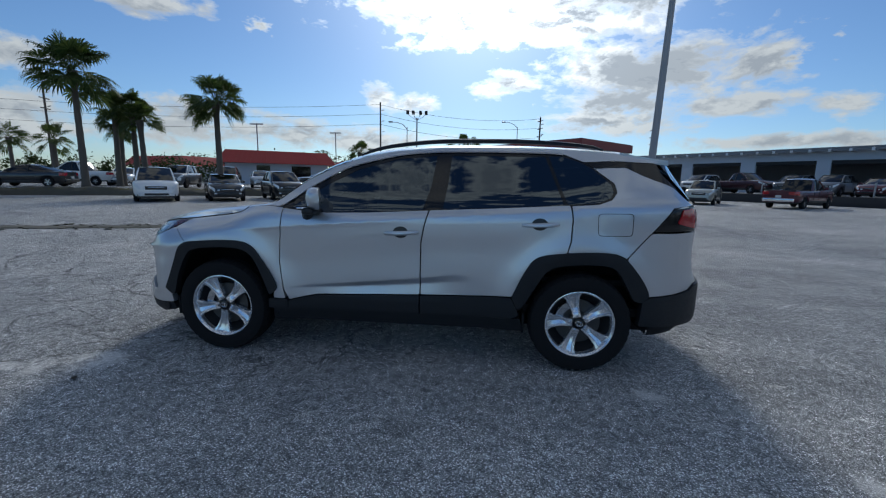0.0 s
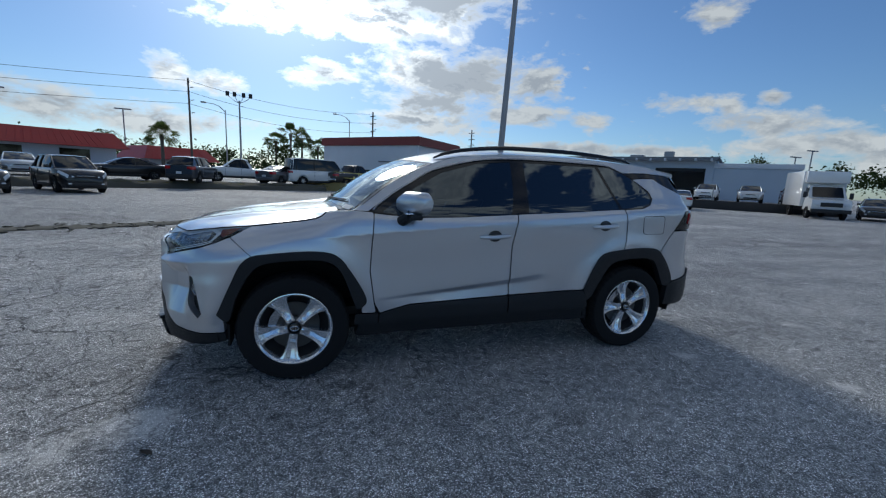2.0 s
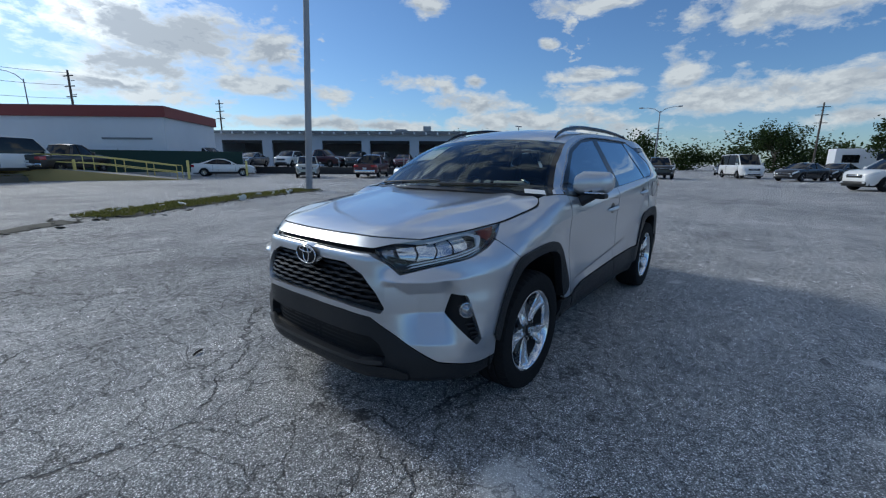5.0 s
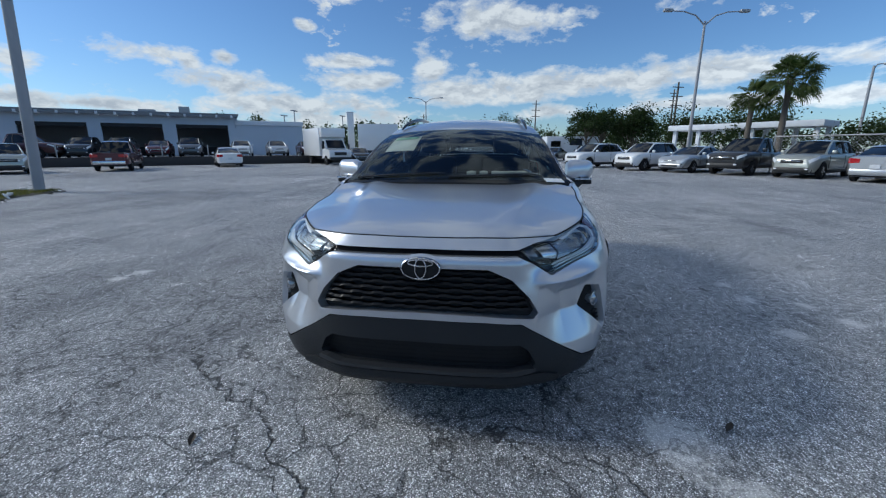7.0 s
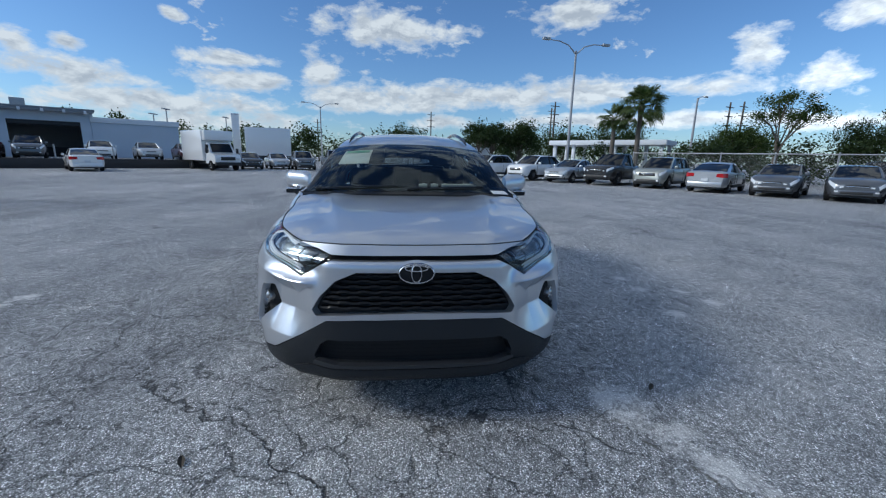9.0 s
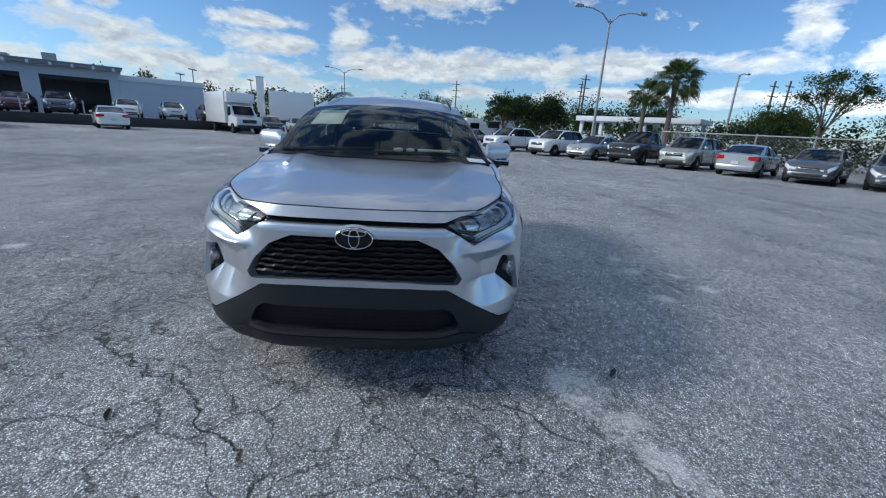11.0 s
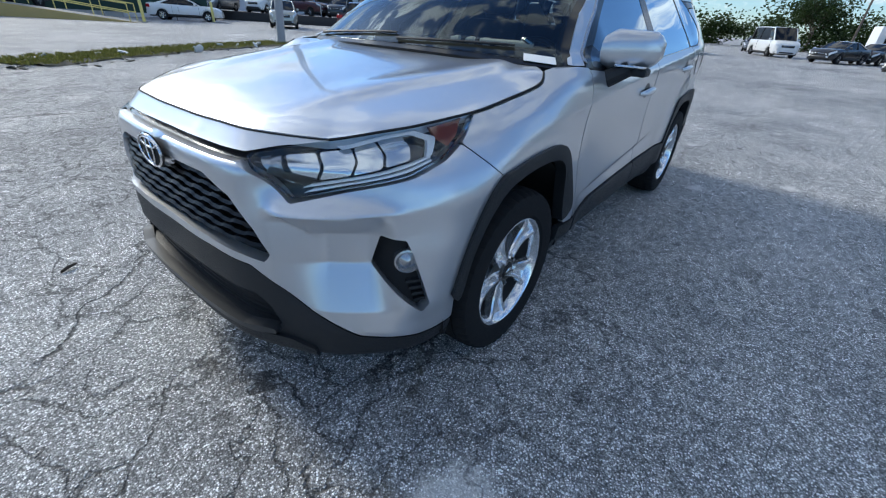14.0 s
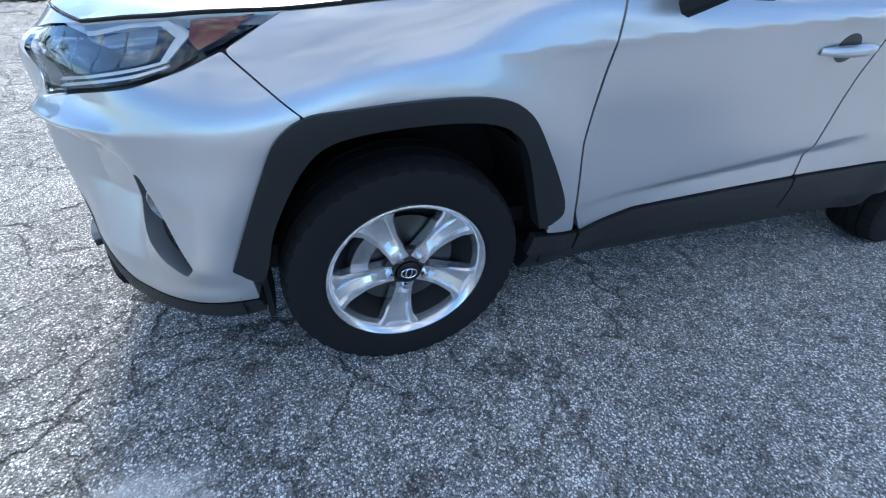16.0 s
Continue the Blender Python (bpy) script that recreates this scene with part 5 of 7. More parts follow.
        roof.append(np.vstack([lip[:1], r, lip[1:]]))
    part("roof", add_grid(bmesh.new(), np.array(roof)), mat, car, sharp=50)
    wide = {"sedan": (.20, .42), "pickup": (.16, .20), "van": (.20, .20)}.get(kind, (.16, .26))
    for s in (-1, 1):
        belt = lambda x: float(top(x)) - .035
        side = []
        for x, zt, yt, yb in ((x0, zc - .03, hw * .90, hw * .92), (x1, H - .07, rw, hw), ((x1 * 2 + x2) / 3, H - .03, rw, hw), ((x1 + x2 * 2) / 3, H - .035, rw, hw), (x2, H - .09, rw, hw), (x3, zd - .03, hw * .90, hw * .92)):
            side.append([(x, s * (yb + (yt - yb) * k + .02 * math.sin(k * 3.14)), belt(x) + (zt - belt(x)) * k) for k in (0, .5, 1)])
        side = np.array(side)
        part("side_window", add_grid(bmesh.new(), side), V_GLASS, car)
        out = np.array([0, s * .012, 0])
        part("windscreen_pillar", tube([tuple(p) for p in (side[0, 0], side[0, 2] * .5 + side[1, 2] * .5 + (0, s * .01, .03), side[1, 2])], [.05, .045, .04], 6), mat, car)
        P4 = np.array([[side[5, 0], (side[5, 0] * .45 + side[4, 2] * .55), side[4, 2]], [(x3 + wide[1], s * hw, belt(x3 + wide[1])), ((x3 + wide[1] + x2 + wide[0]) / 2, s * (hw + rw) / 2 + s * .02, (belt(x3 + wide[1]) + H - .08) / 2), (x2 + wide[0], s * rw, H - .07)]]) + out
        part("rear_pillar", add_grid(bmesh.new(), P4), mat, car)
        m3 = (side[2] * .5 + side[3] * .5)
        part("door_pillar", tube([tuple(p + out) for p in (m3[0], m3[1], m3[2])], [.04, .035, .03], 6), V_TRIM, car)
        if kind in ("van", "suv", "minivan"):
            m4 = side[3] * .3 + side[4] * .7
            part("door_pillar", tube([tuple(p + out) for p in (m4[0], m4[1], m4[2])], [.04, .035, .03], 6), V_TRIM, car)
        for xd in (x0 - .10, m3[0][0], x2 + .1 if kind != "pickup" else x3 + .1):
            if tail + .3 < xd < nose - .9:
                part("door_gap", box((xd - .006, min(s * w * .99, s * w * 1.012), zb + .16), (xd + .006, max(s * w * .99, s * w * 1.012), float(top(xd)) - .12)), V_TRIM, car)
        part("sill", box((wx[1] + R * 1.15, min(s * w * .93, s * w * 1.01), zb - .02), (wx[0] - R * 1.15, max(s * w * .93, s * w * 1.01), zb + .10), .02), V_TRIM, car)
    if kind == "pickup":
        part("cargo_bed", box((tail + .08, -w * .80, zd - .40), (x3 - .12, w * .80, zd + .012)), V_TRIM, car)
    # lamps, bumpers, grille, plates
    for s in (-1, 1):
        lamp = []
        for x in np.linspace(nose - .38, nose - .015, 7):
            t, p, f = float(top(x)), float(plan(x)), (x - nose + .38) / .365
            lamp.append([(x, s * (p * 1.0 + .012), t - .15 - .05 * f), (x, s * (p * .99 + .014), t - .11), (x, s * (p * .95 + .012), t - .055)])
        lamp.append([(nose + .012, s * w * .42, zn - .20), (nose + .012, s * w * .42, zn - .165), (nose - .01, s * w * .42, zn - .13)])
        part("headlight", add_grid(bmesh.new(), np.array(lamp)), V_LAMP, car)
        rear = []
        for x in np.linspace(tail + .26, tail - .005, 5):
            p = float(plan(x))
            rear.append([(x, s * (p * 1.0 + .012), zd - .30), (x, s * (p + .014), zd - .2), (x, s * (p * .985 + .012), zd - .10)])
        rear.append([(tail - .014, s * w * .52, zd - .27), (tail - .014, s * w * .52, zd - .2), (tail - .014, s * w * .52, zd - .12)])
        part("tail_light", add_grid(bmesh.new(), np.array(rear)), RED_LENS, car)
        part("fog_lamp", box((nose - .15, min(s * w * .56, s * w * .70), zb + .10), (nose + .052, max(s * w * .56, s * w * .70), zb + .17), .02), V_LAMP, car)
        part("door_mirror", box((x0 - .38, min(s * w * .95, s * w * 1.13), zc - .01), (x0 - .24, max(s * w * .95, s * w * 1.13), zc + .13), .03), mat, car)
    part("grille", box((nose - .12, -w * (.46 if zn > .85 else .36), zn - (.26 if zn > .85 else .17)), (nose + .018, w * (.46 if zn > .85 else .36), zn - .09), .02), V_TRIM, car)
    part("grille_bar", box((nose - .02, -w * .34, zn - .165), (nose + .026, w * .34, zn - .14), .006), CHROME, car)
    part("air_intake", box((nose - .15, -w * .50, zb + .04), (nose + .058, w * .52, zb + .15), .02), V_TRIM, car)
    part("front_bumper", box((nose - .22, -w * .70, zb), (nose + .045, w * .70, zb + .20), .04), V_TRIM if kind in ("pickup", "suv") else mat, car)
    part("rear_bumper", box((tail - .045, -w * .82, zb + .02), (tail + .20, w * .82, zb + .24), .04), V_TRIM if kind in ("suv",) else (CHROME if kind == "pickup" else mat), car)
    part("number_plate", box((tail - .06, -.15, zb + .27), (tail - .01, .15, zb + .42)), PLATE, car)
    for c in wx:
        for s in (-1, 1):
            wheel = part("wheel", lathe([(-.10, .20), (-.105, R - .05), (-.08, R), (.08, R), (.105, R - .05), (.10, .20)], 28), RUBBER, car)
            wheel.matrix_basis = pose(c, s * (w - .12), R, 0, 0, 0 if s < 0 else 180)
            bm = lathe([(-.098, R * .64), (-.094, R * .57), (-.06, R * .57)], 24)
            for k in range(5):
                add_box(bm, (0, -.092, -.032), (R * .60, -.066, .032), 0, pose(0, 0, 0, 0, 72 * k + 20, 0))
            part("rim", bm, SATIN, wheel)
            # dark disc added behind the spokes, for the shade between them
            part("shaded_hub", lathe([(-.05, R * .6), (-.045, .001)], 20), V_TRIM, wheel)
    return car


def facing(x, y, tx=-2.0, ty=-1.0):
    return math.degrees(math.atan2(ty - y, tx - x))


def build_box_truck(at, heading):
    truck = thing("box_truck", "white box truck with a plain cargo body and low cab", "truck", pose(at[0], at[1], 0, 0, 0, heading))
    part("cargo_box", box((-3.2, -1.15, .75), (.95, 1.15, 3.15), .04), V_WHITE, truck)
    part("box_attic", box((.95, -1.1, 2.35), (1.5, 1.1, 3.12), .05), V_WHITE, truck)
    prof = [(1.0, .55), (2.75, .55), (2.85, .95), (2.75, 1.25), (1.95, 1.38), (1.45, 2.15), (1.0, 2.2)]
    bm = bmesh.new()
    rows = [[(x, y * (1 if z < 1.4 else .9), z) for x, z in prof] for y in (-.98, -.9, .9, .98)]
    rows[0] = [(x, y, z) if i in (0, 6) else (x - .03, y, z) for i, (x, y, z) in enumerate(rows[0])]
    add_grid(bm, np.array(rows), closed_v=True)
    for r in (rows[0], rows[-1]):
        bm.faces.new([bm.verts.new(p) for p in r])
    bmesh.ops.recalc_face_normals(bm, faces=bm.faces)
    cab = part("cab", bm, V_WHITE, truck)
    part("windscreen", add_grid(bmesh.new(), np.array([[(1.94, y, 1.43), (1.50, y * .96, 2.10)] for y in (-.80, .80)])), V_GLASS, cab).location.x = .03
    for s in (-1, 1):
        part("door_window", box((1.15, s * .95 - .02, 1.45), (1.62, s * .95 + .02, 2.02)), V_GLASS, cab)
        part("door_mirror", box((1.86, min(s * 1.08, s * 1.28), 1.35), (1.93, max(s * 1.08, s * 1.28), 1.75), .02), V_TRIM, cab)
        part("headlight", box((2.72, min(s * .58, s * .88), .88), (2.87, max(s * .58, s * .88), 1.05), .01), V_LAMP, cab)
    part("grille", box((2.75, -.55, .82), (2.875, .55, 1.08), .01), V_TRIM, cab)
    part("bumper", box((2.72, -1.0, .42), (2.95, 1.0, .66), .03), V_TRIM, cab)
    part("chassis", box((-3.1, -.6, .45), (2.6, .6, .78)), V_TRIM, truck)
    for c in (1.95, -1.9):
        for s in (-1, 1):
            wheel = part("wheel", lathe([(-.11, .2), (-.12, .34), (-.09, .39), (.09, .39), (.12, .34), (.11, .2)], 28), RUBBER, truck)
            wheel.matrix_basis = pose(c, s * .92, .39, 0, 0, 0 if s < 0 else 180)
            part("rim", lathe([(-.09, .22), (-.06, .12), (-.08, .001)], 20), SATIN, wheel)
    return truck


TERRACE, STRIP_LEVEL = .68, .42                # the lot's raised parts
# the row by the chain-link fence
ROW = (-.61, .79)
row_out, row_in = math.degrees(math.atan2(ROW[1], ROW[0])), math.degrees(math.atan2(-ROW[1], -ROW[0]))
for kind, mat, x, y, way, label in (
        ("suv", V_WHITE, 28.4, -7.0, row_out, "white SUV parked in the fence row beside another white SUV"),
        ("suv", V_WHITE, 24.9, -9.6, row_out, "white SUV with black lower trim beside a silver sedan"),
        ("sedan", V_SILVER, 22.9, -11.6, row_out, "silver sedan between a white SUV and a black pickup"),
        ("pickup", V_BLACK, 20.9, -13.6, row_out, "tall black pickup truck in the row by the fence"),
        ("suv", V_SAND, 18.6, -15.2, row_out, "sand-silver SUV with dark bumpers parked by the fence"),
        ("sedan", V_SILVER, 16.0, -16.6, row_in, "silver sedan parked nose to the fence, red tail lamps showing"),
        ("sedan", V_GREY, 13.8, -18.1, row_out, "dark grey sedan in the row by the fence"),
        ("sedan", V_GREY, 11.8, -19.6, row_out + 4, "grey sedan with a bright grille in the row by the fence"),
        ("suv", V_BLACK, 9.2, -21.6, row_out, "black SUV at the end of the fence row"),
        ("suv", V_BLACK, 14.6, -22.6, row_out, "dark SUV standing behind the chain-link fence")):
    if "behind" in label:
        y -= 2.0
    build_vehicle(kind, mat, (x, y), way, label, "car" if kind != "pickup" else "pickup truck", "fence row")
# vehicles further down the lot
for kind, mat, x, y, way, label in (
        ("van", V_WHITE, 46.5, .8, 205, "white passenger van with dark side windows, parked far down the lot"),
        ("sedan", V_BLACK, 41.5, -3.6, 150, "black sedan parked far down the lot"),
        ("sedan", V_BLACK, 45.5, -6.0, 155, "black sedan beside another black sedan"),
        ("suv", V_NAVY, 44.0, -9.2, 160, "dark blue SUV far down the lot"),
        ("pickup", V_WHITE, 58.0, -12.5, 170, "white pickup truck far behind the row"),
        ("sedan", V_GREY, 58.0, 3.0, 180, "grey sedan far down the lot"),
        ("suv", V_GREY, 37.0, 9.3, 200, "dark grey SUV beside a silver sedan"),
        ("sedan", V_SILVER, 38.2, 12.0, 205, "silver-blue sedan beside the box truck row"),
        ("sedan", V_BLACK, 36.0, 13.9, 208, "black car parked next to the box truck"),
        ("pickup", V_BLACK, 38.5, 6.5, 200, "black pickup truck with a chrome grille"),
        ("sedan", V_WHITE, 27.2, 21.9, 40, "white sedan parked nose to the low wall"),
        ("pickup", V_RED, 20.9, 25.4, 35, "dark red pickup truck backed onto the open lot"),
        ("suv", V_SAND, 16.6, 28.6, 236, "silver-green SUV facing the open lot"),
        ("sedan", V_WHITE, 12.7, 35.0, -33, "white sedan parked side-on below the workshop")):
    build_vehicle(kind, mat, (x, y), way, label, {"pickup": "pickup truck", "van": "van"}.get(kind, "car"), "cars on the lot")
build_box_truck((32.6, 15.6), 225)
# cars behind the low wall in front of the workshop
FO, FD, FN = Vector((20.6, 55.7, 0)), Vector((.588, -.809, 0)), Vector((-.809, -.588, 0))
along = math.degrees(math.atan2(FN.y, FN.x))
for kind, mat, u, off, way, label in (
        ("pickup", V_WHITE, 1.5, 13.0, along + 80, "white pickup truck behind the low wall by the workshop"),
        ("pickup", V_WHITE, 6.8, 12.5, along + 75, "white crew-cab pickup truck by the workshop wall"),
        ("sedan", V_GREY, 10.8, 11.5, along, "dark grey sedan by the workshop"),
        ("suv", V_WHITE, 13.6, 8.5, along, "white SUV nosed out of a workshop bay"),
        ("pickup", V_MAROON, 17.0, 8.0, along + 70, "maroon pickup truck before an open workshop bay"),
        ("suv", V_NAVY, 20.6, 7.0, along, "dark navy SUV standing before a workshop bay"),
        ("suv", V_GREY, 23.3, 7.5, along, "grey SUV behind the low wall"),
        ("sedan", V_RED, 26.0, 7.5, along, "red car behind the low wall"),
        ("suv", V_GREY, 28.4, 7.5, along, "grey-brown SUV behind the low wall"),
        ("sedan", V_WHITE, 32.6, 7.5, along, "white sedan behind the low wall"),
        ("sedan", V_SILVER, 35.8, 7.5, along, "silver sedan behind the low wall"),
        ("sedan", V_MAROON, 38.8, 7.5, along, "dark red sedan behind the low wall")):
    p = FO + FD * u + FN * off
    build_vehicle(kind, mat, (p.x, p.y, TERRACE), way, label, "pickup truck" if kind == "pickup" else "car", "workshop row")
# cars in front of and behind the planted strip
for kind, mat, x, y, way, label in (
        ("minivan", V_WHITE, -17.3, 17.0, facing(-17.3, 17.0), "white minivan facing the lot before the planted strip"),
        ("sedan", V_BLACK, -14.6, 18.8, facing(-14.6, 18.8) + 6, "black sedan facing the lot beside a black SUV"),
        ("suv", V_BLACK, -12.3, 21.2, facing(-12.3, 21.2) + 14, "glossy black SUV with a chrome grille facing the lot"),
        ("sedan", V_SILVER, -27.0, 15.2, facing(-27, 15.2) + 10, "silver sedan at the edge of the lot"),
        ("sedan", V_BLACK, -30.5, 21.5, 200, "black sedan behind the tall palm"),
        ("pickup", V_WHITE, -32.0, 26.5, 190, "white pickup truck behind the planted strip"),
        ("sedan", V_SILVER, -30.0, 28.5, -60, "silver sedan behind the planted strip"),
        ("suv", V_GREY, -23.0, 26.0, -70, "grey SUV behind the white minivan"),
        ("suv", V_BLACK, -20.8, 28.5, -62, "black SUV behind the shorter palm"),
        ("sedan", V_SILVER, -19.5, 31.5, -60, "silver sedan behind the planted strip"),
        ("sedan", V_BLACK, -12.8, 29.2, 215, "black sedan side-on behind the planted strip"),
        ("suv", V_NAVY, -8.8, 29.4, 82, "dark navy SUV parked behind the planted strip"),
        ("pickup", V_WHITE, -6.4, 34.0, 190, "white pickup truck behind the planted strip"),
        ("sedan", V_GREY, -3.3, 33.5, 60, "dark sedan between a white pickup and a white van"),
        ("van", V_WHITE, -.4, 34.0, 20, "white cargo van behind the planted strip"),
        ("pickup", V_BLACK, 2.6, 35.0, 40, "dark pickup truck beside the white van")):
    build_vehicle(kind, mat, (x, y, STRIP_LEVEL if "facing the lot" not in label and "edge of" not in label else 0), way, label, {"pickup": "pickup truck", "van": "van"}.get(kind, "car"), "strip row", grow=.97 if "cargo van" in label else 1.0)


# ---- buildings, walls and fences ----
WALL_PAINT = plain("pale_wall_paint", (.70, .73, .77), rough=.8, grain=.05, scale=3, wear=.16)
WALL_GREY = plain("grey_wall_paint", (.50, .56, .63), rough=.8, grain=.05, scale=3, wear=.16)
RED_METAL = plain("red_roof_metal", (.42, .040, .030), rough=.45, scale=4, wear=.2)
BRICK_RED = plain("dull_red_fascia", (.24, .050, .045), rough=.6, scale=4, wear=.2)
CONCRETE = plain("concrete", (.38, .37, .35), rough=.9, grain=.2, scale=12, bump=.3)
BAY_DARK = plain("bay_inside", (.030, .033, .036), rough=.9)
ROOF_GREY = plain("roof_edge", (.20, .22, .24), rough=.7)
SAND_PAINT = plain("sand_painted_concrete", (.50, .37, .15), rough=.85, scale=6, wear=.25)
YELLOW = plain("yellow_paint", (.74, .62, .20), rough=.5, scale=20, wear=.2)
GREEN_MESH = plain("green_screen", (.020, .050, .042), rough=.9, grain=.3)
GALV = plain("galvanised_steel", (.36, .37, .38), rough=.5, metal=.6, wear=.25)
POLE_GREY = plain("weathered_pole", (.33, .34, .36), rough=.7, scale=6, wear=.3)
WOOD = plain("pole_wood", (.12, .10, .085), rough=.9, scale=10, wear=.3)
DARK_WALL = plain("dark_low_wall", (.045, .045, .046), rough=.9, grain=.3, scale=10, bump=.4)


def frame_of(a, b):
    """A frame with x along a wall from a to b, y into the building, z up."""
    a, b = Vector((*a, 0)), Vector((*b, 0))
    x = (b - a).normalized()
    y = Vector((-x.y, x.x, 0))
    return Matrix(((x.x, y.x, 0, a.x), (x.y, y.y, 0, a.y), (0, 0, 1, 0), (0, 0, 0, 1))), (b - a).length


def wall_with_holes(length, height, holes, thick=.25):
    """An upright wall with openings through it."""
    def fn(u, v, inward):
        return np.stack([u, 0 * u + inward, v], -1)
    bm = bmesh.new()
    eps = .001
    add_sheet(bm, fn, np.array([(0, 0), (length, 0), (length, height), (0, height)]), [np.array([(x0, max(z0, eps)), (x1, max(z0, eps)), (x1, z1), (x0, z1)]) for x0, x1, z0, z1 in holes], 3.0, thick)
    return bm


def build_workshop():
    m, n = frame_of((20.6, 55.7), (39.7, 29.4))
    shop = thing("workshop_building", "long pale grey workshop with open service bays and bracketed eaves", "building", m)
    bays = [(.036, .201), (.24, .40), (.443, .60), (.633, .79), (.827, .977)]
    holes = [(a * n, b * n, .05, 3.9) for a, b in bays]
    part("wall", wall_with_holes(n, 4.75, holes), WALL_GREY, shop)
    part("rear_wall", box((0, 11.8, 0), (n, 12.0, 4.7)), WALL_GREY, shop)
    part("side_wall", box((-.25, .25, 0), (0, 12, 4.7)), WALL_GREY, shop)
    part("side_wall", box((n, .25, 0), (n + .25, 12, 4.7)), WALL_GREY, shop)
    part("roof", box((-.5, -.9, 4.905), (n + .4, 12.3, 5.06), .02), ROOF_GREY, shop)
    part("eave_board", box((-.4, -.9, 4.70), (n + .3, -.82, 4.90)), ROOF_GREY, shop)
    part("inner_wall", box((.1, 7.8, .02), (n - .1, 8.0, 4.6)), ROOF_GREY, shop)
    for k in range(23):
        x = .3 + (n - .6) * k / 22
        part("eave_bracket", box((x - .10, -1.0, 4.62), (x + .10, .0, 4.90)), WALL_PAINT, shop)
    for a, b in bays:
        part("door_head", box((a * n, .05, 3.55), (b * n, .16, 3.9)), BAY_DARK, shop)
        part("bay_shelf", box((a * n + .5, 4.6, .02), (b * n - .8, 5.6, 1.6), .02), BAY_DARK, shop)
    part("roof_unit", box((n * .72, 3, 5.0), (n * .72 + 1.5, 4.4, 5.55), .03), GALV, shop)
    part("roof_unit", box((n * .835, 3, 5.0), (n * .835 + 1.0, 4, 5.95), .03), GALV, shop)
    m2, n2 = frame_of((39.7, 29.4), (43.9, 23.6))
    ext = thing("workshop_annexe", "lower pale grey flat-roofed annexe beside the workshop", "building", m2)
    part("wall", box((.02, 0, 0), (n2, 8, 3.95)), WALL_GREY, ext)
    part("parapet", box((-.02, -.12, 3.95), (n2 + .1, 8.1, 4.45), .02), WALL_PAINT, ext)


def build_fascia_shop():
    """White corner building with a dull red band under its flat roof."""
    a, c, b = (.6, 47.8), (9.4, 37.6), (16.3, 44.9)
    m, n = frame_of(a, c)
    shop = thing("corner_shop_building", "white rendered building with a dull red band below its roof", "building", m)
    m2, n2 = frame_of(c, b)
    back = m.inverted()
    ring = [(back @ Vector((*p, 0))).xy for p in (a, c, b, (a[0] + b[0] - c[0], a[1] + b[1] - c[1]))]
    mid = sum(ring, Vector((0, 0))) / 4

    def block(grow, z0, z1):
        bm = bmesh.new()
        foot = [bm.verts.new((*(mid + (p - mid) * grow), z0)) for p in ring]
        head = [bm.verts.new((*(mid + (p - mid) * grow), z1)) for p in ring]
        for i in range(4):
            bm.faces.new((foot[i], foot[(i + 1) % 4], head[(i + 1) % 4], head[i]))
        bm.faces.new(foot[::-1])
        bm.faces.new(head)
        return bm
    part("wall", block(1.0, 0, 4.74), WALL_PAINT, shop)
    part("fascia", block(1.035, 4.72, 5.55), BRICK_RED, shop)
    part("roof", block(1.01, 5.55, 5.62), ROOF_GREY, shop)
    part("wall_band", box((n * .62, -.04, 2.95), (n * .92, .0, 3.1)), ROOF_GREY, shop)


def build_red_roof(a, b, depth, eave, top, label):
    m, n = frame_of(a, b)
    shop = thing("red_roofed_building", label, "building", m, "red-roofed buildings")
    part("wall", box((.4, .6, 0), (n - .4, depth, eave)), WALL_GREY, shop)
    part("shop_window", box((n * .30, .55, .7), (n * .42, .62, eave - .35)), V_GLASS, shop)
    part("shop_window", box((n * .62, .55, .7), (n * .80, .62, eave - .35)), V_GLASS, shop)
    bm = bmesh.new()
    lo = [(-.6, -.8, eave - .1), (n + .6, -.8, eave - .1), (n + .6, depth + .8, eave - .1), (-.6, depth + .8, eave - .1)]
    hi = [(.5, .9, top), (n - .5, .9, top), (n - .5, depth - .9, top), (.5, depth - .9, top)]
    l, h = [bm.verts.new(p) for p in lo], [bm.verts.new(p) for p in hi]
    for i in range(4):
        bm.faces.new((l[i], l[(i + 1) % 4], h[(i + 1) % 4], h[i]))
    bm.faces.new(h)
    bm.faces.new(l[::-1])
    roof = part("roof", bm, RED_METAL, shop)
    for k in range(int(n / .6)):
        x = -.4 + k * .6
        t = min(1, max(0, (x + .6) / (n + 1.2)))
        bmr = tube([(x, -.81, eave - .08), (.5 + (n - 1) * t, .88, top + .01)], .025, 4)
        part("roof_seam", bmr, RED_METAL, roof)


build_workshop()
build_fascia_shop()
build_red_roof((-31.5, 43.5), (-20.3, 50.3), 8, 3.15, 4.65, "low building with a bright red metal roof behind the car rows")
build_red_roof((-61, 61.5), (-48, 57.5), 8, 3.0, 4.5, "far low building with a dark red roof")
build_red_roof((-19.5, 55.0), (-13.5, 60.0), 7, 2.4, 3.9, "small far building with a red roof among palms")

# low dark wall before the workshop row
m, n = frame_of(tuple((FO + FD * -6 + FN * 10.6).xy), tuple((FO + FD * 41.5 + FN * 10.6).xy))
low = thing("low_wall", "low dark weathered wall edging the raised workshop lot", "wall", m)
part("wall_body", box((0, 0, 0), (n, .3, .72), .02), DARK_WALL, low)
for k in range(9):
    x = 12 + k * 3.4
    part("guard_post", tube([(x, .15, .5), (x, .15, 1.75)], .05, 8), GALV, low)
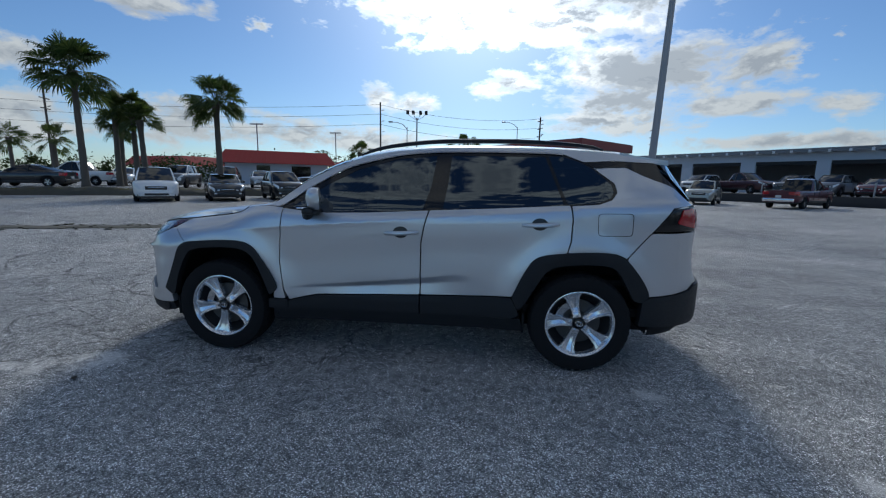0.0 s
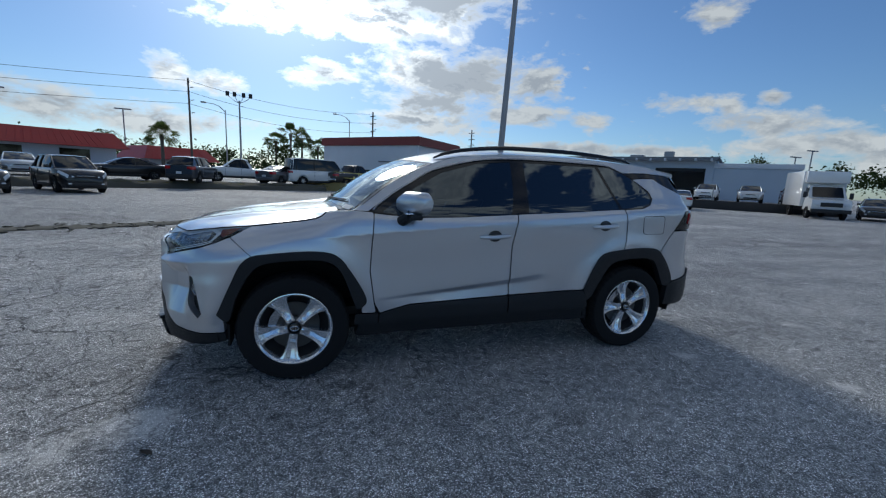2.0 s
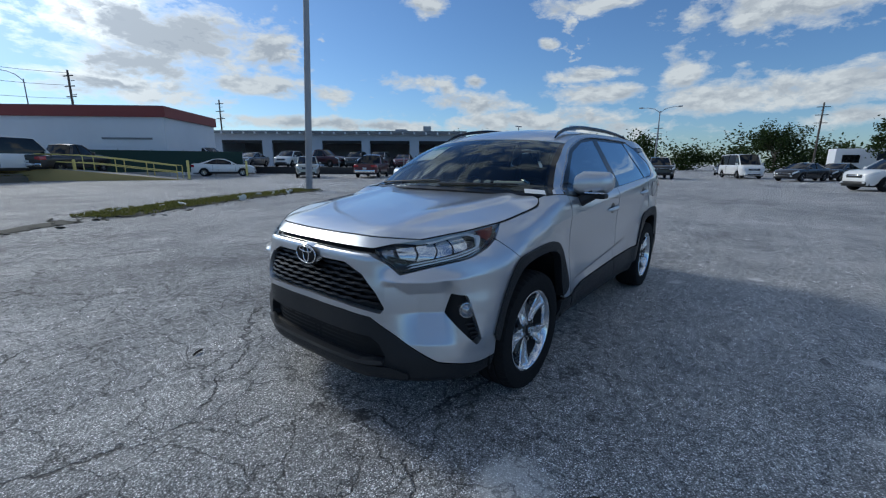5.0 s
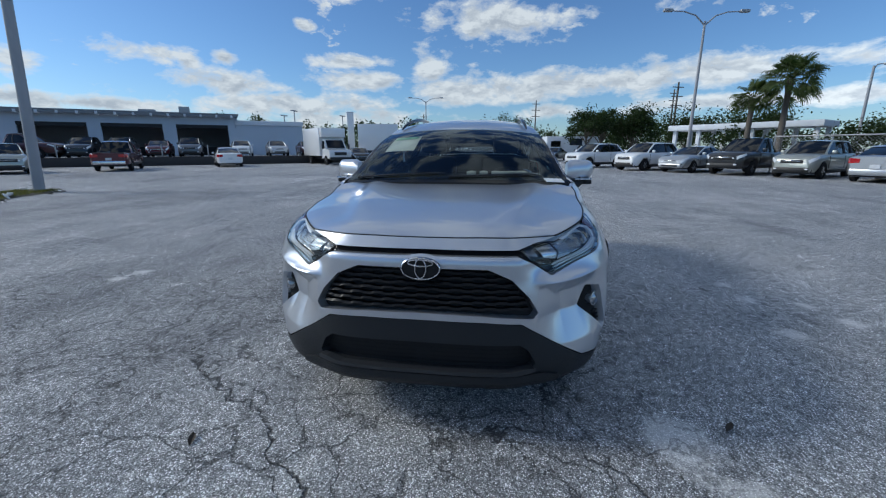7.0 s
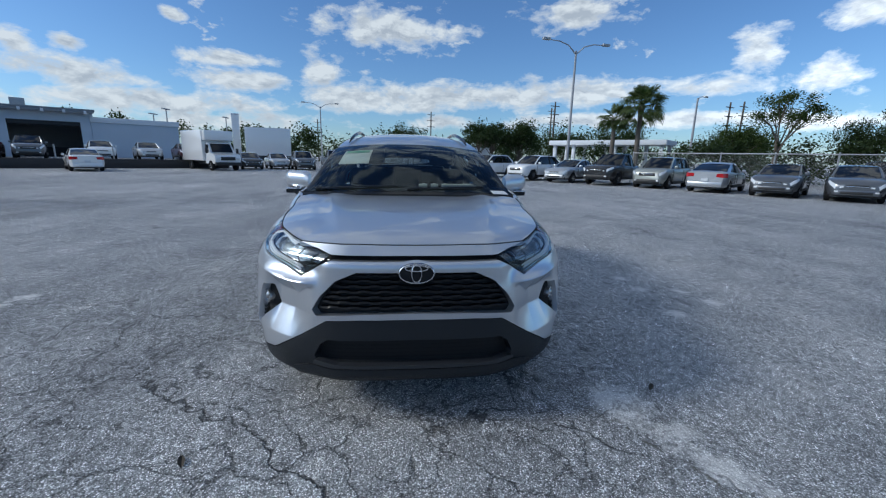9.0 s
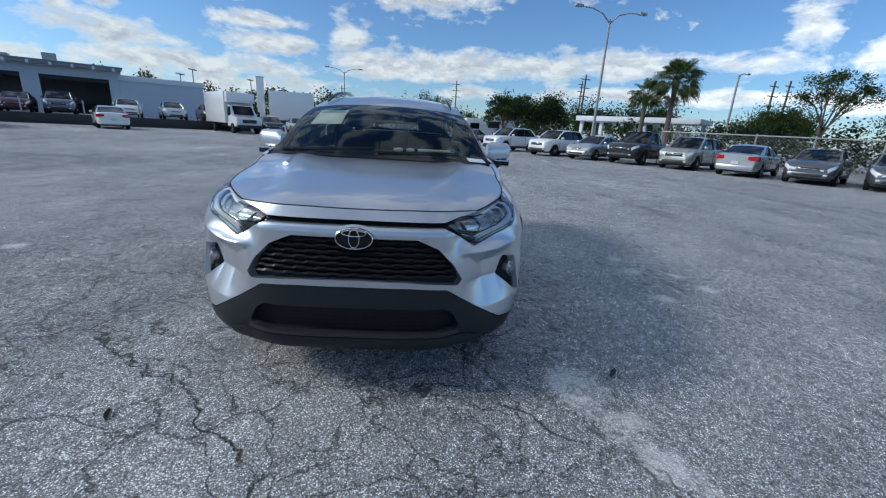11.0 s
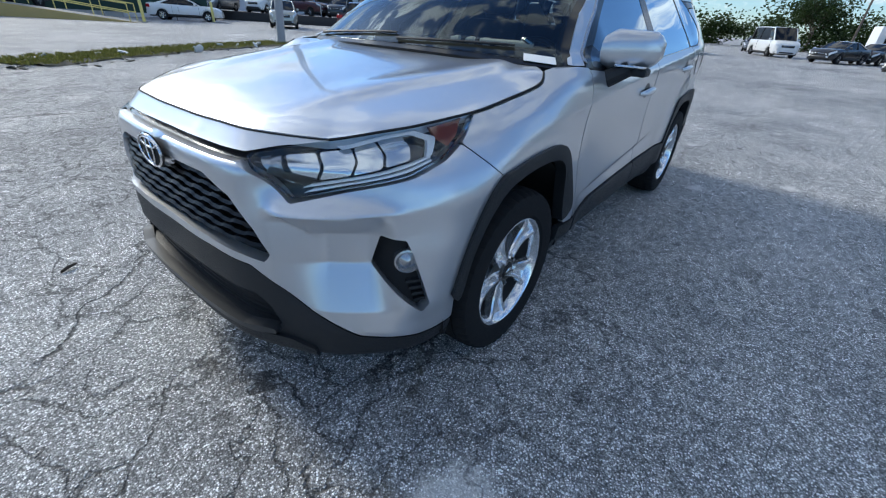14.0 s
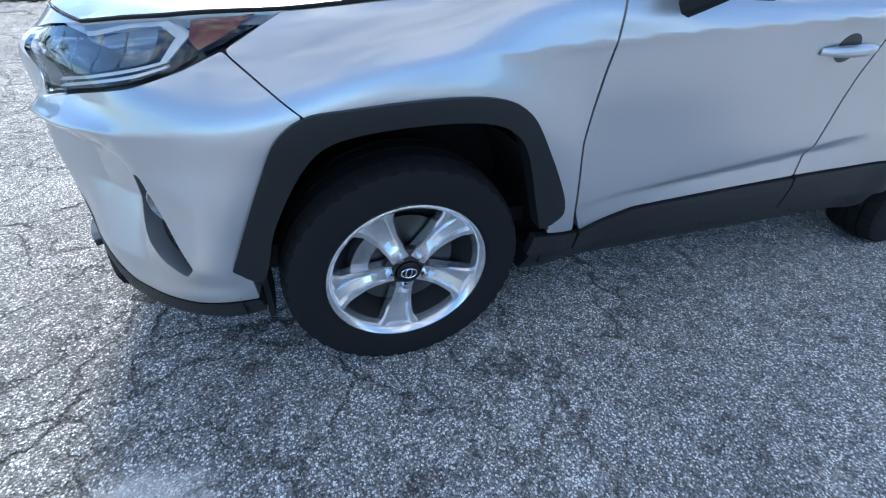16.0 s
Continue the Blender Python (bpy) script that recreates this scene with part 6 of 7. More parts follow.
tagged(part("utility_cabinet", box((-.5, -.4, 0), (.5, .4, .85), .03, pose(38.0, 20.8, 0, 0, 0, -57)), WALL_PAINT), "pale metal utility box at the end of a low wall", "cabinet")

# white trailer body and a round white column behind the trucks
m, n = frame_of((61.3, 22.9), (62.7, 16.7))
tr = thing("storage_trailer", "tall plain white box trailer behind parked cars", "trailer", m)
part("trailer_box", box((0, 0, 1.1), (n, 2.6, 5.2), .03), V_WHITE, tr)
part("chassis", box((.2, .3, .4), (n - .2, 2.3, 1.1)), V_TRIM, tr)
for k in range(2):
    part("wheel", tube([(n * .7 + k * 1.2, .1, .48), (n * .7 + k * 1.2, .5, .48)], .48, 20), RUBBER, tr)
col = thing("white_column", "tall slim white sign column rising behind the lot", "sign column", pose(66.3, 25.9, 0, 0, 0, 20))
part("shaft", box((-.55, -.55, 0), (.55, .55, 7.3), .05), V_WHITE, col)
part("cap", box((-.6, -.6, 7.3), (.6, .6, 7.45), .03), WALL_PAINT, col)

# ramp with yellow rails by the corner building
m, n = frame_of((-1.5, 34.8), (7.3, 29.4))
ramp = thing("access_ramp", "sloping concrete access ramp with sand-coloured sides", "ramp", m)
bm = bmesh.new()
P = np.array([[(0, y, 0), (0, y, .75), (n * .35, y, .72), (n, y, .02), (n, y, 0)] for y in (0, 1.8)])
add_grid(bm, P, closed_v=True)
for r in P:
    bm.faces.new([bm.verts.new(p) for p in r])
bmesh.ops.recalc_face_normals(bm, faces=bm.faces)
part("slope", bm, SAND_PAINT, ramp, "sand-painted concrete")
part("walking_surface", add_grid(bmesh.new(), np.array([[(0, y, .756), (n * .35, y, .726), (n, y, .026)] for y in (.1, 1.7)])), CONCRETE, ramp)
for y in (.15, 1.65):
    rail = thing("handrail", "yellow painted tubular steel handrail along a ramp", "handrail", m, "ramp rails")
    zs = spline([(0, .75), (n * .35, .72), (n, .02)])
    for h in (.45, .9):
        part("rail_bar", tube([(x, y, float(zs(x)) + h) for x in np.linspace(0, n * .98, 9)], .03, 6), YELLOW, rail)
    for x in np.linspace(0, n * .98, 7):
        part("rail_post", tube([(x, y, float(zs(x))), (x, y, float(zs(x)) + .9)], .028, 6), YELLOW, rail)
for x, y in ((7.9, 29.6), (2.6, 33.2), (13.6, 33.0)):
    b = thing("bollard", "yellow painted steel bollard standing in asphalt", "bollard", pose(x, y, 0), "yellow bollards")
    part("post", tube([(0, 0, 0), (0, 0, 1.25), (0, 0, 1.32)], [.085, .085, .05], 14), YELLOW, b)
    part("foot", tube([(0, 0, 0), (0, 0, .06)], .16, 14), CONCRETE, b)
m, n = frame_of((.2, 40.6), (14.0, 34.4))
scr = thing("green_screen_fence", "dark green windscreen mesh on a low fence", "fence", m)
part("mesh_screen", box((0, 0, .35), (n, .03, 2.05)), GREEN_MESH, scr)
for k in range(8):
    part("post", tube([(n * k / 7, .05, 0), (n * k / 7, .05, 2.15)], .035, 8), GALV, scr)


# chain-link fence behind the row, with its wire net as fine crossing wires
def chain_net(n, h, step=.16):
    bm = bmesh.new()
    cnt = int((n + h) / step)
    for k in range(cnt):
        for d in (0, 1):
            x0 = k * step - (h if d == 0 else 0)
            a, b = (x0, 0.0), (x0 + h, h)
            if d:
                a, b = (x0, 0.0), (x0 - h, h)
            (ax, az), (bx, bz) = a, b
            for _ in (0,):
                if min(ax, bx) < 0 or max(ax, bx) > n:
                    continue
            w = .004
            v = [bm.verts.new(p) for p in ((ax - w, 0, az + .03), (ax + w, 0, az + .03), (bx + w, 0, bz + .03), (bx - w, 0, bz + .03))]
            bm.faces.new(v)
    return bm


m, n = frame_of((22.6, -15.6), (8.5, -26.4))
fence = thing("chain_link_fence", "galvanised chain-link fence with a top rail behind parked cars", "fence", m)
part("wire_net", chain_net(n, 1.95), GALV, fence)
part("top_rail", tube([(0, 0, 2.0), (n, 0, 2.0)], .032, 8), GALV, fence)
for k in range(8):
    part("post", tube([(n * k / 7, .04, 0), (n * k / 7, .04, 2.1)], .038, 8), GALV, fence)
m, n = frame_of((42.5, -18.0), (34.5, -25.6))
pav = thing("open_shelter", "long open shelter with a flat white roof on square columns", "shelter", m)
part("roof_slab", box((-.5, -1.2, 3.05), (n + .5, 3.2, 3.55), .03), WALL_PAINT, pav)
for k in range(6):
    for y in (-.6, 2.6):
        part("column", box((n * k / 5 - .17, y - .17, 0), (n * k / 5 + .17, y + .17, 3.05), .02), WALL_PAINT, pav)
off = thing("site_office", "pale site office trailer far down the lot", "cabin", pose(74, -12, 0, 0, 0, 100))
part("cabin_body", box((-4.6, -1.6, .5), (4.6, 1.6, 3.4), .04), WALL_PAINT, off)
part("sign_board", box((-1.6, 1.6, 1.9), (.6, 1.68, 3.0)), V_NAVY, off)
part("window", box((2.2, 1.6, 1.6), (3.9, 1.66, 2.6)), V_GLASS, off)


# ---- poles, lamps and wires ----
def street_lamp(x, y, h, arms, label, turn=0, r=.11, rise=.5, reach=1.9):
    lamp = thing("street_lamp", label, "street lamp", pose(x, y, 0, 0, 0, turn), "lot lamps")
    part("pole", tube([(0, 0, 0), (0, 0, h)], [r, r * .6], 12), POLE_GREY, lamp)
    part("base", tube([(0, 0, 0), (0, 0, .25)], r * 1.9, 12), CONCRETE, lamp)
    for s in arms:
        arm = part("arm", tube([(0, 0, h - .25), (s * reach * .3, 0, h + rise * .6), (s * reach * .65, 0, h + rise), (s * reach, 0, h + rise * 1.05)], [.05, .045, .04, .035], 8), POLE_GREY, lamp)
        part("lamp_head", box((min(s * reach, s * (reach + .6)), -.13, h + rise * .95), (max(s * reach, s * (reach + .6)), .13, h + rise * 1.05 + .12), .04), GALV, arm)
    return lamp


pole = thing("light_pole", "tall weathered grey steel light pole in a grass island", "light pole", pose(7.44, 14.66, 0))
part("shaft", tube([(0, 0, 0), (0, -.45, 6), (0, -1.0, 13.5)], [.155, .13, .08], 16), POLE_GREY, pole)
part("base_plate", tube([(0, 0, 0), (0, 0, .09)], .26, 16), CONCRETE, pole)
street_lamp(27.2, -12.9, 9.3, (-1, 1), "tall grey double-armed lot lamp above the fence row", 100, .12, .55, 2.2)
street_lamp(66.8, 12.8, 9.0, (-1, 1), "far double-armed lot lamp", 100, .12, .5, 2.3)
street_lamp(35.5, -29.2, 7.7, (1,), "single-armed lamp among the trees behind the fence", -60, .14, .2, 1.4)
street_lamp(-10.8, 54.5, 8.6, (-1,), "far curved-arm street lamp", 10, .09, .6, 2.0)
street_lamp(5.2, 66.0, 10.2, (-1,), "far curved-arm street lamp behind the corner building", 10, .09, .6, 2.0)
for x, y, h in ((61.9, 35.6, 6.6), (62.7, 34.2, 7.4), (65.8, 27.1, 6.7), (-31, 51, 8.4), (-24, 62, 8.5)):
    l = thing("flood_lamp", "far slim pole with a cross arm of flat lot lights", "street lamp", pose(x, y, 0), "far flood lamps")
    part("pole", tube([(0, 0, 0), (0, 0, h)], .08, 8), POLE_GREY, l)
    part("lamp_bar", box((-.9, -.15, h), (.9, .15, h + .14)), POLE_GREY, l)
tower = thing("flood_light_tower", "slim pole crowned with four floodlights", "street lamp", pose(-8.4, 48.6, 0, 0, 0, 10))
part("pole", tube([(0, 0, 0), (0, 0, 9.0)], [.12, .08], 10), POLE_GREY, tower)
for s in (-1.15, -.45, .45, 1.15):
    arm = part("arm", tube([(0, 0, 8.7), (s * .5, 0, 9.0), (s, 0, 9.45)], .03, 6), POLE_GREY, tower)
    part("floodlight", box((s - .18, -.2, 9.4), (s + .18, .2, 9.85), .04, Matrix.Translation((0, 0, 0))), V_TRIM, arm)


def utility_pole(x, y, h, cross=True):
    p = thing("utility_pole", "tall wooden utility pole carrying wires", "utility pole", pose(x, y, 0, 0, 0, 20), "utility poles")
    part("pole", tube([(0, 0, 0), (0, 0, h)], [.15, .10], 10), WOOD, p)
    for k in range(3 if cross else 1):
        part("crossarm", box((-.05, -.8, h - .66 - k * 1.1), (.05, .8, h - .56 - k * 1.1)), WOOD, p)
    for k in range(3):
        part("insulator", tube([(.2, 0, h - 1.1 - k * 1.5), (.55, 0, h - 1.0 - k * 1.5)], .05, 6), GALV, p)
    return Vector((x, y, h))


ends = [utility_pole(-15.0, 56.0, 12.2), utility_pole(8.2, 60.9, 11.0), utility_pole(-75, 46, 12.0), utility_pole(26.8, 66.9, 10.5)]
for a, b in ((2, 0), (0, 1)):
    for dz in (.3, 1.6, 3.0):
        pa, pb = ends[a] - Vector((0, 0, dz)), ends[b] - Vector((0, 0, dz))
        pts = [tuple(pa.lerp(pb, t) - Vector((0, 0, 4 * t * (1 - t) * 1.0))) for t in np.linspace(0, 1, 13)]
        tagged(part("overhead_wire", tube(pts, .025, 4), DARK), "thin dark overhead wire between utility poles", "wire", "overhead wires")
for x, y, h in ((78, -6, 10), (70, -27, 10.5), (55, -22, 9.5), (45.9, -41.4, 9.0), (45.0, -42.5, 9.0), (92, 18, 9), (-49, 39, 11.3)):
    utility_pole(x, y, h)


# ---- plants ----
def leafy(name, c0, c1, rough=.6):
    m, n = material(name)
    rnd = n("NewGeometry").outputs["Random Per Island"]
    at = n("TexCoord").outputs["Object"]
    col = n.mix(rnd, c0, c1)
    col = n.mix(n.math("MULTIPLY", n.noise(at, .9, 3), .35), col, (.03, .04, .015))
    through_leaf = n("BsdfTranslucent", {"Color": n.mix(1.0, col, (1.3, 1.5, .7), "MULTIPLY")}).outputs[0]
    front = n("BsdfPrincipled", {"Base Color": col, "Roughness": rough, "Specular IOR Level": .12}).outputs[0]
    finish(n, n("MixShader", {0: .3, 1: front, 2: through_leaf}).outputs[0])
    return m


LEAF = leafy("tree_leaves", (.030, .052, .016), (.070, .095, .030))
LEAF_DARK = leafy("dark_leaves", (.022, .040, .018), (.048, .070, .028))
PALM_LEAF = leafy("palm_fronds", (.045, .075, .026), (.12, .145, .060))
GRASS = leafy("dry_grass", (.10, .105, .035), (.22, .19, .085))
BARK = plain("bark", (.12, .10, .08), rough=.95, grain=.3, scale=15, bump=.5, wear=.35)
PALM_BARK = plain("palm_bark", (.12, .105, .088), rough=.95, grain=.3, scale=20, bump=.6, wear=.35)
SOIL = plain("dry_soil", (.095, .09, .072), rough=.95, grain=.35, scale=30, bump=.6, wear=.4)


def add_leaf(bm, p, d, up, length, width):
    """One folded leaf blade."""
    side = d.cross(up)
    if side.length < 1e-4:
        side = d.orthogonal()
    side.normalize()
    a, b, c, e = p, p + d * length * .5 + side * width, p + d * length, p + d * length * .5 - side * width
    v = [bm.verts.new(q) for q in (a, b, c, e)]
    bm.faces.new(v)


def build_palm(x, y, h, r, seed, label, fronds=42, lean=0.0):
    rnd = random.Random(seed)
    palm = thing("palm_tree", label, "palm tree", pose(x, y, 0, 0, 0, rnd.uniform(0, 360)), "palms")
    top = Vector((lean * h, 0, h - r * .55))
    pts, rad = [], []
    for k in range(15):
        t = k / 14
        pts.append((lean * h * t * t, 0, top.z * t))
        rad.append(.21 * (1 - .30 * t) * (1 + .10 * (k % 2)) + (.10 * (1 - t * 8) if t < .12 else 0) + (.13 * max(0, (t - .82) / .18)))
    part("trunk", tube(pts, rad, 12), PALM_BARK, palm)
    bm, bs = bmesh.new(), bmesh.new()
    for k in range(fronds):
        az = k * 2.39996 + rnd.uniform(-.2, .2)
        el = math.radians(rnd.uniform(-12, 85) if k % 4 else rnd.uniform(-50, -5))
        d = Vector((math.cos(az) * math.cos(el), math.sin(az) * math.cos(el), math.sin(el)))
        ln = r * rnd.uniform(.38, .60)
        p0 = top + d * .12
        p1 = p0 + d * ln + Vector((0, 0, -.14 * ln))
        add_tube(bs, [p0, (p0 + p1) / 2 + Vector((0, 0, .06)), p1], [.026, .020, .012], 4)
        d = (d + Vector((0, 0, -.35))).normalized()
        side = d.cross(Vector((0, 0, 1)))
        side.normalize()
        nor = side.cross(d)
        roll = rnd.uniform(-.6, .6)
        side, nor = side * math.cos(roll) + nor * math.sin(roll), nor * math.cos(roll) - side * math.sin(roll)
        for j in range(23):
            a = math.radians(-128 + 256 * j / 22) + rnd.uniform(-.04, .04)
            w = (d * math.cos(a) + side * math.sin(a) + nor * .22 * abs(math.sin(a))).normalized()
            ll = r * rnd.uniform(.36, .46) * (1 - .28 * abs(math.sin(a / 2)) ** 2)
            mid = p1 + w * ll * .55
            far = mid + w * ll * .28 + Vector((0, 0, -ll * .10))
            tip = far + w * ll * .10 + Vector((0, 0, -ll * rnd.uniform(.12, .30)))
            s = w.cross(nor).normalized() * (.021 * r)
            v = [bm.verts.new(q) for q in (p1, mid + s, far + s * .6, tip, far - s * .6, mid - s)]
            bm.faces.new((v[0], v[1], v[5]))
            bm.faces.new((v[1], v[2], v[4], v[5]))
            bm.faces.new((v[2], v[3], v[4]))
    part("leaf_base", bs, PALM_LEAF, palm)
    tagged(part("crown", bm, PALM_LEAF, palm), "fan-shaped fronds")
    return palm


def build_feather_palm(x, y, h, r, seed):
    rnd = random.Random(seed)
    palm = thing("date_palm", "small far palm with arching feathered fronds", "palm tree", pose(x, y, 0), "palms")
    part("trunk", tube([(0, 0, 0), (0, 0, h * .6), (0, 0, h - r * .3)], [.22, .17, .18], 10), PALM_BARK, palm)
    bm = bmesh.new()
    for k in range(26):
        az, el = k * 2.4, rnd.uniform(-.1, 1.2)
        d = Vector((math.cos(az) * math.cos(el), math.sin(az) * math.cos(el), math.sin(el)))
        prev = Vector((0, 0, h - r * .3))
        for j in range(8):
            t = (j + 1) / 8
            p = Vector((0, 0, h - r * .3)) + d * r * t + Vector((0, 0, -.75 * r * t * t))
            for s in (-1, 1):
                w = d.cross(Vector((0, 0, 1))).normalized() * s
                add_leaf(bm, prev, (w + d * .6 + Vector((0, 0, -.3))).normalized(), Vector((0, 0, 1)), r * .34, .05)
            prev = p
    part("crown", bm, PALM_LEAF, palm)


def build_tree(x, y, h, r, seed, label, mat=None, leaves=2600, thin=.5, crown_low=.35, leaf=.26, limbs=15):
    """A broadleaf tree: tapered trunk, limbs, and leaves gathered in ragged clumps at the limb ends."""
    leaves, leaf = int(leaves * 1.9), leaf * .72
    rnd = random.Random(seed)
    tree = thing("tree", label, "tree", pose(x, y, 0, 0, 0, rnd.uniform(0, 360)), "broadleaf trees")
    bw = tube([(0, 0, 0), (.1, .05, h * .25), (.05, -.05, h * .5)], [.035 * h, .027 * h, .016 * h], 9)
    ends = []
    for k in range(limbs):
        az = k * 2.4 + rnd.uniform(-.3, .3)
        t = rnd.uniform(0, 1)
        el = rnd.uniform(.15, 1.35)
        start = Vector((.05, 0, h * (crown_low * .75 + .25 * t)))
        d = Vector((math.cos(az) * math.cos(el), math.sin(az) * math.cos(el), math.sin(el)))
        end = Vector((0, 0, h * (crown_low + (1 - crown_low) * .45))) + Vector((d.x * r * rnd.uniform(.6, .95), d.y * r * rnd.uniform(.6, .95), d.z * h * (1 - crown_low) * .5 - h * .06 * rnd.random()))
        mid = start.lerp(end, .5) + Vector((rnd.uniform(-.2, .2), rnd.uniform(-.2, .2), rnd.uniform(0, .4)))
        add_tube(bw, [start, mid, end], [.011 * h, .007 * h, .002 * h], 5)
        ends += [end, mid.lerp(end, .5)]
        for _ in range(2):
            e2 = end + Vector((rnd.gauss(0, 1), rnd.gauss(0, 1), rnd.gauss(.2, .7))) * r * .22
            add_tube(bw, [mid, e2], [.005 * h, .002 * h], 4)
            ends.append(e2)
    part("trunk", bw, BARK, tree)
    bm = bmesh.new()
    sizes = [rnd.uniform(.5, 1.15) for _ in ends]
    for _ in range(leaves):
        i = rnd.randrange(len(ends))
        q = Vector((rnd.gauss(0, 1), rnd.gauss(0, 1), rnd.gauss(0, .7)))
        p = ends[i] + q * r * .155 * sizes[i] * thin * 2
        d = Vector((rnd.gauss(0, 1), rnd.gauss(0, 1), rnd.gauss(-.2, .6))).normalized()
        add_leaf(bm, p, d, Vector((rnd.gauss(0, 1), rnd.gauss(0, 1), 1)).normalized(), leaf * rnd.uniform(.7, 1.4), leaf * .34)
    part("crown", bm, mat or LEAF, tree)
    return tree


build_palm(-25.4, 20.6, 9.2, 2.7, 1, "tall fan palm with a shaggy crown in the planted strip", 48)
build_palm(-17.9, 23.4, 7.6, 2.3, 2, "shorter fan palm with a thick trunk in the planted strip", 46)
for i, (x, y, h) in enumerate(((-27.6, 25.4, 7.0), (-26.2, 25.6, 7.3), (-25.0, 25.0, 6.3), (-28.4, 26.6, 6.2))):
    build_palm(x, y, h, 1.8, 10 + i, "dark fan palm in a tight clump of palms", 34, .02 * (i - 1))
build_palm(-49.5, 35.3, 6.2, 2.2, 20, "far fan palm at the edge of the lot", 24)
build_palm(-36.5, 28.5, 5.2, 1.8, 21, "far small fan palm at the edge of the lot", 24)
build_palm(28.7, -19.4, 7.1, 2.2, 22, "fan palm beside the open shelter", 48)
build_palm(29.9, -17.9, 5.7, 1.6, 23, "shorter fan palm beside the open shelter", 36)
for i, (x, y, h) in enumerate(((-6.5, 76, 8.2), (-4.0, 74, 9.4), (-2.2, 77, 9.0), (.5, 75, 7.6), (-21, 66, 7.2))):
    build_palm(x, y, h, 2.6, 30 + i, "far fan palm behind the car rows", 22)
for i, (x, y, h) in enumerate(((-22.5, 52.5, 5.0), (-17.0, 52.0, 5.6), (-29, 60, 5.2))):
    build_feather_palm(x, y, h, 2.3, 50 + i)
build_tree(25.0, -28.5, 6.7, 3.0, 60, "slender tree with an airy broken crown behind the fence", LEAF, 2600, .40, .36, .19, 8)
build_tree(62.5, -19.3, 6.3, 3.5, 61, "dense dark round-crowned tree far behind the row", LEAF_DARK, 3600, .75, .12, .42)
build_tree(62.0, -12.5, 6.3, 3.2, 62, "far tree with an airy crown", LEAF_DARK, 2600, .5, .25, .40)
build_tree(70.0, -16.5, 7.4, 3.9, 63, "tall far tree with a ragged open crown", LEAF_DARK, 3000, .5, .25, .42)
build_tree(82.0, -1.5, 6.6, 3.8, 64, "far tree with a dark ragged crown", LEAF_DARK, 2200, .55, .2, .42)
build_tree(17.5, -31.5, 4.2, 2.6, 65, "leafy tree behind the chain-link fence", LEAF_DARK, 7000, .5, .1, .17)
build_tree(22.5, -34.0, 4.4, 2.8, 66, "leafy tree behind the chain-link fence", LEAF_DARK, 7000, .5, .1, .17)
build_tree(10.0, -34.0, 9.0, 4.0, 67, "tall leafy tree at the edge of the lot", LEAF_DARK, 3000, .6, .2, .28)
build_tree(45.0, -27.0, 5.0, 4.0, 68, "broad leafy tree behind the open shelter", LEAF_DARK, 3000, .6, .15, .36)
build_tree(52.0, -22.5, 4.8, 3.8, 69, "broad leafy tree behind the open shelter", LEAF_DARK, 3000, .6, .15, .36)
build_tree(34.0, -33.0, 4.6, 3.4, 70, "pale blossoming bushy tree behind the fence", LEAF, 5200, .5, .1, .22)
build_tree(40.0, -38.0, 4.8, 4.0, 71, "bushy tree behind the fence", LEAF_DARK, 5200, .5, .1, .26)


def woods(label, spots, seed, mat, leaf=.5, per=420):
    """A far belt of trees and bushes, as one ragged mass of leaf clumps."""
    rnd = random.Random(seed)
    bm = bmesh.new()
    for x, y, h, r in spots:
        clumps = [(x + rnd.gauss(0, r * .45), y + rnd.gauss(0, r * .45), h * rnd.uniform(.15, .92), r * rnd.uniform(.22, .5)) for _ in range(11)]
        for _ in range(per):
            cx, cy, cz, cr = rnd.choice(clumps)
            p = Vector((cx + rnd.gauss(0, cr * .5), cy + rnd.gauss(0, cr * .5), max(.1, cz + rnd.gauss(0, cr * .42))))
            d = Vector((rnd.gauss(0, 1), rnd.gauss(0, 1), rnd.gauss(0, .6))).normalized()
            add_leaf(bm, p, d, Vector((rnd.gauss(0, 1), rnd.gauss(0, 1), 1)).normalized(), leaf * rnd.uniform(.7, 1.5), leaf * .38)
    return tagged(part("far_trees", bm, mat), label, "trees", kind="stuff")


rnd = random.Random(5)
woods("far belt of dark trees along the lot's end", [(88 + rnd.uniform(-6, 10), y, rnd.uniform(4.0, 7.0), 4.5) for y in range(-34, 40, 4)], 6, LEAF_DARK, .45, 1300)
woods("belt of green bushes and trees behind the chain-link fence", [(37 - 2.15 * k + rnd.uniform(-1, 1), -14.0 - 1.55 * k - 7.5 + rnd.uniform(-1, 1), rnd.uniform(2.0, 3.4), 2.2) for k in range(16)], 7, LEAF_DARK, .22, 1500)
woods("far belt of trees behind the palms and red roofs", [(x, 82 + rnd.uniform(-6, 8), rnd.uniform(4, 6.5), 5.0) for x in range(-60, 12, 5)], 8, LEAF_DARK, .45, 1100)
woods("far dark bushes beyond the planted strip", [(-60 + k * 3.5, 44 + k * .8 + rnd.uniform(-2, 2), rnd.uniform(2.5, 4.0), 3.0) for k in range(9)], 9, LEAF_DARK, .32, 900)
woods("tree tops behind the workshop roof", [(46 + k * 3.2, 62 - k * 4.5, rnd.uniform(6.2, 7.6), 2.6) for k in (1, 4, 5)], 11, LEAF_DARK, .30, 800)


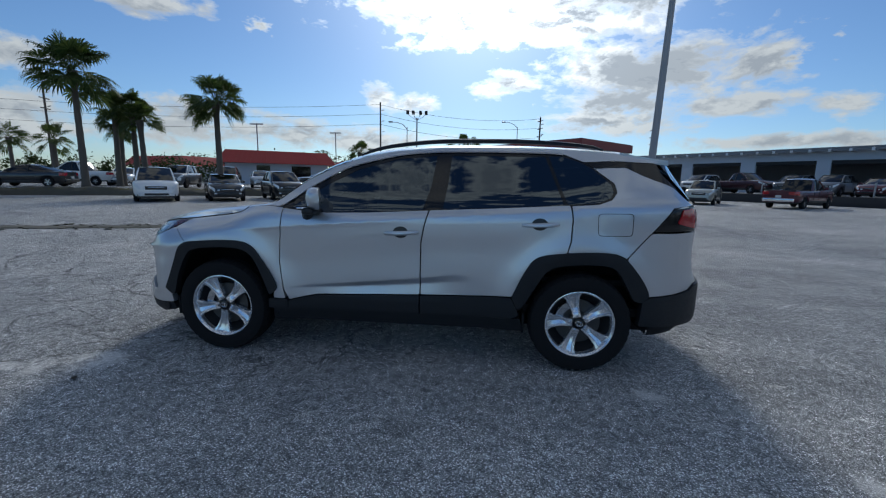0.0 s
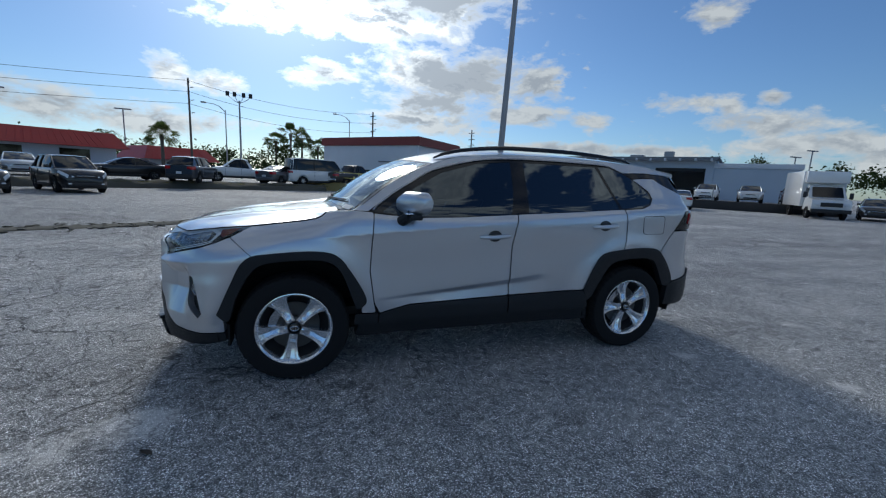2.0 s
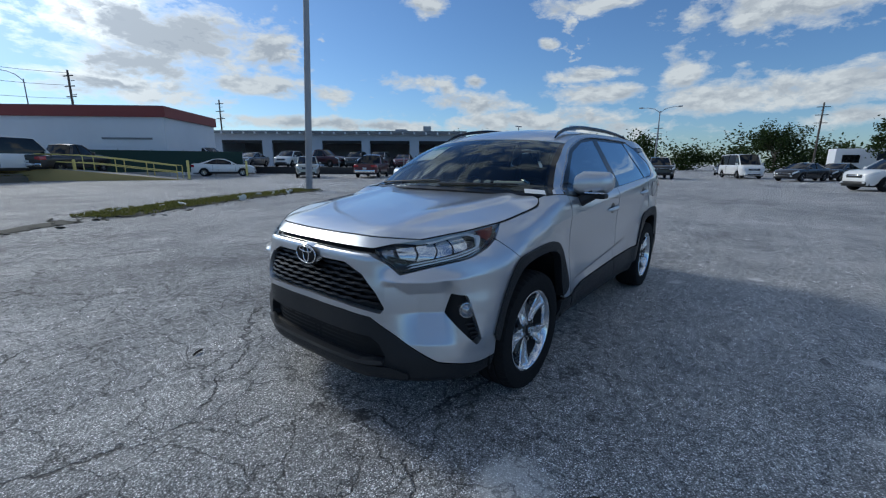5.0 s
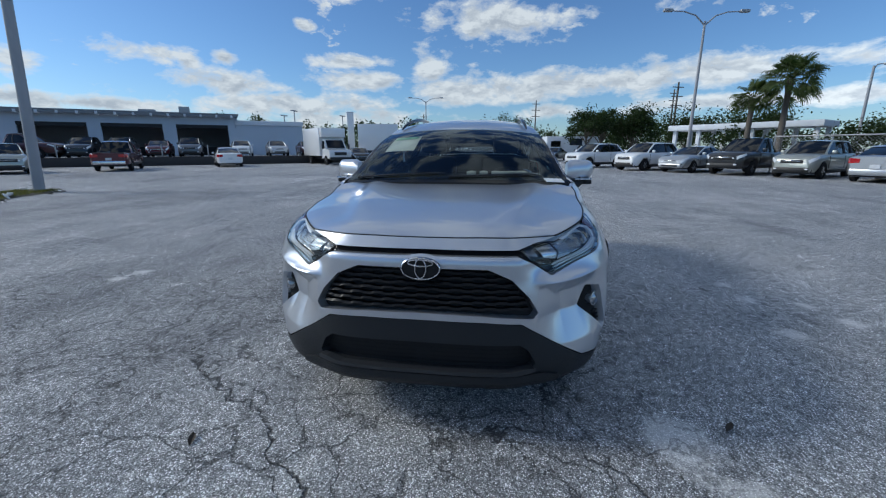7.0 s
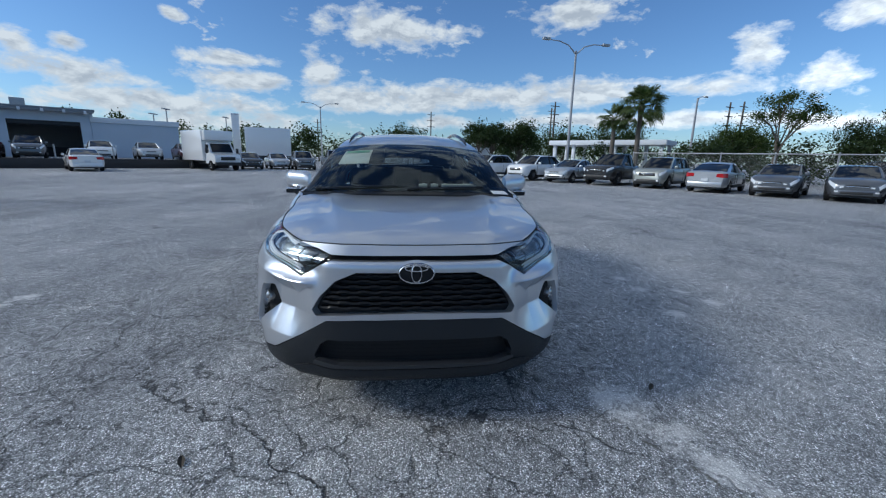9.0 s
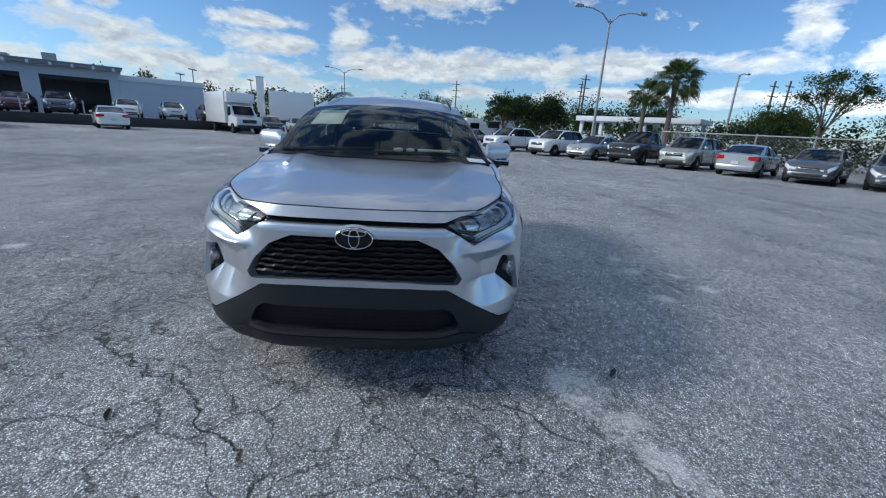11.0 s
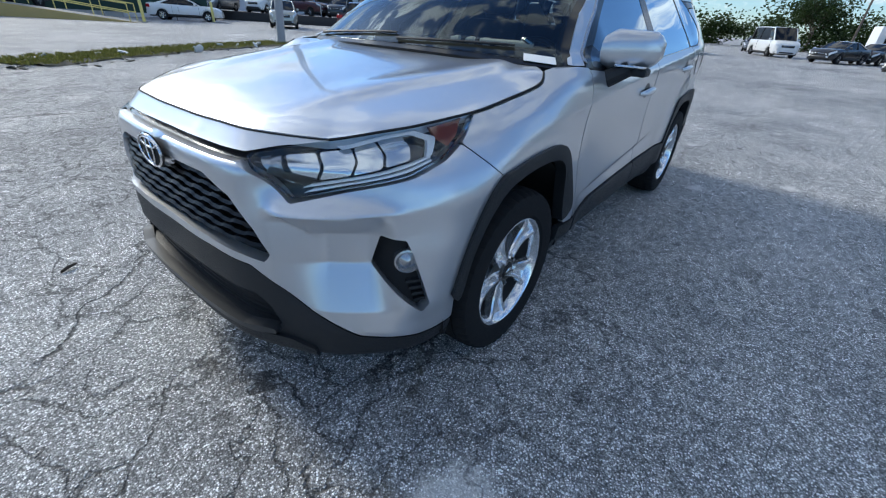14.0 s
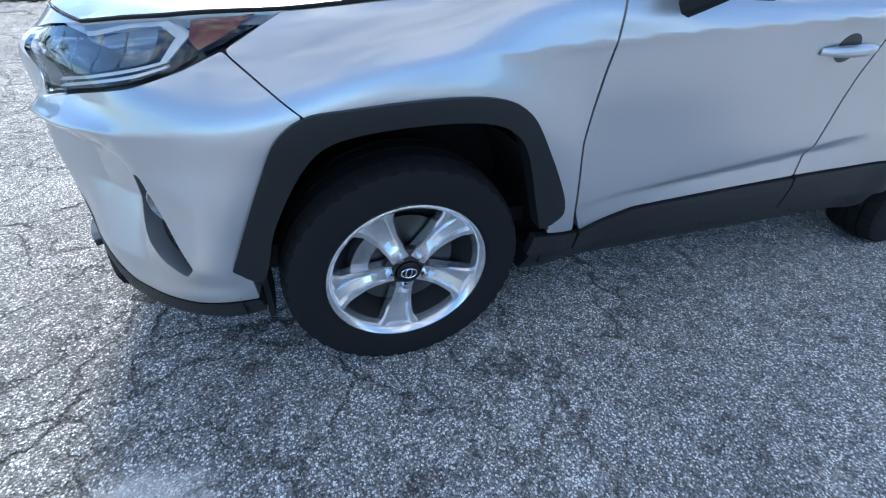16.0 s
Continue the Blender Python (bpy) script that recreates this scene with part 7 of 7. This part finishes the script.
# planted strip and grass island: low mounds of dry soil with tufts
def strip_of_ground(name, line, half, height, seed, label, tufts, stones=0):
    rnd = random.Random(seed)
    pts = [Vector((*p, 0)) for p in line]
    rows, spots = [], []
    for a, b in zip(pts, pts[1:]):
        d = (b - a)
        side = Vector((-d.y, d.x, 0)).normalized()
        steps = max(2, int(d.length / .5))
        for k in range(steps):
            c = a + d * k / steps
            w = half * rnd.uniform(.8, 1.15)
            rows.append([tuple(c + side * w * s + Vector((rnd.uniform(-.08, .08), rnd.uniform(-.08, .08), (height * q * rnd.uniform(.7, 1.3)) if q else -.03))) for s, q in ((-1, 0), (-.82, .5), (-.4, 1), (.1, 1), (.5, .9), (.85, .5), (1, 0))])
            spots.append((c, side, w))
    bed = tagged(part(name, add_grid(bmesh.new(), np.array(rows), flip=True), SOIL), label, "planting bed", kind="structure")
    bm = bmesh.new()
    for _ in range(tufts):
        c, side, w = rnd.choice(spots)
        p = c + side * w * rnd.uniform(-.85, .85) + Vector((rnd.uniform(-.3, .3), rnd.uniform(-.3, .3), height * .8))
        for _ in range(6):
            d = Vector((rnd.gauss(0, .6), rnd.gauss(0, .6), 1)).normalized()
            add_leaf(bm, p + Vector((rnd.uniform(-.06, .06), rnd.uniform(-.06, .06), 0)), d, Vector((rnd.gauss(0, 1), rnd.gauss(0, 1), .1)).normalized(), rnd.uniform(.03, .09), .012)
    if tufts:
        tagged(part("grass", bm, GRASS), "short dry grass tufts on bare soil", "grass", kind="stuff")
    else:
        bm.free()
    if stones:
        bm = bmesh.new()
        for _ in range(stones):
            c, side, w = rnd.choice(spots)
            p = c + side * w * rnd.uniform(-1.25, 1.25) + Vector((rnd.uniform(-.4, .4), rnd.uniform(-.4, .4), .02))
            q = rnd.uniform(.02, .07)
            bmesh.ops.create_icosphere(bm, subdivisions=1, radius=1, matrix=Matrix.Translation(p) @ Euler((rnd.uniform(-.3, .3), rnd.uniform(-.3, .3), rnd.random() * 3)).to_matrix().to_4x4() @ Matrix.Diagonal((q * 1.6, q, q * .3, 1)))
        tagged(part("rubble", bm, SOIL), "loose broken pieces of asphalt and stone", "rubble", kind="stuff")
    return bed


strip_of_ground("grass_island", [(-1.0, 10.3), (2.5, 12.6), (5.2, 13.9), (7.9, 15.0)], .66, .06, 21, "narrow island of soil and dry grass with a light pole", 1900, 220)
strip_of_ground("dirt_edge", [(-13.0, 4.4), (-7.6, 6.2), (-5.0, 7.7), (-2.6, 9.2), (-1.2, 10.2)], .34, .028, 22, "low line of dirt and broken asphalt across the lot", 0, 260)
strip_of_ground("planting_strip", [(-42, 11), (-27, 19.2), (-18, 24.0), (-11, 27.8), (-3.5, 31.4), (.4, 32.7)], 1.0, .46, 23, "long planted strip of soil and grass between car rows", 2600, 120)
bm = bmesh.new()
rnd = random.Random(77)
for k in range(14):
    t = rnd.random()
    p = Vector((-.4 + 8.0 * t, 10.8 + 4.1 * t, .085)) + Vector((rnd.uniform(-.2, .2), rnd.uniform(-.5, .3), 0))
    q = rnd.uniform(.05, .13)
    bmesh.ops.create_icosphere(bm, subdivisions=1, radius=1, matrix=Matrix.Translation(p) @ Euler((rnd.random(), rnd.random(), rnd.random() * 3)).to_matrix().to_4x4() @ Matrix.Diagonal((q * 1.5, q, q * .35, 1)))
tagged(part("litter", bm, PAPER), "scraps of white litter in dry grass", "litter", kind="stuff")


DEAD_LEAF = plain("dead_leaf", (.055, .045, .035), rough=.9, wear=.3)
for x, y, a in ((-2.455, 1.09, 25), (-2.0, -1.51, -40)):
    bm = bmesh.new()
    P = np.array([[(.045 * u, .016 * w * (1 - u * u), .006 + .010 * abs(w) + .004 * u) for w in (-1, 0, 1)] for u in np.linspace(-.95, .95, 7)])
    add_grid(bm, P)
    ob = tagged(part("dry_leaf", bm, DEAD_LEAF), "curled dry brown leaf lying on asphalt", "leaf", "fallen leaves")
    ob.matrix_basis = pose(x, y, 0, 0, 0, a)
